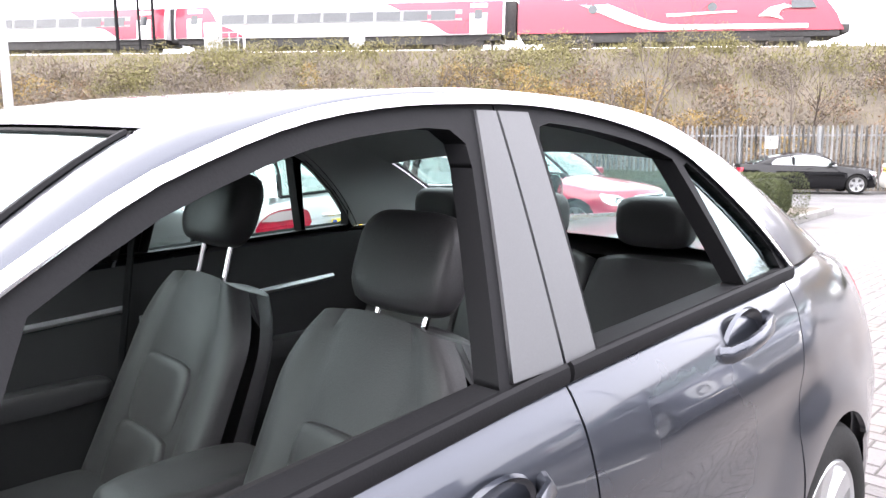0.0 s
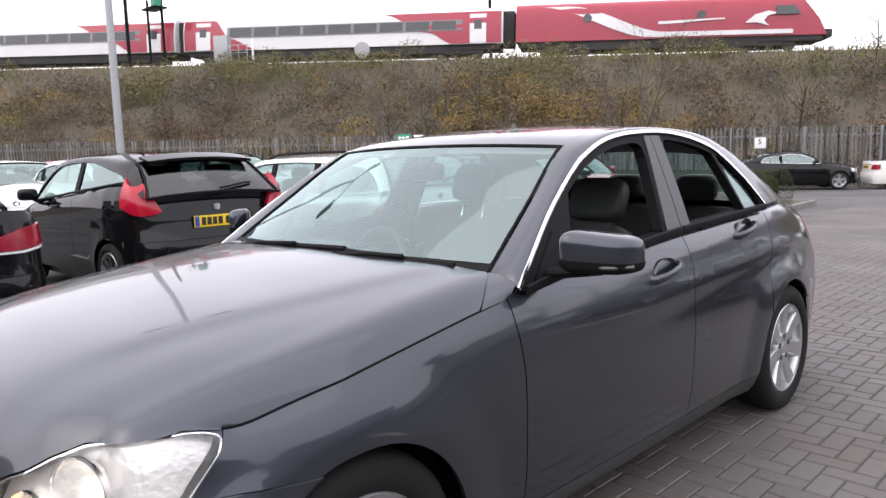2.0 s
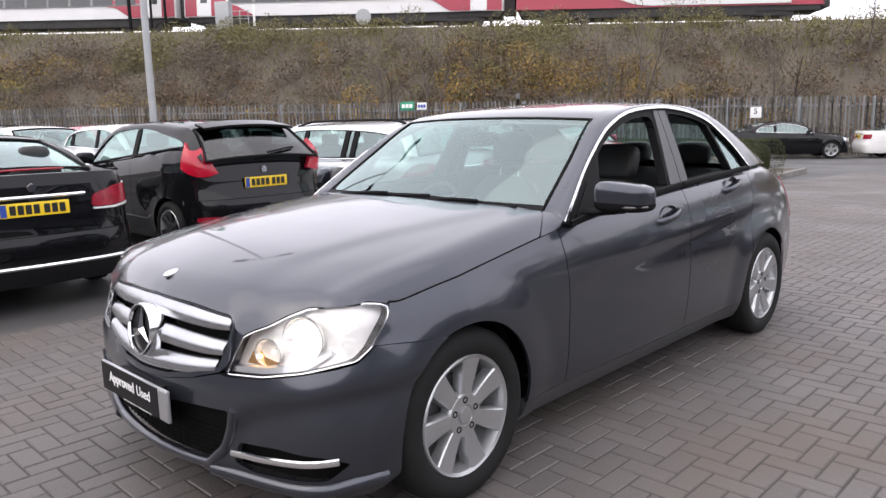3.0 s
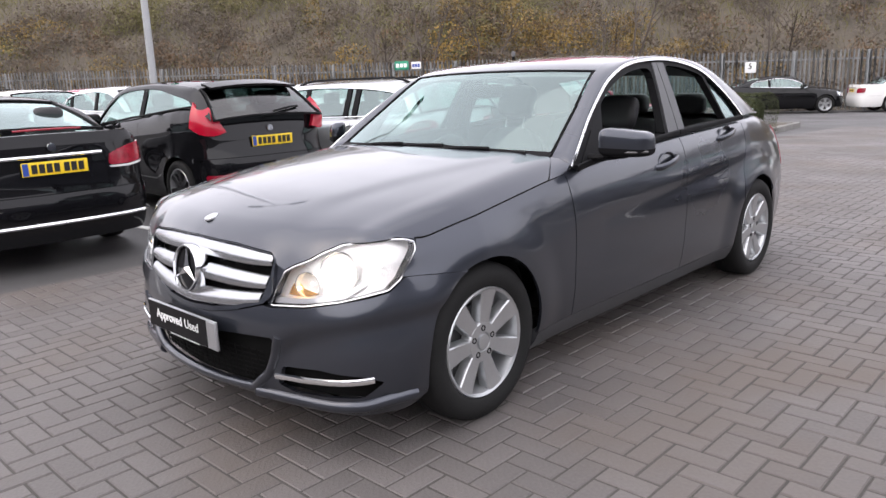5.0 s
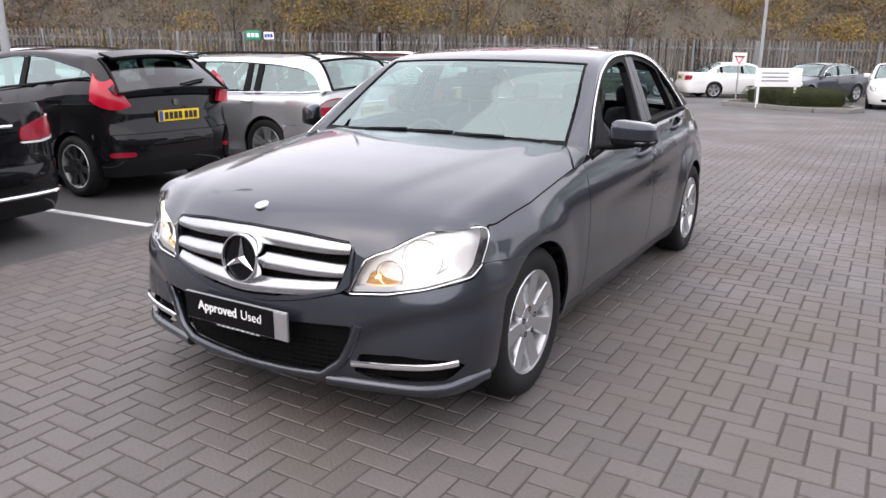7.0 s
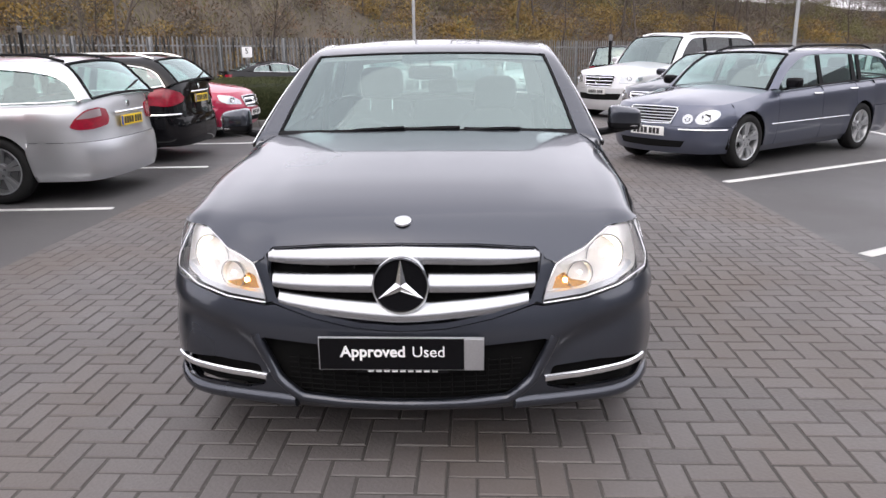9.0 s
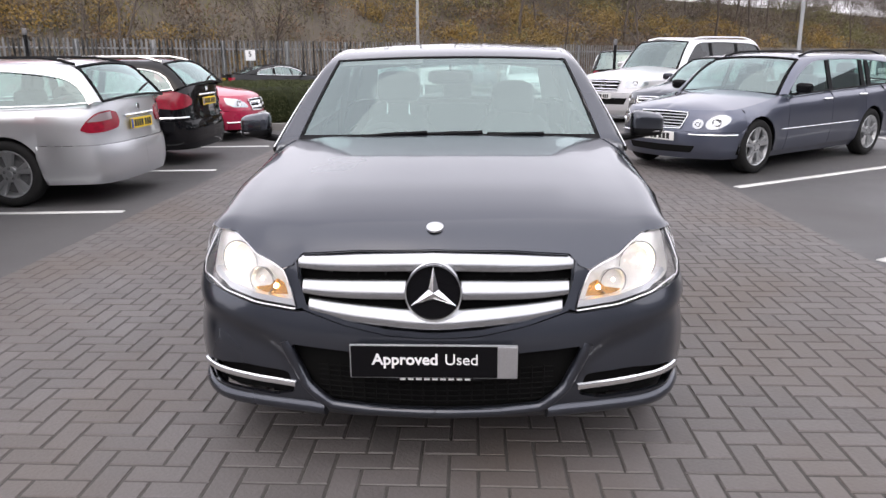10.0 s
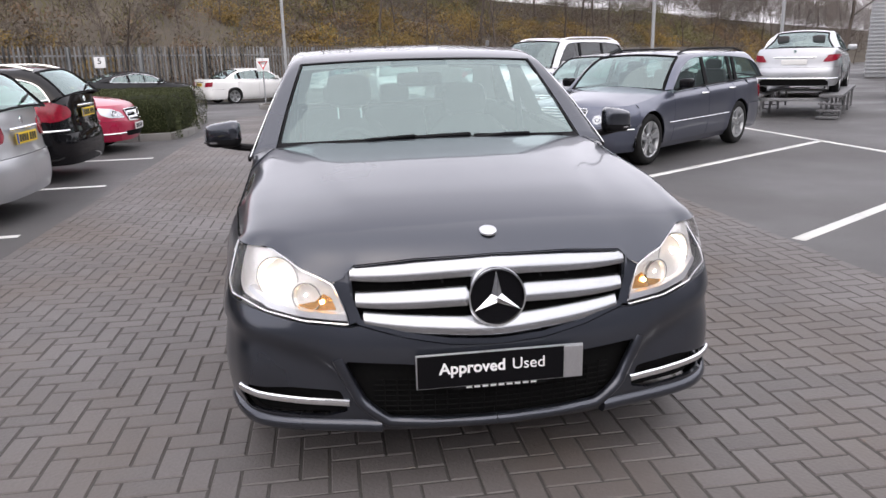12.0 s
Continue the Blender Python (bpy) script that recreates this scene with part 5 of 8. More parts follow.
    # door cards, floor, rear shelf, sills
    for s in (1, -1):
        card = lambda u, v: Vector((s * (0.765 + 0.045 * (1 - v) * 0 - 0.03 * (1 - (1 - v)) ** 2), -0.95 + 2.2 * u, 0.26 + (saloon_belt(-0.95 + 2.2 * u) - 0.27) * v))
        dc = part("door_card", grid_bm(card, 24, 8), CABIN, car, "dark moulded door lining")
        for y0, y1 in ((-0.55, 0.10), (0.25, 0.85)):
            part("door_armrest", pad((0.07, y1 - y0, 0.07), (s * 0.735, (y0 + y1) / 2, 0.66), 0.5), LEATHER, dc)
            part("bright_strip", tube_bm([(s * 0.744, y0 - 0.05, 0.835), (s * 0.742, y1 + 0.06, 0.875)], 0.011, 6), SATIN, dc)
        belt_pts = [(s * 0.665, 0.20, 1.27), (s * 0.70, 0.17, 1.05), (s * 0.735, 0.12, 0.62)]
        part("seat_belt", tube_bm(belt_pts, 0.022, 6, 0.25), TRIM, car)
    part("cabin_floor", box_bm((1.52, 2.3, 0.04), (0, 0.1, 0.30)), CABIN, car)
    part("parcel_shelf", grid_bm(lambda u, v: Vector(((u - 0.5) * 1.28, 1.16 + 0.45 * v, 1.015 + 0.01 * v)), 8, 3), CABIN, car)
    part("rear_bulkhead", box_bm((1.4, 0.04, 0.7), (0, 1.26, 0.66)), CABIN, car)
    im = part("inner_mirror", pad((0.24, 0.04, 0.075), (0, -0.45, 1.262), 0.8), GLOSS_BLACK, car, "dark interior mirror")
    part("mirror_stalk", tube_bm([(0, -0.46, 1.28), (0, -0.46, 1.325)], 0.008, 8), CABIN, im)


build_cabin(saloon, saloon_body)

# ---- other cars, one builder ----


def build_car(name, label, spec, pose_m, group="parked cars"):
    """A parked car from its main measures: length, width, height, axles, screens, lamps."""
    car = thing(name, label, "car", group, pose_m)
    g = spec.get
    y0, y1, W, H = spec["nose"], spec["tail"], spec["half"], spec["height"]
    fa, ra, wr = spec["fa"], spec["ra"], g("wr", 0.325)
    zn, zc, yc = g("zn", 0.76), g("zc", 0.98), spec["cowl"]
    yh, yr, yb, zb = spec["header"], spec["rear_header"], spec["rear_base"], g("zb", 1.02)
    bf, br = g("belt_f", 0.93), g("belt_r", 1.02)
    col, estate, tall = spec["paint"], g("estate", False), g("sill", 0.25)
    r = g("corner", 1.0)
    body = Body(
        plan=[(0, y0), (W * 0.36, y0 + 0.03), (W * 0.66, y0 + 0.12 * r), (W * 0.86, y0 + 0.25 * r), (W * 0.955, y0 + 0.42), (W * 0.985, y0 + 0.62), (W * 0.99, fa + 0.2), (W, 0), (W * 0.99, ra - 0.1),
              (W * 0.975, y1 - 0.55), (W * 0.94, y1 - 0.30), (W * 0.86, y1 - 0.14), (W * 0.66, y1 - 0.05), (W * 0.36, y1 - 0.012), (0, y1)],
        side=[(0.1, 0.14), (0.18, 0.09), (0.24, 0.05), (0.34, 0.02), (0.5, 0.004), (0.65, 0.0), (0.85, 0.008), (1.3, 0.02)],
        front=[(0.12, 0.12), (0.2, 0.04), (0.3, 0.0), (zn * 0.66, 0.0), (zn * 0.80, 0.03), (zn * 0.95, 0.06), (zn, 0.085), (zn + 0.06, 0.16)],
        rear=[(0.12, 0.12), (0.22, 0.03), (0.35, 0.0), (0.55, 0.0), (0.64, 0.03), (0.85, 0.045), (zb - 0.02, 0.07), (zb + 0.05, 0.10)] if not g("hatch") else
             [(0.12, 0.12), (0.22, 0.03), (0.35, 0.0), (0.60, 0.0), (0.70, 0.05), (0.9, 0.075), (zb, 0.12), (zb + 0.2, 0.20)],
        rim=[(y0 - 0.1, zn + 0.03), (y0 + 0.4, zn + 0.035), (fa, (zn + bf) / 2), (yc + 0.1, bf), (0.3, (bf + br) / 2), (yb - 0.3, br), (y1, zb)],
        shoulder=[(y0 - 0.1, zn + 0.1), (y0 + 0.4, zn), (fa, (zn + bf) / 2 - 0.03), (yc + 0.1, bf - 0.03), (0.3, (bf + br) / 2 - 0.03), (yb - 0.3, br - 0.03), (y1, zb - 0.02)],
        arches=((fa, wr), (ra, wr)), arch_r=wr + 0.045)
    AR = wr + g("arch_gap", 0.04)
    zs = tall

    def bottom(y):
        b = zs
        for c in (fa, ra):
            if abs(y - c) < AR:
                b = max(b, wr + math.sqrt(AR * AR - (y - c) ** 2))
        return b

    def slab(ya, yb_, n=24):
        ys = sorted({ya, yb_, *[y for y in np.linspace(ya, yb_, n)], *[c + AR * math.cos(radians(a)) for c in (fa, ra) for a in range(0, 181, 12) if ya < c + AR * math.cos(radians(a)) < yb_]})
        return body.yz([(y, bottom(y)) for y in ys] + [(y, body.rim_t(y)) for y in reversed(ys)])
    fy, ry = fa - AR * 0.75, ra + AR * 0.9
    d0, d1, d2 = yc + 0.25, spec.get("b_gap", 0.12), ra - AR * (0.55 if not g("two_door") else 0.9)
    G = 0.003
    both(lambda: panel(body, slab(fy, d0 - G), 0.08), "front_wing", col, car)
    if g("two_door"):
        doors = both(lambda: panel(body, slab(d0 + G, d1 + 0.35), 0.09), "door", col, car)
        both(lambda: panel(body, slab(d1 + 0.35 + 2 * G, ry), 0.09), "rear_quarter", col, car)
    else:
        doors = both(lambda: panel(body, slab(d0 + G, d1 - G), 0.09), "front_door", col, car)
        both(lambda: panel(body, slab(d1 + G, d2 - G), 0.09), "rear_door", col, car)
        both(lambda: panel(body, slab(d2 + G, ry), 0.09), "rear_quarter", col, car)
    both(lambda: panel(body, body.yz([(fa + AR, zs + 0.02), (ra - AR, zs + 0.02), (ra - AR, 0.17), (fa + AR, 0.17)]), 0.3, (), 0.04, -0.01), "sill", g("sill_paint", col), car)
    zfb = zn * g("bump_top", 0.70)
    aF, aR = body.a_y(fy), body.a_y(ry)
    part("front_bumper", mid_panel(body, [(0, 0.2), (aF, 0.2), (body.a_y(fa - AR), wr)] + body.yz([(fa + AR * math.cos(radians(a)), wr + AR * math.sin(radians(a))) for a in (165, 150, 138.6)]) + [(aF, zfb), (0, zfb)], 0.07, (), 0.02), col, car)
    part("front_panel", mid_panel(body, [(0, zfb + 0.004), (aF, zfb + 0.004), (aF, bottom(fy) + 0.15)] + [(a, body.rim(a)) for a in np.linspace(aF, 0, 14)], 0.07, (), 0.0), col, car)
    zrb = g("rear_bump_top", 0.62)
    part("rear_bumper", mid_panel(body, [(aR, max(bottom(ry), 0.3)), (body.a_y(ra + AR + 0.01), 0.22), (body.length, 0.22), (body.length, zrb), (aR, zrb)], 0.07, (), 0.02, True, 0.012), g("bumper_paint", col), car)
    part("rear_panel", mid_panel(body, [(aR, zrb + 0.004), (body.length, zrb + 0.004), (body.length, zb)] + [(a, body.rim(a)) for a in np.linspace(body.length - 0.05, aR, 10)], 0.06, (), 0.0, True), col, car)
    # bonnet and rear deck
    an = body.a_y(yc + 0.2)

    def deck(t, s):
        a = t ** 1.2 * an
        p = body.at(a, body.rim(a))
        cy = y0 + 0.12 + t ** 1.2 * (yc - 0.05 - y0 - 0.12)
        c = Vector((0, cy, p.z + (zn + (zc - zn) * ((cy - y0) / (yc - y0)) ** 0.75 + 0.02 - p.z) * min(1, t * 6)))
        q = p.lerp(c, s)
        q.z = p.z + (c.z - p.z) * (1 - (1 - s) ** 2)
        return q
    bn = grid_bm(deck, 18, 10)
    bn = join(bn, mirror_x(bn.copy()))
    bmesh.ops.remove_doubles(bn, verts=bn.verts, dist=1e-3)
    part("bonnet", bn, col, car, sharp=60)
    ab = body.a_y(min(yb - 0.4, y1 - 0.75))

    def boot(t, s):
        a = ab + t * (body.length - ab)
        p = body.at(a, body.rim(a))
        q = p.lerp(Vector((0, p.y, zb + 0.03 * (1 - t))), s)
        q.z = p.z + (zb + 0.025 - p.z) * (1 - (1 - s) ** 2) * (1 - t)
        return q
    bt = grid_bm(boot, 14, 8)
    bt = join(bt, mirror_x(bt.copy()))
    part("boot_lid" if not estate else "tailgate_base", bt, col, car, sharp=60)
    # roof shell
    xr = W * g("roof_w", 0.70)
    rail = smooth_curve([(W * 0.84, yc + 0.18, bf + 0.01), (W * 0.775, (yc + 0.18) * 0.5 + yh * 0.5, bf + (H - bf) * 0.52), (xr * 1.02, yh, H - 0.095), (xr, yh + 0.3, H - 0.05), (xr * 0.985, (yh + yr) / 2, H - 0.035),
                         (xr * 0.985, yr - 0.25, H - 0.045 - g("slope", 0.0)), (xr, yr, H - 0.085 - g("slope", 0.0)), (xr * 1.06, yr * 0.5 + yb * 0.5, (H - 0.085 - g("slope", 0.0) + zb) / 2 + 0.02), (W * 0.83, yb, zb - 0.01)], 81)
    ky = np.linspace(0, 1, 81)
    bul = soft_table([(yc, -0.16), (yh, -0.07), ((yh + yr) / 2, 0.0), (yr, 0.05), (yb, 0.07 if estate else 0.12)], 0.1)

    def shell(k, u, drop=0.0):
        p = Vector([float(np.interp(k * 80, range(81), rail[:, j])) for j in range(3)])
        w = 2 * u - 1
        f = 1 - abs(w) ** 2.2
        return Vector((p.x * w, p.y + bul(p.y) * f, p.z + 0.04 * f - drop))
    k1 = float(np.interp(yh, rail[:, 1], ky))
    k2 = float(np.interp(yr, rail[:, 1], ky))
    glass = g("glass", GLASS)
    part("roof", grid_bm(lambda s, u: shell(k1 + (k2 - k1) * s, u), 14, 12), col, car, sharp=50)
    part("headlining", grid_bm(lambda s, u: shell(k1 + (k2 - k1) * s, 0.02 + u * 0.96, 0.035), 8, 6), HEADLINING, car)
    for nm, ka, kb, gl in (("windscreen", 0.0, k1, GLASS), ("rear_screen", k2, 1.0, glass)):
        o = part(nm, grid_bm(lambda s, u: shell(ka + (kb - ka) * s, 0.03 + 0.94 * u, 0.006), 8, 12), gl, car)
        o.visible_shadow = False
        edge = [shell(ka + (kb - ka) * i / 8, 0.02) for i in range(9)] + [shell(kb, 0.02 + 0.96 * i / 8) for i in range(9)] + [shell(kb + (ka - kb) * i / 8, 0.98) for i in range(9)] + [shell(ka, 0.98 - 0.96 * i / 8) for i in range(9)]
        part(nm + "_seal", tube_bm(edge, 0.014, 5), TRIM, o)
    # side windows
    gx = lambda y, z: W * 0.945 - (W * 0.945 - xr * 1.13) * (z - bf) / (H - 0.09 - bf)
    ye = spec["dlo_end"]
    ap = smooth_curve([(yc + 0.24, bf + 0.012), ((yc + 0.24) * 0.5 + (yh + 0.1) * 0.5, bf + (H - bf) * 0.45), (yh + 0.12, H - 0.145), (yh + 0.5, H - 0.10), ((yh + yr) / 2 + 0.1, H - 0.098), (ye - g("dlo_slope", 0.35), H - 0.15 - g("slope", 0.0) * 0.7), (ye - g("dlo_slope", 0.35) * 0.3, g("dlo_mid", (H + br) / 2 - 0.02)), (ye, br + 0.01)], 33)
    arch = [tuple(p) for p in ap]
    belt = lambda y: body.rim_t(y) + 0.004

    def strip(t, s):
        p = Vector([float(np.interp(t * 80, range(81), rail[:, j])) for j in range(3)])
        i = t * 32
        y, z = np.interp(i, range(33), ap[:, 0]), np.interp(i, range(33), ap[:, 1])
        b = Vector((gx(y, z) + 0.004, y, z))
        return p.lerp(b, s) + Vector((0.75, 0, 0.66)) * 0.02 * math.sin(math.pi * s)
    both(lambda: skin_bm(grid_bm(strip, 36, 6), 0.01, -1), "roof_side", col, car, sharp=60)
    win = arch + [(y, belt(y)) for y in np.linspace(ye - 0.02, yc + 0.3, 12)]
    sidef = lambda o: (lambda y, z: Vector((gx(y, z) + o, y, z)))
    for s in (1, -1):
        mk = (lambda bm: mirror_x(bm)) if s < 0 else (lambda bm: bm)
        o = part("side_glass", mk(sheet_bm(win, sidef(-0.012), 0.12)), g("side_glass", glass), car)
        o.visible_shadow = False
        top_z = lambda y: float(np.interp(y, [p[0] for p in arch], [p[1] for p in arch]))
        for yp in g("pillars", (d1,)):
            part("pillar", mk(sheet_bm([(yp - 0.05, belt(yp)), (yp + 0.05, belt(yp)), (yp + 0.07, top_z(yp + 0.07) - 0.01), (yp - 0.02, top_z(yp - 0.02) - 0.01)], sidef(0.0), 0.1, (), False, 0.02, lambda x, y, z: Vector((-1, 0, 0)))), g("pillar_paint", TRIM), car)
        if g("bright", True):
            part("chrome_strip", mk(tube_bm([Vector((gx(y, z) + 0.008, y, z)) for y, z in arch], 0.009, 5)), CHROME, car)
            part("chrome_strip", mk(tube_bm([Vector((gx(y, belt(y)) + 0.012, y, belt(y))) for y in np.linspace(yc + 0.3, ye, 12)], 0.009, 5)), CHROME, car)
        else:
            part("belt_seal", mk(tube_bm([Vector((gx(y, belt(y)) + 0.01, y, belt(y))) for y in np.linspace(yc + 0.3, ye, 12)], 0.012, 5)), TRIM, car)
        ym = yc + 0.42
        mb = pad((0.20, 0.12, 0.13), (W + 0.06, ym, bf + 0.10), 0.8)
        mir = part("door_mirror", mk(mb), g("mirror_paint", col), car)
        part("mirror_foot", mk(tube_bm([(W * 0.93, ym, bf + 0.01), (W + 0.02, ym, bf + 0.06)], 0.02, 6)), TRIM, mir)
        for yd in ((d1 - 0.14,) if g("two_door") else (d1 - 0.14, d2 - 0.10)):
            zh = body.rim_t(yd) - 0.10
            p = body.at(body.a_y(yd), zh)
            part("door_handle", mk(tube_bm([p + Vector((0.0, -0.10, 0)), p + Vector((0.03, -0.07, 0)), p + Vector((0.034, 0, 0)), p + Vector((0.03, 0.07, 0)), p + Vector((0, 0.10, 0))], 0.013, 6)), g("handle_paint", col), car)
        if g("rails"):
            pts = [shell(float(np.interp(y, rail[:, 1], ky)), 0.94) + Vector((0, 0, 0.045 * min(1, 8 * i / 14, 8 * (14 - i) / 14))) for i, y in enumerate(np.linspace(yh + 0.15, yr - 0.05, 15))]
            part("roof_rail", mk(tube_bm(pts, 0.016, 6)), spec["rails"], car)
        for ay in (fa, ra):
            wheel(car, (s * (W * 0.985), ay, wr), wr, g("rim_r", wr * 0.70), g("spokes", 5), 0.2, s, g("wheel_paint", ALLOY), g("twin", False), 0.0, g("spoke_w", 0.7), g("lip", True))

            def liner(u, v, ay=ay):
                a = radians(-12 + 204 * u)
                return Vector((s * (W * 0.7 + W * 0.27 * v), ay + (AR + 0.006) * math.cos(a), wr + (AR + 0.006) * math.sin(a)))
            part("arch_liner", grid_bm(liner, 16, 2), UNDER, car)
        # lamps
        if "head" in spec:
            pts = spec["head"]
            lm = part("headlamp", mk(panel(body, rounded(body.xz(pts), 0.03, 3), 0.06, (), 0.02, 0.006)), LAMP_CHROME, car, "clear glass headlamp")
            cx, cz = sum(p[0] for p in pts) / len(pts), sum(p[1] for p in pts) / len(pts)
            for ox, rad in g("lamp_rings", ((0.0, 0.055),)):
                c = body.at(body.a_xz(cx + ox, cz), cz, 0.004)
                rg = revolve_bm([(-0.012, rad), (-0.014, rad * 0.8), (0.002, rad * 0.55), (0.004, 0)], 20, "y")
                bmesh.ops.transform(rg, matrix=Matrix.Translation(c) @ Matrix.Rotation(radians(25), 4, "Z"), verts=rg.verts)
                part("lamp_ring", mk(rg), CHROME, lm)
        for pts, mat in spec.get("tails", ()):
            part("tail_lamp", mk(panel(body, rounded(body.xz(pts, True), 0.03, 3), 0.06, (), 0.02, 0.016)), mat, car, "red rear lamp" if mat is RED_LENS else "clear rear lamp")
        for pts, mat in spec.get("side_tails", ()):
            part("tail_lamp", mk(panel(body, rounded(body.yz(pts), 0.03, 3), 0.06, (), 0.02, 0.012)), mat, car, "red rear lamp")
        if "wrap" in spec:
            w0, w1, w2 = spec["wrap"]
            part("tail_lamp", mk(panel(body, rounded(body.yz(w0) + body.xz(w1, True) + body.yz(w2), 0.02, 2), 0.045, (), 0.03, 0.014)), RED_LENS, car, "red wraparound rear lamp")
        for fn in spec.get("extra", ()):
            fn(car, body, shell, mk, s)
    if "grille" in spec:
        gx0, gz0, gz1 = spec["grille"]
        out = 0.006
        o = part("grille", mid_panel(body, body.xz([(0, gz0), (gx0 * 0.86, gz0 + 0.015), (gx0, gz1 - 0.02), (gx0 * 0.96, gz1), (0, gz1 + 0.006)]), 0.05, (), 0.02, out=out), UNDER, car)
        nb = g("bars", 3)
        for i in range(nb):
            z = gz0 + 0.012 + (gz1 - gz0 - 0.02) * (i + 0.5) / nb
            w = gx0 * (0.86 + 0.12 * i / nb)
            pts = [Vector((x, body.at(body.a_xz(max(0.001, abs(x)), z), z, out + 0.008).y, z)) for x in np.linspace(-w, w, 13)]
            part("grille_bar", tube_bm(pts, (gz1 - gz0) / nb * g("bar_fill", 0.28), 6), g("bar_paint", CHROME), o)
        edge = [(-gx0 * 0.86, gz0 + 0.01), (-gx0, gz1 - 0.02), (-gx0 * 0.95, gz1), (0, gz1 + 0.008), (gx0 * 0.95, gz1), (gx0, gz1 - 0.02), (gx0 * 0.86, gz0 + 0.01), (0, gz0), (-gx0 * 0.86, gz0 + 0.01)]
        pts = [Vector((x, body.at(body.a_xz(max(0.001, abs(x)), z), z, out + 0.006).y, z)) for x, z in edge]
        part("grille_frame", tube_bm(pts, 0.011, 6), CHROME, o)
        em = revolve_bm([(0.0, 0.075), (-0.014, 0.072), (-0.014, 0.062), (-0.004, 0.058), (-0.004, 0)], 24, "y")
        if g("emblem", True):
            zm = (gz0 + gz1) / 2
            bmesh.ops.translate(em, vec=(0, body.at(0.0, zm, out + 0.012).y, zm), verts=em.verts)
            part("emblem", em, CHROME, o, "round silver emblem")
        else:
            em.free()
    if "intake" in spec:
        ix, iz0, iz1 = spec["intake"]
        part("lower_intake", mid_panel(body, body.xz([(0, iz0), (ix * 0.9, iz0 + 0.01), (ix, iz1), (0, iz1)]), 0.07, (), 0.02, out=0.006), UNDER, car)
    if "front_plate" in spec:
        z = spec["front_plate"]
        plate(car, (0, body.at(0.0, z).y - 0.02, z), 0, False)
    if "rear_plate" in spec:
        z = spec["rear_plate"]
        plate(car, (0, body.at(body.length, z).y + 0.022, z), 180, g("yellow", True), bars=g("plate_bars", 7))
        if g("plate_strip", True):
            zz = z + 0.095
            pts = [Vector((x, body.at(body.a_xz(max(0.001, abs(x)), zz, True), zz, 0.018).y, zz)) for x in np.linspace(-g("strip_w", 0.42), g("strip_w", 0.42), 13)]
            part("bright_strip", tube_bm(pts, 0.015, 6), CHROME, car)
        bd = revolve_bm([(0, 0.0), (0.006, 0.0), (0.006, 0.034), (0.0, 0.038), (-0.004, 0.038)], 20, "y")
        zz = z + g("badge_up", 0.17)
        bmesh.ops.translate(bd, vec=(0, body.at(body.length, zz).y + 0.012, zz), verts=bd.verts)
        part("rear_badge", bd, CHROME, car, "small round silver badge")
    # inside: dark tub to the belt line, seats showing through the glass
    part("cabin_tub", box_bm((W * 1.62, yb - yc - 0.6, 0.10), (0, (yb + yc) / 2 + 0.1, bf - 0.22)), CABIN, car)
    part("underbody", box_bm((W * 1.3, y1 - y0 - 0.5, 0.2), (0, (y0 + y1) / 2, 0.32)), UNDER, car)
    part("engine_bay", box_bm((W * 1.3, max(0.3, yc - y0 - 0.55), 0.3), (0, (y0 + yc) / 2 + 0.15, 0.5)), UNDER, car)
    for x in (-W * 0.42, W * 0.42):
        for yy in (d1 - 0.08, d2 + 0.15):
            st = part("seat_back", pad((0.48, 0.14, 0.52), (x, yy + 0.1, bf - 0.02), 0.5), LEATHER, car)
            part("head_restraint", pad((0.26, 0.10, 0.17), (x, yy + 0.16, bf + 0.30), 0.8), LEATHER, st)
    return car


def saloon_spec(**k):
    d = dict(nose=-2.30, tail=2.29, half=0.885, height=1.44, fa=-1.50, ra=1.27, cowl=-1.12, header=-0.38, rear_header=0.95, rear_base=1.62, zb=1.03, dlo_end=1.25, paint=SILVER_PAINT,
             head=[(0.46, 0.58), (0.50, 0.66), (0.66, 0.74), (0.80, 0.77), (0.82, 0.66), (0.76, 0.60)], grille=(0.42, 0.52, 0.72), intake=(0.5, 0.27, 0.36), front_plate=0.42,
             tails=[([(0.45, 0.72), (0.50, 0.90), (0.80, 0.92), (0.80, 0.74)], RED_LENS)], rear_plate=0.82, pillars=(0.12, 0.98))
    d.update(k)
    return d


def estate_spec(**k):
    d = dict(nose=-2.42, tail=2.43, half=0.905, height=1.47, fa=-1.60, ra=1.26, cowl=-1.20, header=-0.42, rear_header=2.05, rear_base=2.36, zb=1.03, dlo_end=2.26, dlo_slope=0.48, paint=SILVER_PAINT, estate=True, rails=TRIM,
             head=[(0.45, 0.60), (0.48, 0.70), (0.62, 0.76), (0.79, 0.77), (0.80, 0.66), (0.70, 0.59)], grille=(0.36, 0.56, 0.76), intake=(0.5, 0.27, 0.36), front_plate=0.47,
             tails=[([(0.52, 0.66), (0.55, 0.88), (0.85, 0.90), (0.85, 0.70)], RED_LENS)], rear_plate=0.80, pillars=(0.12, 1.02, 1.20))
    d.update(k)
    return d


def parked(x, y, turn, scale=0.93, z=None):
    return Matrix.Translation((x, y, (fall(y) if z is None else z))) @ Matrix.Rotation(radians(turn), 4, "Z") @ Matrix.Scale(scale, 4)


def exhaust(car, body, shell, mk, s):
    part("exhaust_tip", mk(box_bm((0.16, 0.08, 0.06), (0.52, body.at(body.length, 0.3).y - 0.12, 0.31), 0.02)), CHROME, car)


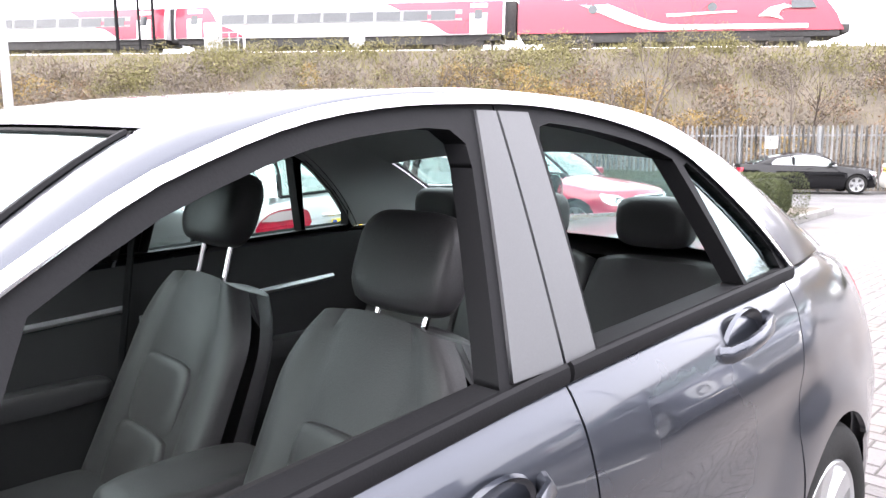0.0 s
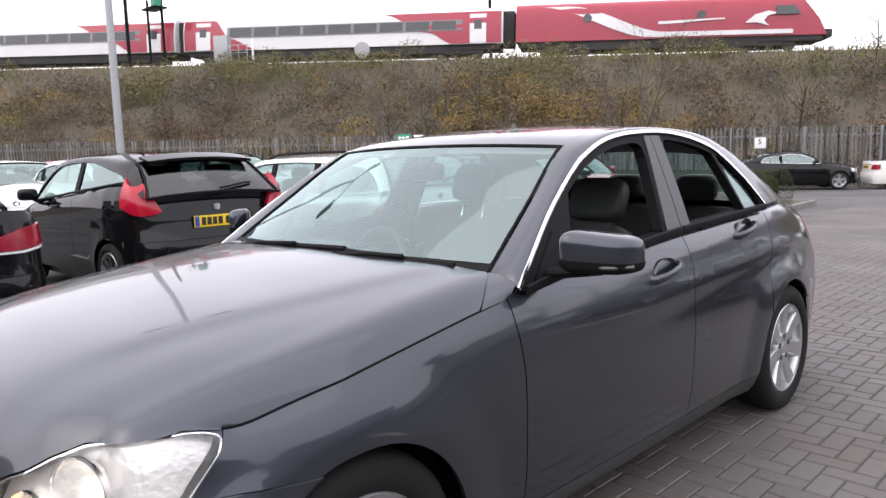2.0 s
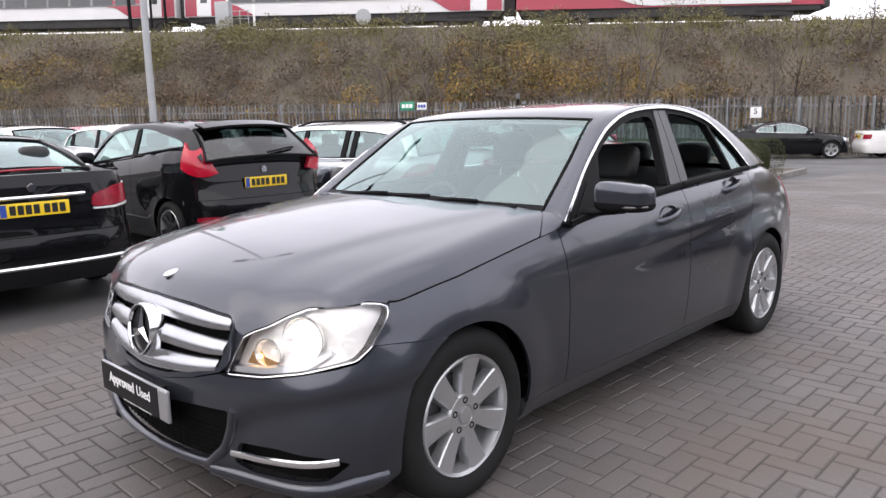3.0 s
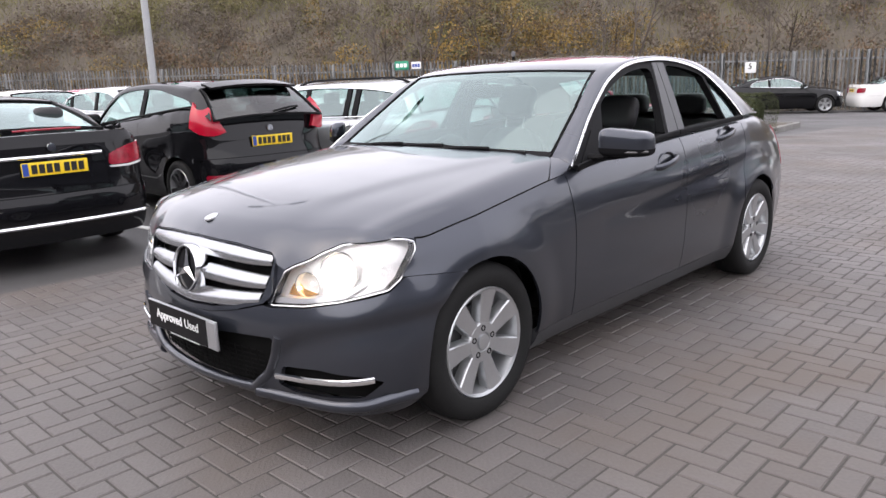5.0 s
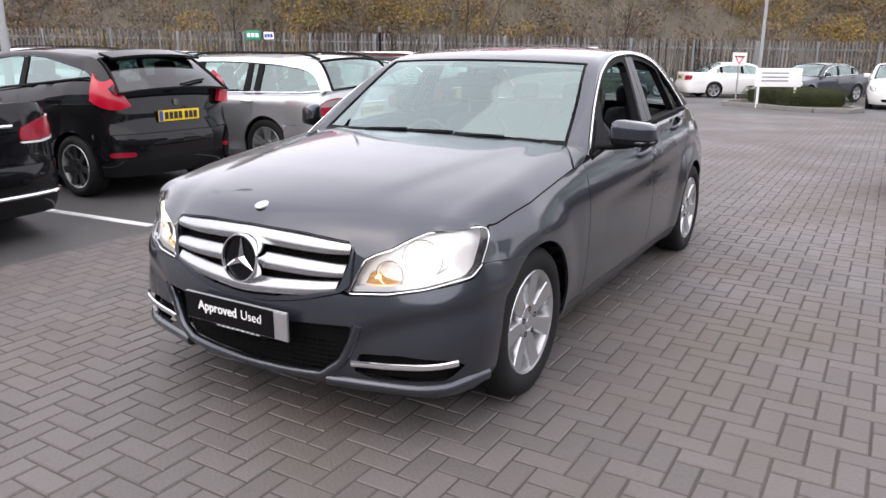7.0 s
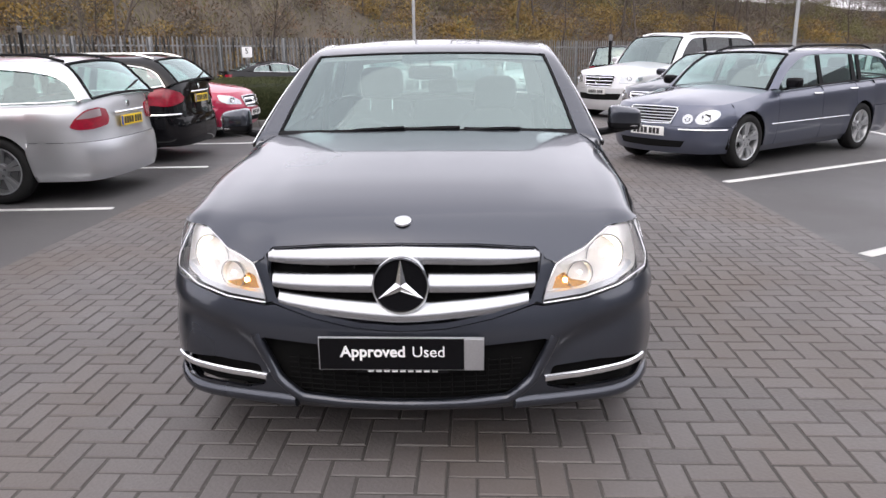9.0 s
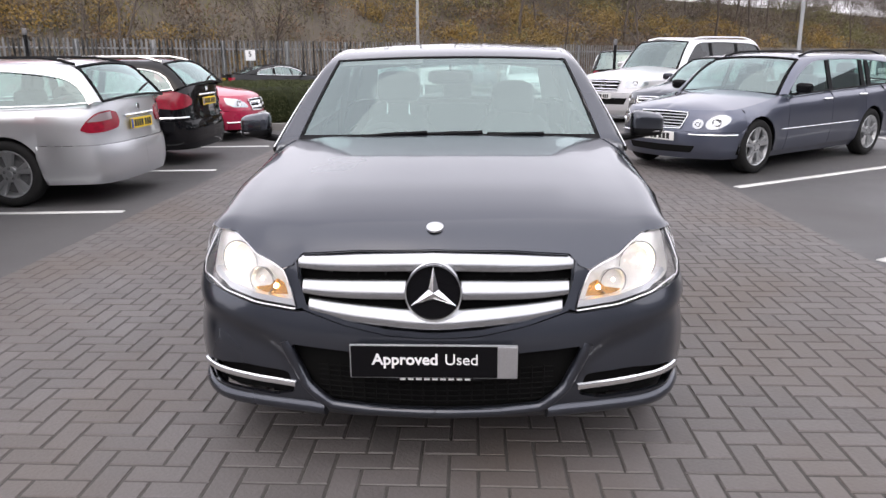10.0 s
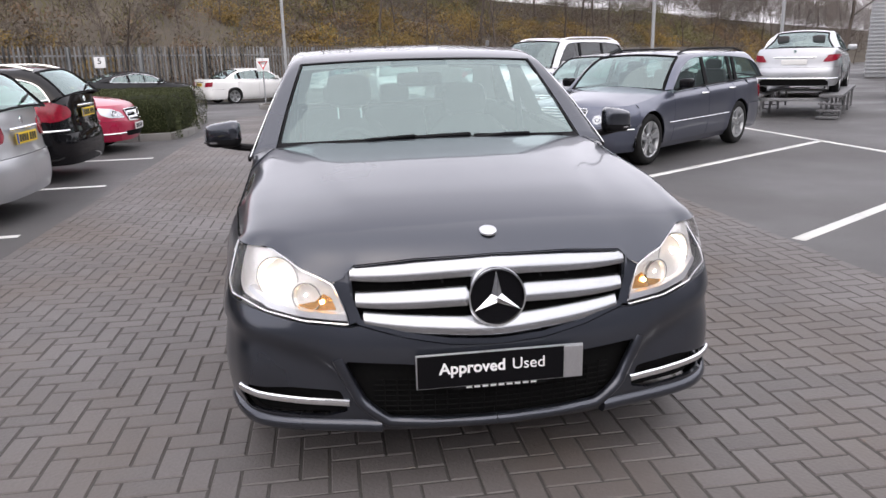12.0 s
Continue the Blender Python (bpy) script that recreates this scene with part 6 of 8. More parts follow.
def bumper_strip(car, body, shell, mk, s):
    pts = [body.at(body.a_xz(max(0.001, x), 0.385, True), 0.385, 0.03) for x in np.linspace(0.0, 0.84, 12)]
    part("bright_strip", mk(tube_bm(pts, 0.016, 6)), CHROME, car)


def rear_wiper(car, body, shell, mk, s):
    if s > 0:
        part("rear_wiper", tube_bm([shell(0.985, 0.5) + Vector((0, 0.03, 0)), shell(0.965, 0.30) + Vector((0, 0.03, 0)), shell(0.96, 0.22) + Vector((0, 0.02, 0))], 0.012, 6), TRIM, car)


def roof_spoiler(car, body, shell, mk, s):
    if s > 0:
        return
    part("roof_spoiler", skin_bm(grid_bm(lambda a, u: shell(0.80 + 0.02 * a, 0.05 + 0.9 * u) + Vector((0, 0.02 + 0.15 * a, 0.012 - 0.03 * a)), 4, 14), 0.025, 1), BLACK_PAINT, car)


def fog_strip(car, body, shell, mk, s):
    pts = [body.at(body.a_xz(x, 0.33), 0.33, 0.01) for x in np.linspace(0.5, 0.82, 8)]
    part("bright_strip", mk(tube_bm(pts, 0.014, 6)), CHROME, car)


def side_strip(car, body, shell, mk, s):
    pts = [body.at(body.a_y(y), 0.52, 0.006) for y in np.linspace(-1.1, 0.85, 12)]
    part("bright_strip", mk(tube_bm(pts, 0.008, 6)), CHROME, car)
    pts = [body.at(body.a_xz(x, 0.50), 0.50, 0.008) for x in np.linspace(0.42, 0.86, 8)]
    part("bright_strip", mk(tube_bm(pts, 0.010, 6)), CHROME, car)


SEDAN_HEAD = [(0.44, 0.60), (0.48, 0.68), (0.62, 0.75), (0.79, 0.78), (0.80, 0.68), (0.70, 0.60)]


def two_tone_lamp(car, body, shell, mk, s):
    pts = body.yz([(2.22, 0.852), (2.28, 0.906), (2.33, 0.932)]) + body.xz([(0.56, 0.945), (0.56, 0.870)], True) + body.yz([(2.33, 0.855)])
    part("reversing_lens", mk(panel(body, pts, 0.06, (), 0.01, 0.019)), SMOKED_LAMP, car, "pale smoked upper lamp")


def corner_strip(car, body, shell, mk, s):
    pts = [body.at(a, 0.665, 0.016) for a in np.linspace(body.a_y(1.95), body.a_xz(0.66, 0.665, True), 10)]
    part("bright_strip", mk(tube_bm(pts, 0.014, 6)), CHROME, car)
    part("exhaust_tip", mk(box_bm((0.20, 0.08, 0.05), (0.56, body.at(body.length, 0.3).y - 0.14, 0.30), 0.02)), CHROME, car)


def low_valance(car, body, shell, mk, s):
    pts = body.xz([(0.0, 0.37), (0.62, 0.37), (0.70, 0.31), (0.70, 0.23), (0.0, 0.23)], True)
    part("valance", mk(panel(body, pts, 0.08, (), 0.01, 0.016)), UNDER, car)


def corner_lamp(car, body, shell, mk, s):
    """A tall red lamp round the rear corner, narrowing to a tip beside the rear screen."""
    a0, a2 = body.a_y(1.68), body.a_xz(0.54, 0.91, True)
    row = lambda z, b0, b2: [body.at(b0, z + 0.06, 0.012), body.at((b0 + b2) / 2, z - 0.02, 0.012), body.at(b2, z, 0.012)]
    lo, hi = row(0.91, a0, a2), row(1.10, a0, a0 + 0.5 * (a2 - a0))
    for c in (lo, hi):
        c[1] = c[1] * 2 - (c[0] + c[2]) / 2
    hi = [c + Vector((-0.015, -0.02, 0.05)) for c in hi]

    def lens(u, t):
        bez = [c[0] * (1 - u) ** 2 + c[1] * 2 * u * (1 - u) + c[2] * u * u for c in (lo, hi)]
        return bez[0].lerp(bez[1], t) + Vector((0.6, 0.7, 0.3)) * (0.008 + 0.030 * math.sin(math.pi * t))
    lamp = part("tail_lamp", mk(skin_bm(grid_bm(lens, 12, 12), 0.05, -1)), RED_BRIGHT, car, "tall red wraparound rear lamp")
    part("reversing_lens", mk(skin_bm(grid_bm(lambda u, t: lens(0.62 + 0.28 * u, 0.10 + 0.16 * t) + Vector((0.003, 0.006, 0.002)), 4, 4), 0.006, -1)), SMOKED_LAMP, lamp, "pale reversing lamp")


def high_lamp(car, body, shell, mk, s):
    if s > 0:
        part("brake_lamp", tube_bm([shell(1.0, u) + Vector((0, 0.56, 0.012)) for u in np.linspace(0.32, 0.68, 9)], 0.010, 6), RED_LENS, car, "slim red brake lamp")


def twin_oval(car, body, shell, mk, s):
    pts = [(0.505 + 0.062 * math.cos(a), 0.630 + 0.060 * math.sin(a)) for a in np.linspace(0, 2 * math.pi, 17)[:-1]]
    lm = part("headlamp", mk(panel(body, body.xz(pts), 0.04, (), 0.03, 0.012)), LAMP_CHROME, car, "small round inner headlamp")
    c = body.at(body.a_xz(0.505, 0.63), 0.63, 0.010)
    rg = revolve_bm([(-0.010, 0.034), (-0.012, 0.026), (0.002, 0.018), (0.004, 0)], 16, "y")
    bmesh.ops.transform(rg, matrix=Matrix.Translation(c) @ Matrix.Rotation(radians(12), 4, "Z"), verts=rg.verts)
    part("lamp_ring", mk(rg), CHROME, lm)


# left row, tails to the lane
build_car("saloon_car", "black two-door coupe with bright bumper strip, tail towards the lane", saloon_spec(paint=BLACK_PAINT, two_door=True, tail=2.35, nose=-2.35, height=1.43, rear_header=0.75, rear_base=1.60, zb=1.11, dlo_end=1.30, strip_w=0.40,
          tails=[([(0.45, 0.815), (0.47, 0.915), (0.66, 0.975), (0.80, 1.0), (0.86, 0.90), (0.82, 0.845), (0.64, 0.812)], RED_LENS), ([(0.46, 0.792), (0.455, 0.808), (0.64, 0.806), (0.82, 0.838), (0.825, 0.822), (0.64, 0.788)], CLEAR_LAMP)], rear_plate=0.84, badge_up=0.165, extra=(exhaust, bumper_strip, high_lamp), pillars=(0.45,)), parked(-5.57, -1.56, -90))
build_car("hatchback_car", "black small hatchback with tall red lamps, tail towards the lane", dict(nose=-1.97, tail=1.98, half=0.86, height=1.48, fa=-1.17, ra=1.34, wr=0.31, cowl=-1.02, header=-0.30, rear_header=1.52, rear_base=1.93, zb=1.05, dlo_end=1.60, dlo_slope=0.40, dlo_mid=1.262,
          zn=0.78, zc=1.02, belt_f=0.95, belt_r=1.19, paint=BLACK_PAINT, hatch=True, estate=True, two_door=True, bright=False, wheel_paint=DARK_ALLOY, lip=1, spokes=7, glass=DARK_GLASS, side_glass=GLASS, slope=0.035, tails=[([(0.56, 0.42), (0.56, 0.47), (0.76, 0.47), (0.76, 0.42)], RED_LENS)],
          rear_plate=0.80, plate_strip=False, badge_up=0.13, extra=(rear_wiper, roof_spoiler, corner_lamp), pillars=(0.45,), rear_bump_top=0.64), parked(-6.05, 0.92, -90, 0.97))
build_car("estate_car", "silver estate car with roof rails, tail towards the lane", estate_spec(extra=(rear_wiper, two_tone_lamp), twin=True, wr=0.34, ra=1.38, rear_header=2.07, rear_base=2.36, dlo_end=2.28, dlo_slope=0.50, zb=1.06, rear_plate=0.79, tails=[], strip_w=0.34,
          wrap=([(2.15, 0.775), (2.21, 0.860), (2.28, 0.920), (2.33, 0.945)], [(0.58, 0.960), (0.46, 0.935), (0.435, 0.84), (0.48, 0.775)], [(2.34, 0.745), (2.22, 0.745)])), parked(-5.55, 3.05, -90))
build_car("estate_car", "black estate car with bright window trim, tail towards the lane", estate_spec(paint=BLACK_PAINT, rails=CHROME, extra=(rear_wiper, corner_strip), dlo_end=2.22, dlo_slope=0.46, rear_header=2.02, zb=1.10, rear_plate=0.86, tails=[], strip_w=0.34,
          wrap=([(1.99, 0.80), (1.98, 0.94), (2.06, 1.01), (2.20, 1.03)], [(0.76, 1.01), (0.60, 0.96), (0.53, 0.89), (0.58, 0.83), (0.74, 0.79)], [(2.20, 0.775)])), parked(-5.75, 5.65, -90))
build_car("saloon_car", "bright red saloon with silver grille, nose towards the lane", saloon_spec(paint=RED_PAINT, extra=(fog_strip,), bars=2, bar_fill=0.3), parked(-5.75, 8.45, 90))
# beside the angled bays
ES = estate_spec(paint=BLUE_PAINT, extra=(side_strip, twin_oval), twin=True, wr=0.335, bars=5, bar_fill=0.18, bar_paint=SATIN, emblem=False, head=[(0.70 + 0.112 * math.cos(a), 0.655 + 0.085 * math.sin(a) + 0.03 * math.cos(a)) for a in np.linspace(0, 2 * math.pi, 17)[:-1]], lamp_rings=((0.0, 0.055),), bright=False, rails=TRIM, handle_paint=CHROME, mirror_paint=GLOSS_BLACK)
build_car("estate_car", "blue-grey estate car with twin round headlamps on tarmac", ES, parked(4.08, 5.80, -52))
build_car("saloon_car", "dark grey saloon parked between an estate and a white four-by-four", saloon_spec(paint=GREY_PAINT), parked(4.75, 9.35, -52, 0.93))
build_car("four_by_four", "white large four-by-four with roof rails and silver grille", dict(nose=-2.50, tail=2.55, half=0.96, height=1.82, fa=-1.62, ra=1.45, wr=0.39, sill=0.36, arch_gap=0.06, cowl=-1.18, header=-0.50, rear_header=2.05, rear_base=2.42, zb=1.18, zn=1.00, zc=1.20, belt_f=1.14, belt_r=1.20, dlo_end=2.2,
          paint=PEARL_PAINT, estate=True, rails=CHROME, side_glass=DARK_GLASS, head=[(0.52, 0.78), (0.54, 0.92), (0.72, 1.0), (0.88, 1.0), (0.90, 0.84), (0.78, 0.78)], grille=(0.42, 0.70, 0.94), bar_fill=0.2, bars=3, intake=(0.60, 0.42, 0.56), front_plate=0.60, bump_top=0.66,
          tails=[([(0.6, 0.9), (0.62, 1.15), (0.9, 1.15), (0.9, 0.92)], RED_LENS)], pillars=(0.12, 1.1), spokes=6), parked(4.75, 13.10, -52, 0.97))
build_car("saloon_car", "white saloon facing along the lane in the distance", saloon_spec(paint=WHITE_PAINT), parked(2.1, 24.6, 2, 1.0))
build_car("four_by_four", "black four-by-four with red rear lamps by the far bays", dict(nose=-2.2, tail=2.2, half=0.92, height=1.75, fa=-1.4, ra=1.35, wr=0.37, sill=0.34, cowl=-1.05, header=-0.40, rear_header=1.80, rear_base=2.10, zb=1.10, zn=0.95, zc=1.12, belt_f=1.06, belt_r=1.12, dlo_end=1.9,
          paint=BLACK_PAINT, estate=True, tails=[([(0.6, 0.85), (0.62, 1.08), (0.88, 1.08), (0.88, 0.9)], RED_LENS)], rear_plate=0.8, pillars=(0.12, 1.0)), parked(5.6, 23.0, 160, 1.0))
build_car("saloon_car", "dark saloon parked beyond the lane", saloon_spec(paint=GREY_PAINT), parked(-0.6, 27.5, -30, 1.0))
# by the fence
build_car("coupe_car", "black two-door coupe with bright window trim beside the fence", saloon_spec(paint=BLACK_PAINT, two_door=True, height=1.40, rear_header=0.70, rear_base=1.70, dlo_end=1.15, dlo_slope=0.6, pillars=(0.45,), spokes=5, twin=True), parked(-7.9, 26.25, 123.5, 1.0))
build_car("saloon_car", "white saloon parked beside the steel fence", saloon_spec(paint=WHITE_PAINT, tail=2.43, nose=-2.43, spokes=5, twin=True), parked(-3.75, 29.3, 123.5, 1.0))
# rows beyond the left bays
for x, y, turn, col, lab, sp in ((-14.5, 2.0, 95, WHITE_PAINT, "white saloon in the far parking row", saloon_spec), (-15.6, 4.0, 100, RED_PAINT, "red saloon in the far parking row", saloon_spec),
                                 (-12.4, 3.2, 100, SILVER_PAINT, "silver saloon in the far parking row", saloon_spec), (-15.5, 7.5, 95, SILVER_PAINT, "silver estate car in the far parking row", estate_spec),
                                 (-19.5, 2.6, 95, BLACK_PAINT, "black estate car in the far parking row", estate_spec), (-16.0, 11.0, 100, SILVER_PAINT, "silver saloon in the far parking row", saloon_spec),
                                 (-19.0, -0.5, 95, WHITE_PAINT, "white saloon in the far parking row", saloon_spec), (-22.5, 1.0, 95, BLUE_PAINT, "blue-grey saloon in the far parking row", saloon_spec)):
    build_car("saloon_car" if sp is saloon_spec else "estate_car", lab, sp(paint=col), parked(x, y, turn, 1.0))
# car on its display ramp
build_car("saloon_car", "silver saloon raised on a steel display ramp", saloon_spec(paint=SILVER_PAINT, yellow=False, plate_bars=0, tails=[([(0.56, 0.74), (0.66, 0.89), (0.86, 0.90), (0.84, 0.80), (0.72, 0.74)], RED_LENS)], roof_w=0.63, rear_plate=0.74, badge_up=0.23, extra=(exhaust, bumper_strip, low_valance)), parked(10.0, 11.0, 140, 0.90, 0.41))
# more cars beyond the ramp
build_car("saloon_car", "white saloon beyond the angled bays", saloon_spec(paint=WHITE_PAINT), parked(9.6, 15.2, -40, 1.0))
build_car("estate_car", "dark grey estate car with red lamps beyond the ramp", estate_spec(paint=GREY_PAINT), parked(16.5, 14.6, 150, 1.0))
build_car("saloon_car", "silver saloon beyond the ramp", saloon_spec(paint=SILVER_PAINT), parked(15.0, 18.5, -40, 1.0))

# ---- lamp columns, signs, hedges ----


def lamp_column(x, y, height, heads, r=0.065):
    c = thing("lamp_column", "tall grey galvanised steel lamp column", "lamp post", "lamp columns", Matrix.Translation((x, y, fall(y))))
    part("pole", tube_bm([(0, 0, 0), (0, 0, 1.3), (0, 0, height)], r * 1.15, 12, 1.0, r * 0.7), POLE, c)
    part("base_door", box_bm((0.09, 0.01, 0.45), (0, -r * 1.15, 0.75), 0.003), POLE, c)
    if heads:
        part("cross_arm", tube_bm([(-0.62, 0, height), (0.62, 0, height)], 0.035, 8), POLE, c)
        for s in (-1, 1):
            part("lamp_head", box_bm((0.52, 0.40, 0.11), (s * 0.82, 0, height - 0.02), 0.03), TRIM, c, "flat dark floodlight head")
    return c


col = lamp_column(-9.58, 2.28, 7.2, True)
col.rotation_euler.z = radians(35)
lamp_column(-1.88, 22.4, 8.0, False, 0.06)
lamp_column(9.03, 16.9, 8.0, False, 0.055)
lamp_column(14.4, 18.9, 8.0, False, 0.06)


def post_lamp(x, y, h):
    c = thing("camera_post", "slim dark post with a small dark head", "post", "", Matrix.Translation((x, y, fall(y))))
    part("pole", tube_bm([(0, 0, 0), (0, 0, h - 0.15)], 0.04, 8), TRIM, c)
    part("head", pad((0.09, 0.09, 0.16), (0, 0, h - 0.08), 0.6), DARK_STEEL, c)


post_lamp(-10.59, 13.35, 2.15)
post_lamp(3.75, 15.4, 1.85)


def bay_sign(x, y, z):
    c = thing("bay_sign", "small white square sign with a black digit on a post", "sign", "", Matrix.Translation((x, y, fall(y))) @ Matrix.Rotation(FENCE_TURN, 4, "Z"))
    part("post", tube_bm([(0, 0.03, 0), (0, 0.03, z - fall(y) + 0.1)], 0.03, 8), STEEL, c)
    zz = z - fall(y)
    b = part("board", box_bm((0.42, 0.012, 0.42), (0, 0, zz), 0.004), WHITE_INK, c)
    tb = text_bm("5", 0.30, 0.004)
    bmesh.ops.transform(tb, matrix=Matrix.Translation((-0.09, -0.008, zz - 0.11)) @ Matrix.Rotation(radians(90), 4, "X"), verts=tb.verts)
    part("digit", tb, BLACK_INK, b)


bay_sign(-9.25, 27.0, 1.40)


def fence_board(along, z, w, h, mat, lab):
    p = fence_xy(along, -0.06)
    c = thing("fence_sign", lab, "sign", "", Matrix.Translation((p.x, p.y, z)) @ Matrix.Rotation(FENCE_TURN, 4, "Z"))
    part("board", box_bm((w, 0.01, h), (0, 0, 0), 0.003), mat, c)
    for i in range(3):
        part("bar", box_bm((w * 0.22, 0.004, h * 0.45), (-w * 0.3 + i * w * 0.28, -0.006, 0)), WHITE_INK if mat is GREEN_SIGN else BLUE_INK, c)


fence_board(-17.6, 2.02, 0.62, 0.36, GREEN_SIGN, "green and white notice fixed to the steel fence")
fence_board(-16.95, 2.0, 0.42, 0.30, WHITE_INK, "small white notice fixed to the steel fence")


def give_way(x, y):
    c = thing("give_way_sign", "white square board with a red-edged triangle on a post", "sign", "", Matrix.Translation((x, y, fall(y))) @ Matrix.Rotation(radians(12), 4, "Z"))
    part("post", tube_bm([(0, 0.02, 0), (0, 0.02, 1.7)], 0.028, 8), POLE, c)
    b = part("board", box_bm((0.46, 0.012, 0.46), (0, 0, 1.48), 0.004), WHITE_INK, c)
    for r, mat, dy in ((0.20, RED_INK, 0.008), (0.125, WHITE_INK, 0.012)):
        bm = bmesh.new()
        fr = [bm.verts.new((r * math.cos(radians(a)), -dy, 1.50 + r * math.sin(radians(a)))) for a in (30, 150, 270)]
        bk = [bm.verts.new((v.co.x, -0.004, v.co.z)) for v in fr]
        bm.faces.new(fr)
        for i in range(3):
            bm.faces.new((fr[i], fr[(i + 1) % 3], bk[(i + 1) % 3], bk[i]))
        part("triangle", bm, mat, b)


give_way(-2.78, 23.9)


def notice_board(x, y):
    c = thing("notice_board", "low white notice board on two posts above the hedge", "sign", "", Matrix.Translation((x, y, fall(y))) @ Matrix.Rotation(radians(28), 4, "Z"))
    for s in (-0.55, 0.55):
        part("post", box_bm((0.06, 0.06, 1.15), (s, 0.04, 0.58), 0.006), WHITE_INK, c)
    b = part("board", box_bm((1.38, 0.02, 0.55), (0, 0, 0.92), 0.006), WHITE_INK, c)
    for z in (1.05, 0.93, 0.82):
        part("bar", box_bm((0.8, 0.004, 0.04), (-0.1, -0.012, z)), STEEL, b)


notice_board(-1.05, 20.6)


def quads(name, mat, centres, ups, rights, kind="stuff", parent=None):
    """Many small four-cornered leaves in one mesh."""
    n = len(centres)
    v = np.empty((n, 4, 3))
    v[:, 0], v[:, 1], v[:, 2], v[:, 3] = centres - rights * 0.6, centres - ups + rights * 0.15, centres + rights * 0.6, centres + ups - rights * 0.1
    me = bpy.data.meshes.new(name)
    me.vertices.add(n * 4)
    me.vertices.foreach_set("co", v.reshape(-1))
    me.loops.add(n * 4)
    me.loops.foreach_set("vertex_index", np.arange(n * 4))
    me.polygons.add(n)
    me.polygons.foreach_set("loop_start", np.arange(0, n * 4, 4))
    me.update()
    me.validate()
    me.materials.append(mat)
    ob = new(name, me)
    if parent:
        ob.parent = parent
    ob["kind"] = kind
    return ob


def random_dirs(n, flat=0.0):
    d = np.random.normal(size=(n, 3))
    d[:, 2] *= 1 - flat
    return d / np.linalg.norm(d, axis=1)[:, None]


def kerb_island(name, pts, label):
    """A raised bed with a concrete kerb round it."""
    isl = thing(name, label, "kerb", kind="structure")
    bm = bmesh.new()
    ring = [bm.verts.new((x, y, fall(y) + 0.09)) for x, y in pts]
    bm.faces.new(ring)
    part("soil_bed", bm, SOIL, isl)
    k = len(pts)
    for i in range(k):
        a, b = Vector(pts[i]), Vector(pts[(i + 1) % k])
        L = (b - a).length
        n = max(1, round(L / 0.9))
        ang = math.atan2((b - a).y, (b - a).x)
        for j in range(n):
            c = a.lerp(b, (j + 0.5) / n)
            part("kerb_stone", rotated_box((L / n - 0.008, 0.13, 0.22), (c.x, c.y, fall(c.y) + 0.015), ang), CONCRETE, isl)
    return isl


def rotated_box(size, at, ang, bevel=0.018):
    bm = box_bm(size, (0, 0, 0), bevel)
    bmesh.ops.transform(bm, matrix=Matrix.Translation(at) @ Matrix.Rotation(ang, 4, "Z"), verts=bm.verts)
    return bm


def hedge(pts_box, label, m):
    """A clipped hedge: a dark core wrapped in small leaves."""
    L, D, Hh = pts_box
    h = thing("hedge", label, "hedge", m=m)
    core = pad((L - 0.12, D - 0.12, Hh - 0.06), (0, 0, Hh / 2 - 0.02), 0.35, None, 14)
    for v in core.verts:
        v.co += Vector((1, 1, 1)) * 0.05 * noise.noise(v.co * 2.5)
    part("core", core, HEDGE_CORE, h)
    n = int((2 * (L + D) * Hh + L * D) * 1500)
    face = np.random.rand(n)
    area = np.array([L * Hh, L * Hh, D * Hh, D * Hh, L * D])
    pick = np.searchsorted(np.cumsum(area / area.sum()), face)
    u, w = np.random.rand(n) - 0.5, np.random.rand(n) - 0.5
    p = np.zeros((n, 3))
    for k in range(5):
        q = pick == k
        if k < 2:
            p[q] = np.stack([u[q] * L, np.full(q.sum(), (k - 0.5) * D), (w[q] + 0.5) * Hh], 1)
        elif k < 4:
            p[q] = np.stack([np.full(q.sum(), (k - 2.5) * L), u[q] * D, (w[q] + 0.5) * Hh], 1)
        else:
            p[q] = np.stack([u[q] * L, w[q] * D, np.full(q.sum(), Hh)], 1)
    wob = np.array([0.06 * noise.noise(Vector(c) * 2.2) for c in p])
    p += (p - np.array([0, 0, Hh / 2])) * wob[:, None]
    # rounded shoulders
    e = np.maximum(0, p[:, 2] - (Hh - 0.15)) / 0.15
    p[:, 0] *= 1 - 0.04 * e
    p[:, 1] *= 1 - 0.05 * e
    p += np.random.normal(size=(n, 3)) * 0.012
    p[:, 2] = np.maximum(p[:, 2], 0.04)
    d = random_dirs(n)
    r = np.cross(d, random_dirs(n))
    quads("leaf_layer", LEAF_HEDGE, p, d * 0.016, r * 0.016, parent=h)
    return h


kerb_island("kerb_island", [(-3.42, 9.95), (-3.28, 10.6), (-3.30, 12.2), (-3.85, 16.4), (-8.5, 16.4), (-8.5, 9.86), (-3.95, 9.80)], "raised bed with a worn concrete kerb")
hedge((4.8, 3.3, 0.84), "low clipped olive-green hedge on a kerbed bed", Matrix.Translation((-5.7, 11.6, fall(11.6) + 0.02)))
kerb_island("kerb_island", [(-2.72, 21.5), (-1.3, 20.2), (0.15, 19.0), (1.0, 19.2), (1.3, 20.4), (-0.6, 24.6), (-2.2, 25.2), (-2.9, 23.0)], "raised bed with a concrete kerb round a hedge")
hedge((1.9, 3.4, 0.55), "low clipped hedge on a kerbed island", Matrix.Translation((-0.75, 22.2, fall(22.2) + 0.03)) @ Matrix.Rotation(radians(32), 4, "Z"))

# ---- display ramp under the silver saloon ----


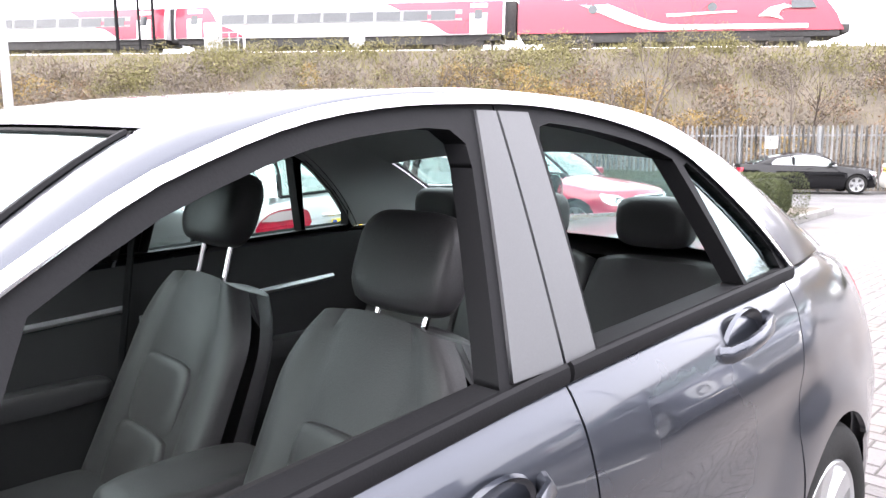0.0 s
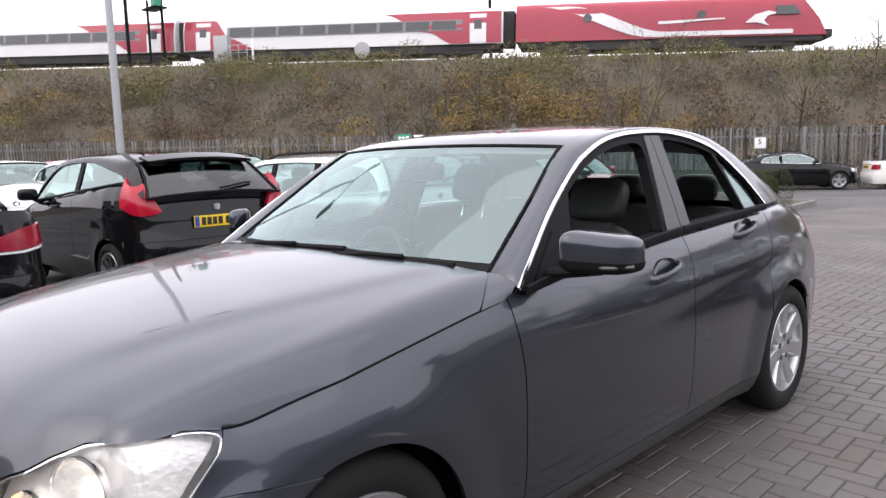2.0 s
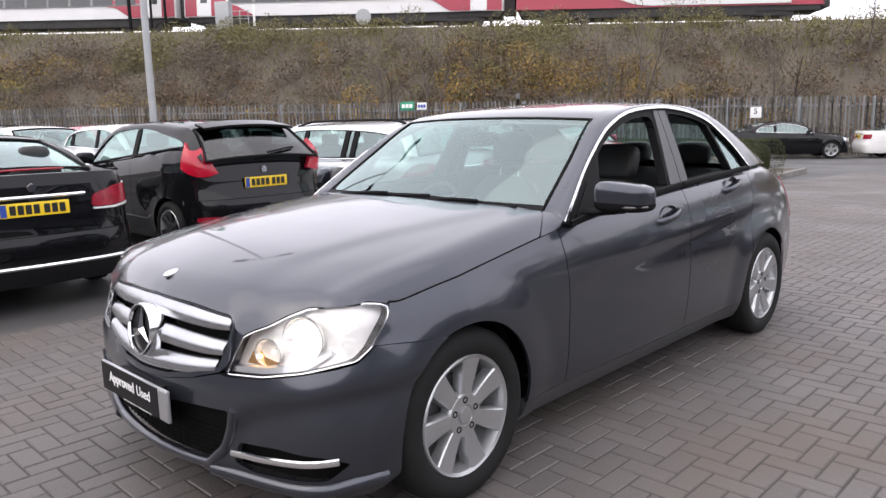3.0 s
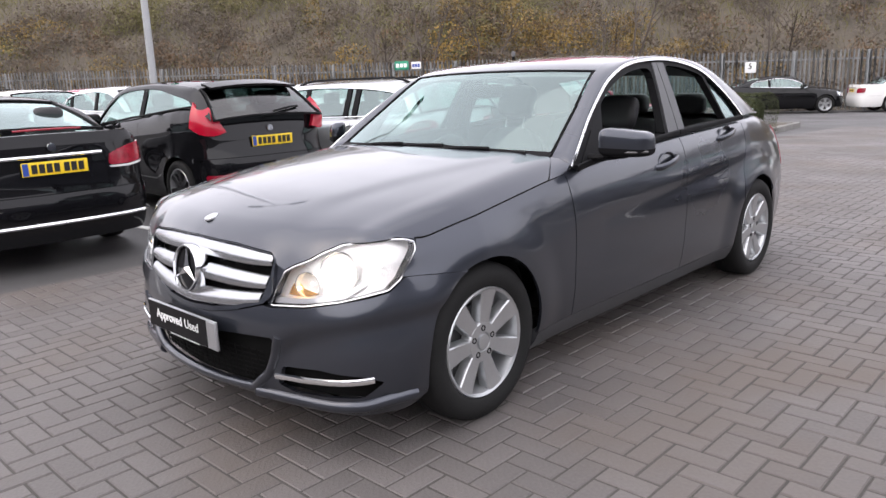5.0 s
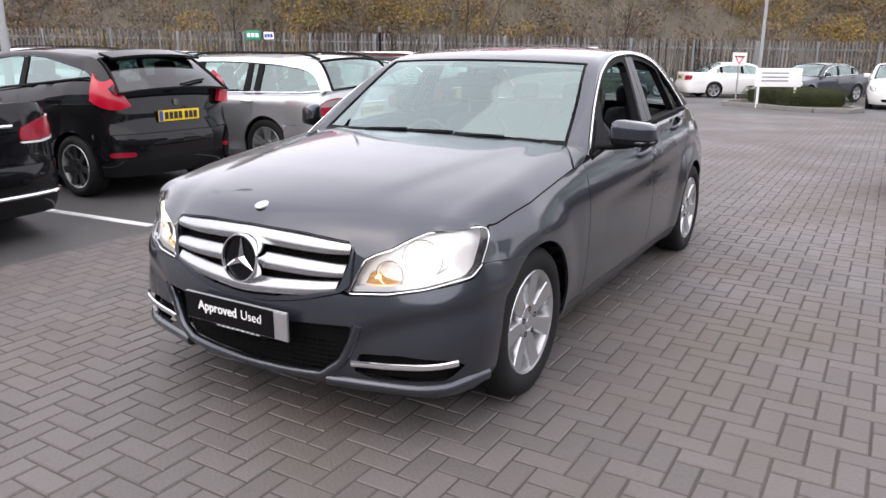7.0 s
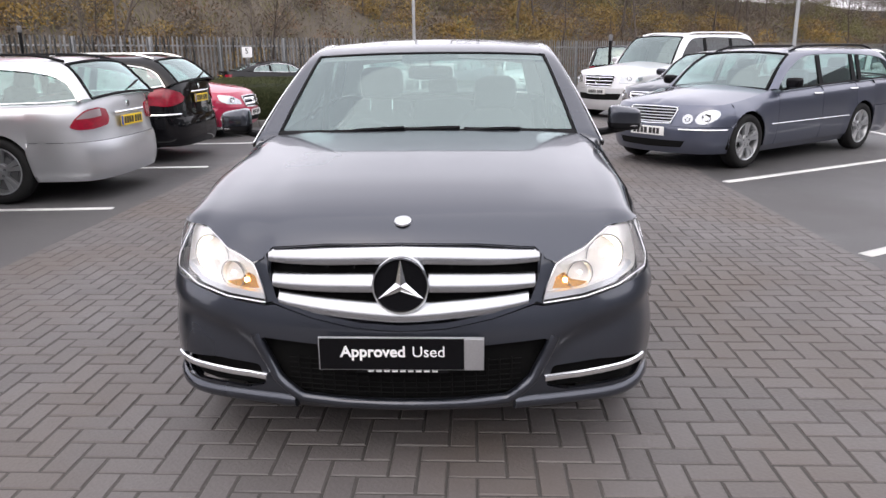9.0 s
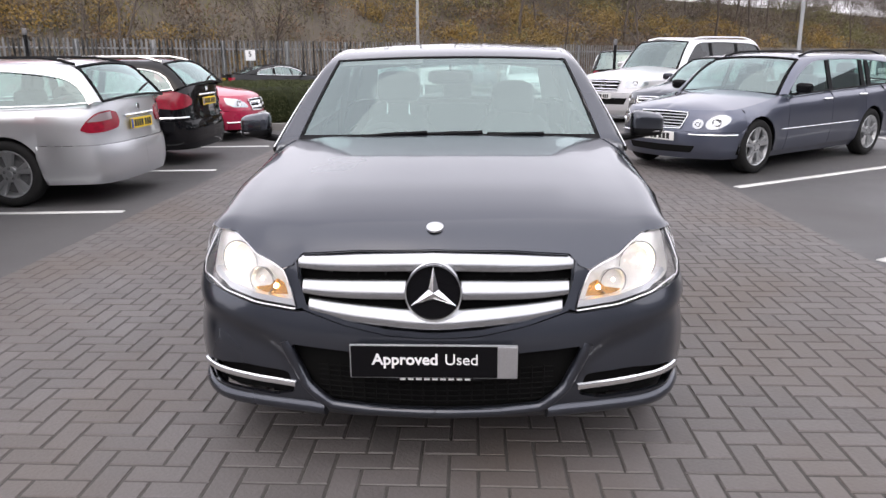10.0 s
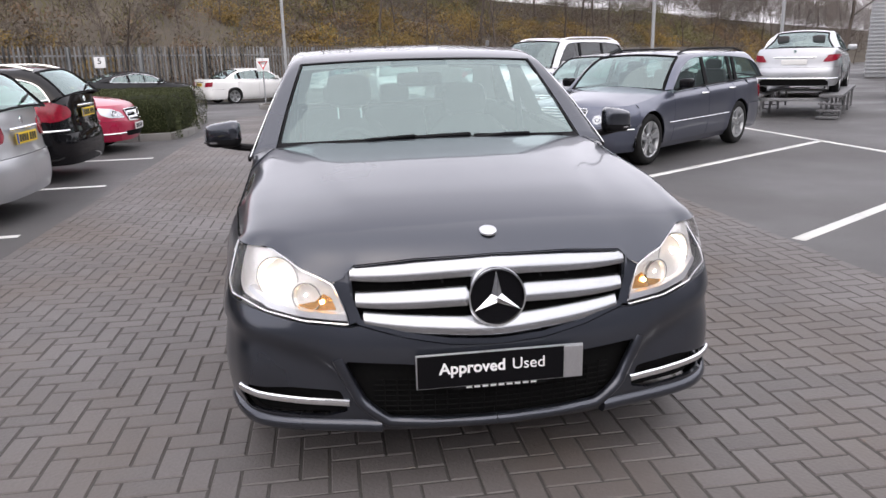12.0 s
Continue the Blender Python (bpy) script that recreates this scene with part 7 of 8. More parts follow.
def build_ramp():
    m = Matrix.Translation((10.0, 11.0, fall(11.0))) @ Matrix.Rotation(radians(140), 4, "Z")
    rp = thing("display_ramp", "grey steel car display ramp on trestle legs", "ramp", m=m)
    for x in (-0.72, 0.72):
        part("track", box_bm((0.42, 4.3, 0.06), (x, 0, 0.465), 0.01), DARK_STEEL, rp)
        for y in (-1.9, -0.6, 0.7, 1.95):
            for dx in (-0.16, 0.16):
                part("leg", box_bm((0.045, 0.045, 0.43), (x + dx, y, 0.215), 0.004), DARK_STEEL, rp)
            part("leg_rail", box_bm((0.36, 0.03, 0.03), (x, y, 0.10)), DARK_STEEL, rp)
        for y in (-1.2, 1.3):
            part("brace", tube_bm([(x, y - 0.5, 0.05), (x, y + 0.5, 0.42)], 0.02, 6), STEEL, rp)
    for y, z in ((2.2, 0.32), (2.32, 0.20), (2.44, 0.08)):
        part("step", box_bm((0.40, 0.14, 0.03), (-0.72, y, z), 0.004), DARK_STEEL, rp)
    for y in (-1.9, 1.95):
        part("cross_beam", box_bm((1.4, 0.06, 0.06), (0, y, 0.38), 0.006), STEEL, rp)


build_ramp()

# ---- train on the bank ----


def rail_z(along):
    return 7.36 - 0.0265 * (along + 10)


def train_matrix(a0):
    p = fence_xy(a0, 20.0)
    return Matrix.Translation((p.x, p.y, rail_z(a0))) @ Matrix.Rotation(FENCE_TURN, 4, "Z") @ Matrix.Rotation(math.atan(0.0265), 4, "Y")


def side_face(x, z, out=0.0):
    """The coach side facing the car park: upright below, leaning in towards the roof."""
    lean = max(0.0, z - 1.9)
    return Vector((x, -1.36 - out + 0.10 * lean + 0.10 * lean ** 2, z))


def coach_hull(L, z0, z1, nose=0.0):
    def f(u, v):
        x = L * u
        a = math.pi * v
        ex = lambda c, p: math.copysign(abs(c) ** p, c)
        y, z = -1.35 * ex(math.cos(a), 0.45), z0 + (z1 - z0) * ex(math.sin(a), 0.5)
        return Vector((x, y, z))
    bm = grid_bm(f, 2, 24)
    for loop_x in (0.0, L):
        vs = [v for v in bm.verts if abs(v.co.x - loop_x) < 1e-4]
        vs.sort(key=lambda v: v.co.y)
        bm.faces.new(vs)
    return bm


def sweep(x0, x1, z0, z1, n=10, up=True):
    """An S-shaped boundary between two corners."""
    return [(x0 + (x1 - x0) * i / n, z0 + (z1 - z0) * ((i / n) ** 2 * (3 - 2 * i / n))) for i in range(n + 1)]


def bogie(t, x):
    b = part("bogie", box_bm((2.6, 2.2, 0.35), (x, 0, 0.50), 0.05), TRAIN_UNDER, t)
    for dx in (-1.25, 1.25):
        w = revolve_bm([(-0.08, 0), (-0.08, 0.45), (0.05, 0.45), (0.05, 0)], 20, "y")
        bmesh.ops.translate(w, vec=(x + dx, -0.95, 0.46), verts=w.verts)
        part("wheelset", w, TRAIN_UNDER, b)


def build_coach(a0, L=22.9):
    t = thing("train_coach", "red and silver-white railway coach with a dark window band", "train", "train coaches", train_matrix(a0))
    part("hull", coach_hull(L, 0.95, 3.35), TRAIN_WHITE, t)
    sh = lambda poly, o, nm, mat, cell=1.2: part(nm, sheet_bm(poly, lambda x, z: side_face(x, z, o), cell, (), False, 0.02, lambda x, y, z: Vector((0, 1, 0))), mat, t)
    sh([(0.1, 1.0), (5.6, 1.0)] + sweep(5.6, 3.6, 1.0, 1.75)[1:] + sweep(3.6, 2.4, 1.75, 3.05)[1:] + [(0.1, 3.05)], 0.048, "end_panel", TRAIN_RED, 0.6)
    sh([(L - 0.1, 1.0), (L - 3.4, 1.0)] + sweep(L - 3.4, L - 5.0, 1.0, 1.75)[1:] + sweep(L - 5.0, L - 8.2, 1.75, 3.05)[1:] + [(L - 0.1, 3.05)], 0.048, "end_panel", TRAIN_RED, 0.6)
    sh([(3.4, 1.84), (20.2, 1.84), (20.2, 2.54), (3.4, 2.54)], 0.056, "window_band", TRAIN_GREY)
    for i in range(9):
        x = 3.6 + i * 1.82
        sh([(x, 1.90), (x + 1.60, 1.90), (x + 1.60, 2.48), (x, 2.48)], 0.064, "window_pane", TRAIN_DARK)
    for x in (1.0, L - 2.2):
        d = sh([(x, 1.0), (x + 1.1, 1.0), (x + 1.1, 2.9), (x, 2.9)], 0.062, "door", TRAIN_WHITE)
        o = sh([(x + 0.3, 1.9), (x + 0.8, 1.9), (x + 0.8, 2.5), (x + 0.3, 2.5)], 0.072, "door_window", TRAIN_DARK)
    part("underframe", join(box_bm((L - 7.5, 2.4, 0.62), (L / 2, 0, 0.68), 0.04), box_bm((L - 0.4, 2.3, 0.40), (L / 2, 0, 0.80), 0.04)), TRAIN_UNDER, t)
    bogie(t, 3.0)
    bogie(t, L - 3.0)
    part("gangway", box_bm((0.7, 1.4, 2.3), (L + 0.35, 0, 1.95), 0.05), TRAIN_UNDER, t)


for k in range(4):
    build_coach(-14.6 - 23.55 * (k + 1))


def build_engine(a0, L=19.0):
    t = thing("train_engine", "red electric locomotive with a sweeping white band on the embankment", "train", "", train_matrix(a0))
    bm = coach_hull(L, 0.95, 3.45)
    for v in bm.verts:
        if v.co.x > L - 0.1:
            v.co.x -= 1.6 * max(0, (v.co.z - 1.3) / 2.15)
            v.co.y *= 0.9
    part("hull", bm, TRAIN_RED, t)
    sh = lambda poly, o, nm, mat, cell=0.7: part(nm, sheet_bm(poly, lambda x, z: side_face(x, z, o), cell, (), False, 0.02, lambda x, y, z: Vector((0, 1, 0))), mat, t)
    band = sweep(3.4, 9.5, 3.15, 1.35, 14) + [(17.0, 1.30), (17.0, 1.05), (8.6, 1.05)] + sweep(8.6, 1.6, 1.05, 3.15, 14)[1:]
    sh(band, 0.05, "white_band", TRAIN_WHITE)
    sh([(9.0, 2.0)] + sweep(9.0, 13.0, 2.0, 2.1, 6) + [(13.0, 2.02)] + sweep(13.0, 9.0, 2.02, 1.82, 6), 0.05, "white_stroke", TRAIN_WHITE)
    sh([(14.2, 1.75), (14.8, 2.25), (15.6, 2.45), (16.1, 2.3), (15.5, 2.15), (15.3, 1.85), (15.6, 1.55), (14.9, 1.75)], 0.05, "white_mark", TRAIN_WHITE, 0.3)
    for x in (4.6, 11.6):
        sh(arc_pts(x, 2.35, 0.28, 0, 345, 12), 0.06, "round_window", TRAIN_DARK)
    sh([(L - 3.0, 2.2), (L - 1.6, 2.2), (L - 1.9, 2.75), (L - 3.0, 2.75)], 0.06, "cab_window", TRAIN_DARK)
    part("underframe", join(box_bm((L - 8, 2.4, 0.62), (L / 2, 0, 0.68), 0.04), box_bm((L - 0.4, 2.3, 0.40), (L / 2, 0, 0.80), 0.04)), TRAIN_UNDER, t)
    bogie(t, 3.2)
    bogie(t, L - 3.4)
    part("buffer_beam", box_bm((0.5, 2.2, 0.5), (L + 0.1, 0, 1.05), 0.05), TRAIN_UNDER, t)


build_engine(-14.4)


def build_track():
    tr = thing("railway_track", "two steel rails on stone ballast", "railway", kind="structure")
    for dy in (-0.72, 0.72):
        pts = []
        for a in range(-140, 161, 20):
            p = fence_xy(a, 20.0 + dy)
            pts.append((p.x, p.y, rail_z(a) - 0.02))
        part("rail", tube_bm(pts, 0.07, 6), STEEL, tr)


build_track()


def lineside(along, off):
    p = fence_xy(along, off)
    return Vector((p.x, p.y, bank_height(along, off)))


def mast(along, off, h, r=0.11):
    p = lineside(along, off)
    c = thing("railway_mast", "dark steel railway mast on the embankment top", "mast", "railway masts", Matrix.Translation(p))
    part("pole", tube_bm([(0, 0, -0.4), (0, 0, h)], r, 8), TRIM, c)
    return c


mast(-41.4, 17.0, 8.0, 0.13)
mast(-16.5, 22.5, 8.0)
sig = mast(-38.9, 17.4, 4.6, 0.10)
part("signal_leg", tube_bm([(-0.9, -0.6, -0.4), (-0.9, -0.6, 4.6)], 0.09, 8), TRIM, sig)
part("signal_cage", box_bm((1.9, 1.0, 0.12), (-0.45, -0.3, 4.0), 0.02), TRIM, sig)
part("signal_box", box_bm((0.75, 0.4, 1.3), (0.05, -0.4, 4.7), 0.04), GREEN_SIGN, sig)
for x in (-1.3, -0.6, 0.5):
    part("cage_rail", tube_bm([(x, -0.8, 4.0), (x, -0.8, 5.1)], 0.025, 6), STEEL, sig)


def cabinet():
    p = lineside(-33.9, 16.2)
    c = thing("lineside_cabinet", "pale grey equipment cabinet on a railed steel platform", "cabinet", m=Matrix.Translation(p) @ Matrix.Rotation(FENCE_TURN, 4, "Z"))
    part("body", box_bm((1.0, 0.6, 1.75), (0, 0, 1.0), 0.03), CLADDING, c)
    part("platform", box_bm((3.6, 1.2, 0.14), (0.4, 0, 0.05), 0.01), STEEL, c)
    for x in (-1.2, -0.2, 0.8, 2.0):
        part("prop", tube_bm([(x, -0.5, -1.2), (x, -0.5, 0.0)], 0.04, 6), STEEL, c)
    for x in (0.8, 1.4, 2.0):
        part("rail_post", tube_bm([(x, -0.55, 0.1), (x, -0.55, 1.2)], 0.03, 6), POLE, c)
    for z in (0.65, 1.15):
        part("guard_rail", tube_bm([(0.7, -0.55, z), (2.1, -0.55, z)], 0.025, 6), POLE, c)
    part("white_post", box_bm((0.12, 0.12, 1.5), (2.3, -0.3, 0.8), 0.01), WHITE_INK, c)


cabinet()


def disc():
    p = lineside(-24.1, 16.0)
    c = thing("round_board", "round grey board on a short post beside the railway", "sign", m=Matrix.Translation(p) @ Matrix.Rotation(FENCE_TURN, 4, "Z"))
    part("post", tube_bm([(0, 0.04, -0.3), (0, 0.04, 0.7)], 0.04, 6), STEEL, c)
    bm = revolve_bm([(0.0, 0.0), (0.0, 0.50), (0.03, 0.52), (0.06, 0.50), (0.06, 0)], 28, "y")
    bmesh.ops.translate(bm, vec=(0, 0, 0.75), verts=bm.verts)
    part("board", bm, CLADDING, c)


disc()

# ---- growth on the bank ----


def undergrowth():
    root = thing("undergrowth", "dense brown and ochre winter undergrowth on the embankment", "undergrowth", kind="stuff")
    # standing twigs and dry stalks
    n = 24000
    al = np.random.uniform(-75, 75, n)
    of = np.random.uniform(0.4, 16.0, n)
    base = np.empty((n, 3))
    for i in range(n):
        p = fence_xy(al[i], of[i])
        base[i] = (p.x, p.y, bank_height(al[i], of[i]))
    ln = np.random.uniform(0.35, 1.25, n) * np.where(of > 13, 0.45, 1.0)
    d = np.stack([np.random.normal(0, 0.28, n), np.random.normal(0, 0.28, n), np.ones(n)], 1)
    d /= np.linalg.norm(d, axis=1)[:, None]
    side = np.stack([np.full(n, F_DIR.x), np.full(n, F_DIR.y), np.zeros(n)], 1)
    quads("twig_layer", TWIG, base + d * (ln / 2)[:, None], d * (ln / 2)[:, None], side * np.random.uniform(0.006, 0.015, n)[:, None], parent=root)
    # rank grass over the upper slope
    g = 26000
    ga, go = np.random.uniform(-75, 75, g), 5.0 + 11.2 * np.random.rand(g) ** 0.7
    gb = np.empty((g, 3))
    for i in range(g):
        p = fence_xy(ga[i], go[i])
        gb[i] = (p.x, p.y, bank_height(ga[i], go[i]))
    gd = np.stack([np.random.normal(0, 0.4, g), np.random.normal(0, 0.4, g), np.ones(g)], 1)
    gl = np.random.uniform(0.12, 0.32, g)
    quads("grass_layer", LEAF_OLIVE, gb + gd * (gl / 2)[:, None], gd * gl[:, None], np.stack([np.full(g, F_DIR.x), np.full(g, F_DIR.y), np.zeros(g)], 1) * np.random.uniform(0.02, 0.05, g)[:, None], parent=root)
    # leafy bushes in patches
    rs = np.random.RandomState(5)
    kinds = ((LEAF_OCHRE, 330, 330, 0.082, (1.0, 11.0), 1.0), (LEAF_GOLD, 80, 330, 0.082, (1.0, 8.0), 1.5), (LEAF_OLIVE, 470, 260, 0.082, (6.0, 15.5), 7.0),
             (LEAF_BROWN, 430, 280, 0.082, (0.6, 12.0), 13.0), (LEAF_RUSSET, 240, 280, 0.082, (0.6, 10.0), 17.0), (LEAF_GREY, 380, 280, 0.082, (0.6, 13.0), 23.0))
    for mat, count, per, size, spans, seed in kinds:
        cs, us, vs = [], [], []
        k = 0
        while k < count:
            a, o = rs.uniform(-75, 75), rs.uniform(*spans)
            patch = noise.noise(Vector((a * 0.10, o * 0.18, seed)))
            if seed < 10 and patch < rs.uniform(0.0, 0.22):
                continue
            k += 1
            p = fence_xy(a, o)
            z = bank_height(a, o)
            rad, hgt = rs.uniform(0.6, 1.5), rs.uniform(0.7, 1.9)
            q = rs.normal(size=(per, 3))
            q /= np.linalg.norm(q, axis=1)[:, None]
            q *= rs.uniform(0.35, 1.0, (per, 1)) ** 0.5
            q = q * np.array([rad, rad, hgt * 0.6]) + np.array([p.x, p.y, z + hgt * 0.35])
            cs.append(q)
        c = np.concatenate(cs)
        m = len(c)
        dd = random_dirs(m)
        quads("leaf_layer", mat, c, dd * (size * np.random.uniform(0.6, 1.3, m))[:, None], np.cross(dd, random_dirs(m)) * (size * 0.8), parent=root)


undergrowth()


def wood():
    """Winter woodland along the ridge: many crowns of thin twigs."""
    root = thing("woodland", "distant bare winter woodland along the embankment ridge", "woodland", kind="stuff")
    rs = np.random.RandomState(17)
    cs, ds, ws = [], [], []
    for i in range(230):
        a = rs.uniform(18, 120)
        o = rs.uniform(9.0, 19.0) if a < 75 else rs.uniform(2.0, 19.0)
        p = lineside(a, o)
        h = rs.uniform(4.2, 8.5) * (0.7 if a < 24 else 1.0)
        m = 520
        q = rs.normal(size=(m, 3))
        q /= np.linalg.norm(q, axis=1)[:, None]
        q *= rs.uniform(0.1, 1.0, (m, 1)) ** 0.45
        c = q * np.array([h * 0.32, h * 0.32, h * 0.46]) + np.array([p.x, p.y, p.z + h * 0.55])
        d = q * 0.5 + np.array([0, 0, 0.8]) + rs.normal(size=(m, 3)) * 0.35
        d /= np.linalg.norm(d, axis=1)[:, None]
        cs.append(c)
        ds.append(d * rs.uniform(0.25, 0.6, (m, 1)))
        ws.append(rs.uniform(0.014, 0.034, m))
    c, d, w = np.concatenate(cs), np.concatenate(ds), np.concatenate(ws)
    side = np.cross(d, np.array([[0.4, -0.8, 0.3]]))
    side /= np.linalg.norm(side, axis=1)[:, None] + 1e-9
    quads("twig_layer", TWIG, c, d, side * w[:, None], parent=root)


wood()


def tree_mesh(seed, height, spread, depth, stems=1, droop=0.0):
    rs = random.Random(seed)
    bm = bmesh.new()

    def limb(p, d, length, r, level):
        pts, q, dd = [p.copy()], p.copy(), d.copy()
        n = 4 if level < 2 else 3
        for i in range(n):
            dd = (dd + Vector((rs.gauss(0, 0.13), rs.gauss(0, 0.13), rs.gauss(0.03 - droop * level, 0.08)))).normalized()
            q = q + dd * length / n
            pts.append(q.copy())
        k = 6 if level == 0 else (4 if level == 1 else 3)
        rings = []
        for i, c in enumerate(pts):
            t = (pts[min(i + 1, n)] - pts[max(i - 1, 0)]).normalized()
            u = t.cross(Vector((0.3, 0.9, 0.2))).normalized()
            v = u.cross(t)
            rr = max(0.005, r * (1 - 0.7 * i / n))
            rings.append([bm.verts.new(c + rr * (math.cos(2 * math.pi * j / k) * u + math.sin(2 * math.pi * j / k) * v)) for j in range(k)])
        for a, b in zip(rings, rings[1:]):
            for j in range(k):
                bm.faces.new((a[j], a[(j + 1) % k], b[(j + 1) % k], b[j]))
        if level < depth:
            for _ in range(rs.randint(4, 6) if level else rs.randint(6, 9)):
                i = rs.uniform(0.35 if level == 0 else 0.15, 1.0) * n
                a = pts[int(min(i, n - 1e-3))].lerp(pts[min(int(i) + 1, n)], i % 1)
                out = Vector((rs.gauss(0, 1), rs.gauss(0, 1), rs.gauss(0.2, 0.4))).normalized()
                nd = (dd * 0.75 + out * spread).normalized()
                limb(a, nd, length * rs.uniform(0.40, 0.62), r * (0.42 if level == 0 else 0.5) * (1 - 0.4 * i / n), level + 1)
    for s in range(stems):
        limb(Vector((rs.gauss(0, 0.12) * (stems > 1), rs.gauss(0, 0.12) * (stems > 1), -0.3)), Vector((rs.gauss(0, 0.12 * stems), rs.gauss(0, 0.12 * stems), 1)).normalized(), height * rs.uniform(0.8, 1.05), height * 0.011 + 0.012, 0)
    return bm


def bare_tree(label, seed, height, spread, depth, stems, m, droop=0.0):
    t = thing("bare_tree", label, "tree", "bare trees", m)
    bm = tree_mesh(seed, height, spread, depth, stems, droop)
    part("crown", bm, BARK, t, sharp=80)
    return t


VARIANTS = [bare_tree("slender bare winter sapling on the embankment", 3, 5.2, 0.55, 2, 2, Matrix.Translation(lineside(-17.5, 3.0))),
            bare_tree("slender bare winter sapling on the embankment", 8, 4.8, 0.7, 2, 2, Matrix.Translation(lineside(-15.0, 5.0))),
            bare_tree("tall bare winter tree with fine twigs", 21, 7.5, 0.75, 3, 1, Matrix.Translation(lineside(33, 6.0))),
            bare_tree("tall bare winter tree with fine twigs", 34, 8.5, 0.6, 3, 1, Matrix.Translation(lineside(41, 9.0)))]
for a, o, k, s in ((-7.7, 5.0, 0, 1.05), (-1.2, 4.0, 1, 1.0), (3.7, 8.0, 3, 0.55), (6.5, 9.0, 3, 0.6), (-19.5, 4.0, 1, 0.9), (-30, 6, 1, 0.8), (-8.5, 6.0, 1, 0.7)):
    p = lineside(a, o)
    copy_thing(VARIANTS[k], Matrix.Translation(p) @ Matrix.Rotation(a * 1.7, 4, "Z") @ Matrix.Scale(s, 4))
rt = random.Random(11)
for i in range(64):
    a, o = rt.uniform(9, 88), rt.uniform(1.5, 17)
    if i >= 46:
        a, o = rt.uniform(62, 120), rt.uniform(-2, 10)
    p = lineside(a, max(0.5, o))
    s = rt.uniform(0.6, 1.0) * (1.0 if a < 45 else 0.8)
    copy_thing(VARIANTS[2 + i % 2], Matrix.Translation(p) @ Matrix.Rotation(rt.uniform(0, 6.28), 4, "Z") @ Matrix.Scale(s, 4))
big = bare_tree("broad bare winter tree beside the grey building", 55, 5.2, 0.95, 3, 1, Matrix.Translation((20.5, 24.2, fall(24.2))) @ Matrix.Diagonal((1.5, 1.5, 1.35, 1)))

# ---- grey building behind the ramp ----


def build_shed():
    b = thing("warehouse", "grey ribbed metal clad building beyond the car park", "building", m=Matrix.Translation((45.0, 33.0, fall(33))) @ Matrix.Rotation(radians(-38), 4, "Z"))
    part("wall", box_bm((26, 14, 5.6), (0, 0, 2.8), 0.02), CLADDING, b)
    for i in range(26):
        part("cladding_rib", box_bm((26.1, 0.06, 0.09), (0, -7.03, 0.3 + i * 0.2), 0.01), CLADDING, b)
        if i < 4:
            part("cladding_rib", box_bm((0.06, 14, 0.09), (-13.03, 0, 1.2 + i * 1.1), 0.01), CLADDING, b)
    part("roof_edge", box_bm((26.4, 14.4, 0.3), (0, 0, 5.7), 0.03), CLADDING, b)


build_shed()

# ---- plain unseen walls added behind the walk to darken the paint's reflections ----


def unseen_wall(name, size, at, ang):
    ob = part(name, rotated_box(size, at, ang, 0.03), UNSEEN_WALL)
    tagged(ob, "plain dark grey wall added out of view to darken reflections", "wall", kind="structure")


# both stand out of view and only shape what the cars reflect
unseen_wall("unseen_wall_east", (62.0, 0.4, 6.5), (27.0, -9.5, 3.25), radians(90))
unseen_wall("unseen_wall_south", (80.0, 0.4, 6.5), (-13.0, -28.0, 3.25), 0.0)

# ---- block paving, herringbone at right angles to the lane ----


def brick_mesh(name, w, h, mat):
    bm = bmesh.new()
    c = 0.005
    rings = [[bm.verts.new((x, y, z)) for x, y in ((-w / 2 + i, -h / 2 + i), (w / 2 - i, -h / 2 + i), (w / 2 - i, h / 2 - i), (-w / 2 + i, h / 2 - i))] for i, z in ((0, -0.02), (0, -0.006), (c, 0.0))]
    for a, b in zip(rings, rings[1:]):
        for j in range(4):
            bm.faces.new((a[j], a[(j + 1) % 4], b[(j + 1) % 4], b[j]))
    bm.faces.new(rings[-1])
    me = bpy.data.meshes.new(name)
    bm.to_mesh(me)
    bm.free()
    me.materials.append(mat)
    return me


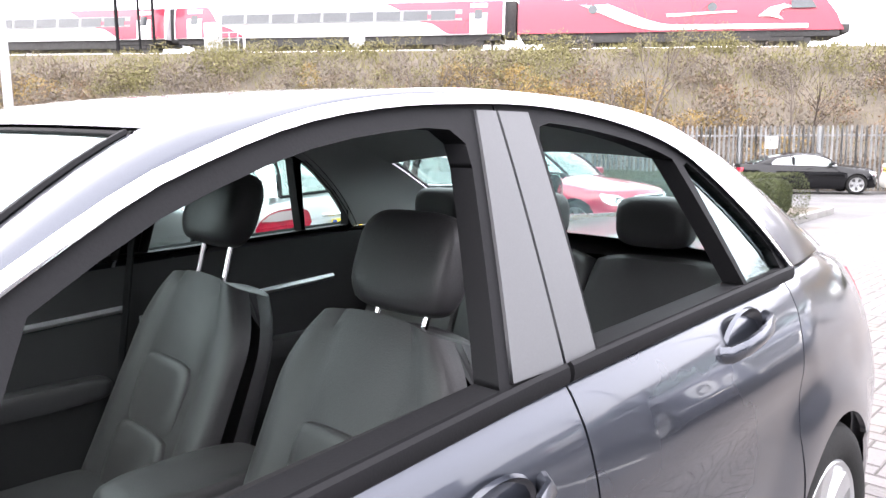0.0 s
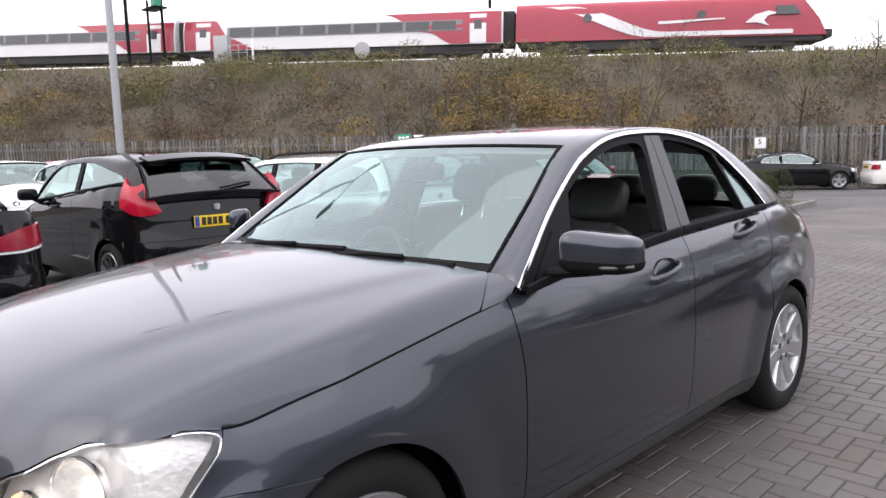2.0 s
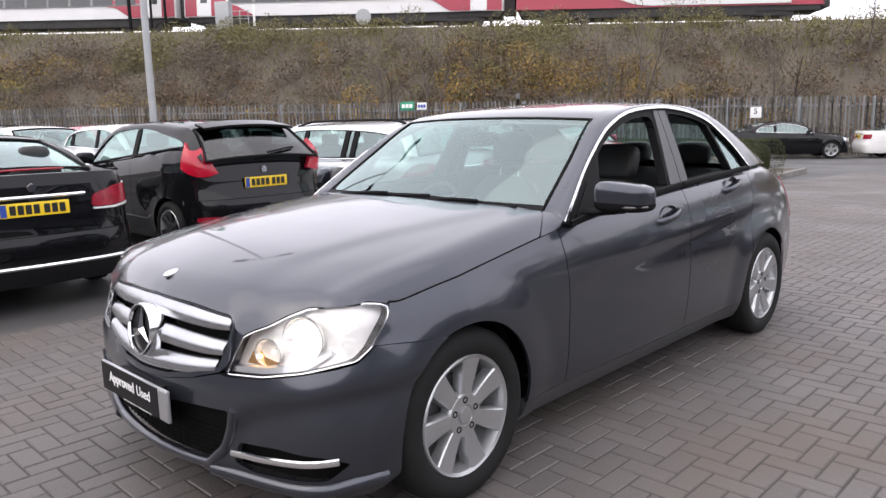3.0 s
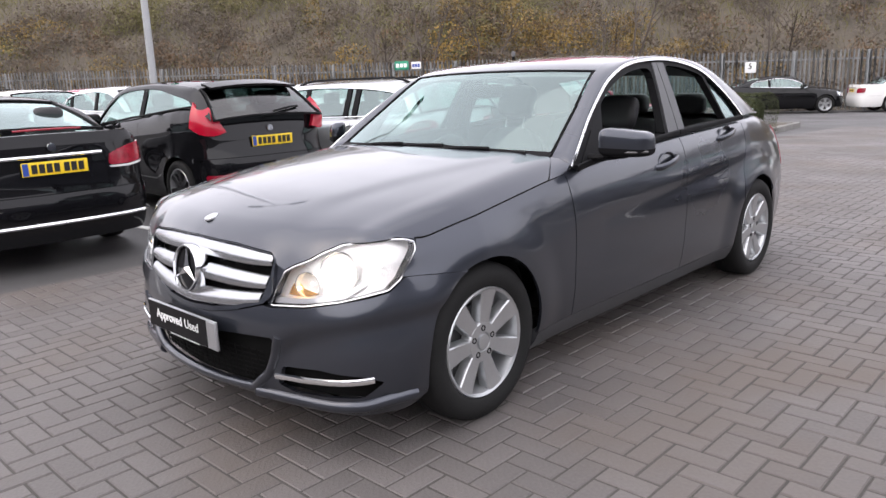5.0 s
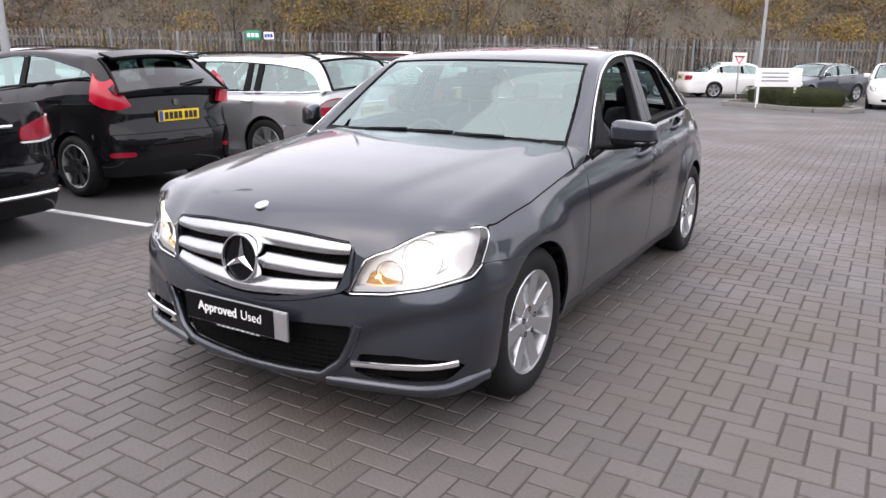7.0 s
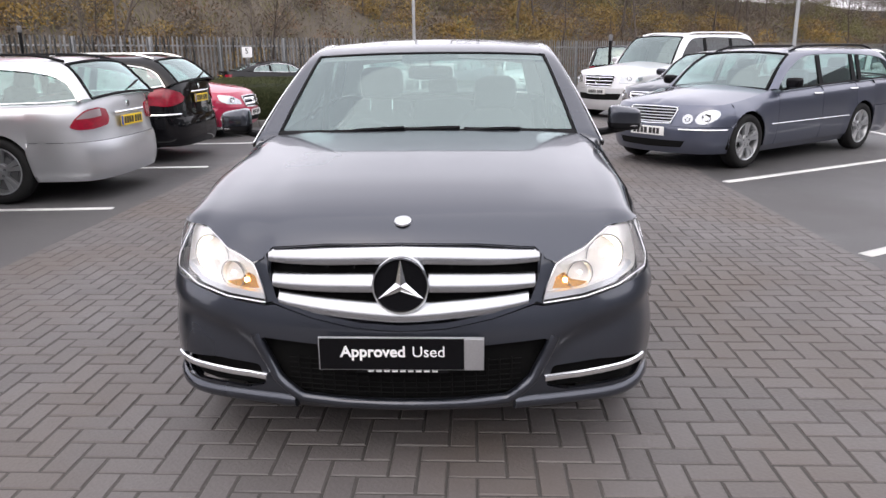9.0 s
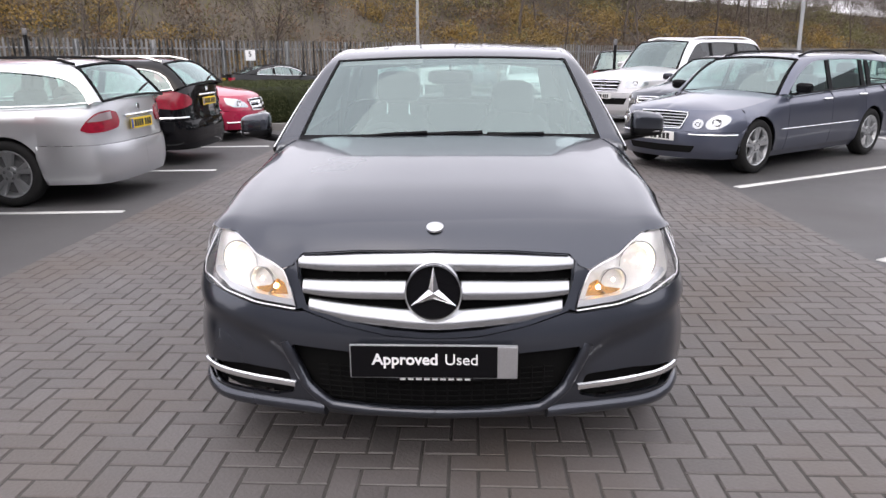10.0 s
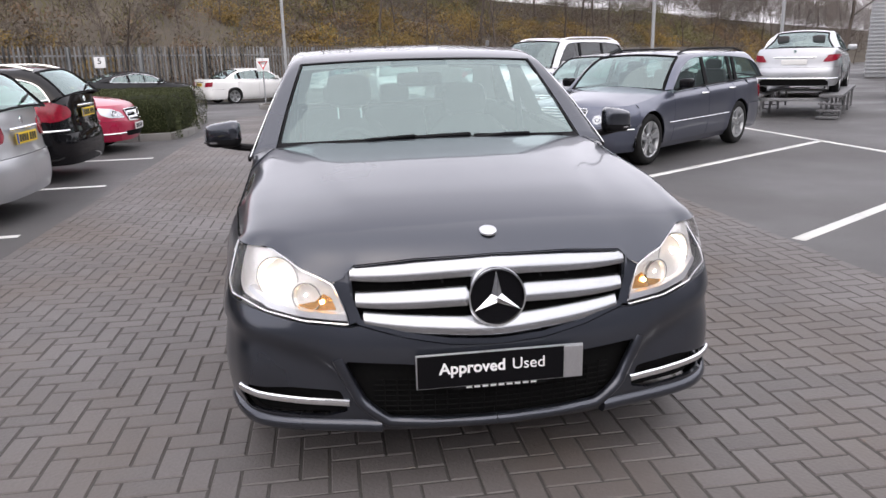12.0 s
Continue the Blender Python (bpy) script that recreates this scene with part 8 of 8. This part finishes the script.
def build_paving():
    u, ox, oy = 0.1, 0.145, 0.042
    bed = bmesh.new()
    n = 26
    ys = [LANE_Y0 + (LANE_Y1 - LANE_Y0) * i / n for i in range(n + 1)]
    lv = [(bed.verts.new((LANE_X0, y, fall(y) - 0.004)), bed.verts.new((LANE_X1, y, fall(y) - 0.004))) for y in ys]
    for a, b in zip(lv, lv[1:]):
        bed.faces.new((a[0], a[1], b[1], b[0]))
    slab = part("paving", bed, principled_joint())
    tagged(slab, "damp grey herringbone block paving", "paving", kind="structure")
    gap = 0.006
    lying, standing = brick_mesh("brick", 2 * u - gap, u - gap, BLOCK), brick_mesh("brick", u - gap, 2 * u - gap, BLOCK)
    verts, faces = [], []
    rs = random.Random(4)
    single = 0
    for i in range(int((LANE_X0 - ox) / u) - 2, int((LANE_X1 - ox) / u) + 2):
        for j in range(int((LANE_Y0 - oy) / u) - 2, int((LANE_Y1 - oy) / u) + 2):
            k = (i + j) % 4
            if k not in (0, 2):
                continue
            w, h = (2 * u, u) if k == 0 else (u, 2 * u)
            x0, y0 = ox + i * u, oy + j * u
            if x0 + w < LANE_X0 + 0.02 or y0 + h < LANE_Y0 + 0.02:
                continue
            x1, y1 = min(x0 + w, LANE_X1), min(y0 + h, LANE_Y1)
            x0, y0 = max(x0, LANE_X0), max(y0, LANE_Y0)
            if x1 - x0 < 0.04 or y1 - y0 < 0.04:
                continue
            cx, cy = (x0 + x1) / 2, (y0 + y1) / 2
            z = fall(cy) + rs.uniform(-0.0012, 0.0012)
            tx, ty = rs.gauss(0, 0.006), rs.gauss(0, 0.006)
            whole = abs((x1 - x0) - w) < 1e-6 and abs((y1 - y0) - h) < 1e-6
            if whole and single < 300 and -1.3 < cx < 1.7 and -3.75 < cy < -1.55:
                ob = new("brick", lying if k == 0 else standing)
                ob.parent = slab
                ob.matrix_basis = Matrix.Translation((cx, cy, z)) @ Matrix.Rotation(tx, 4, "X") @ Matrix.Rotation(ty, 4, "Y")
                single += 1
                continue
            b = len(verts)
            hw, hh = (x1 - x0 - gap) / 2, (y1 - y0 - gap) / 2
            for ins, dz in ((0, -0.02), (0, -0.006), (0.005, 0.0)):
                for sx, sy in ((-1, -1), (1, -1), (1, 1), (-1, 1)):
                    px, py = sx * (hw - ins), sy * (hh - ins)
                    verts.append((cx + px, cy + py, z + dz + py * tx - px * ty))
            for r in (0, 4):
                for m in range(4):
                    faces.append((b + r + m, b + r + (m + 1) % 4, b + r + 4 + (m + 1) % 4, b + r + 4 + m))
            faces.append((b + 8, b + 9, b + 10, b + 11))
    me = bpy.data.meshes.new("brick_field")
    me.from_pydata(verts, [], faces)
    me.materials.append(BLOCK_FAR)
    rest = new("brick_field", me)
    rest.parent = slab
    rest["kind"] = "stuff"


def principled_joint():
    return varied(principled("sand_joint", (0.050, 0.046, 0.042), 0.9), 2, 0.3, 90)


build_paving()
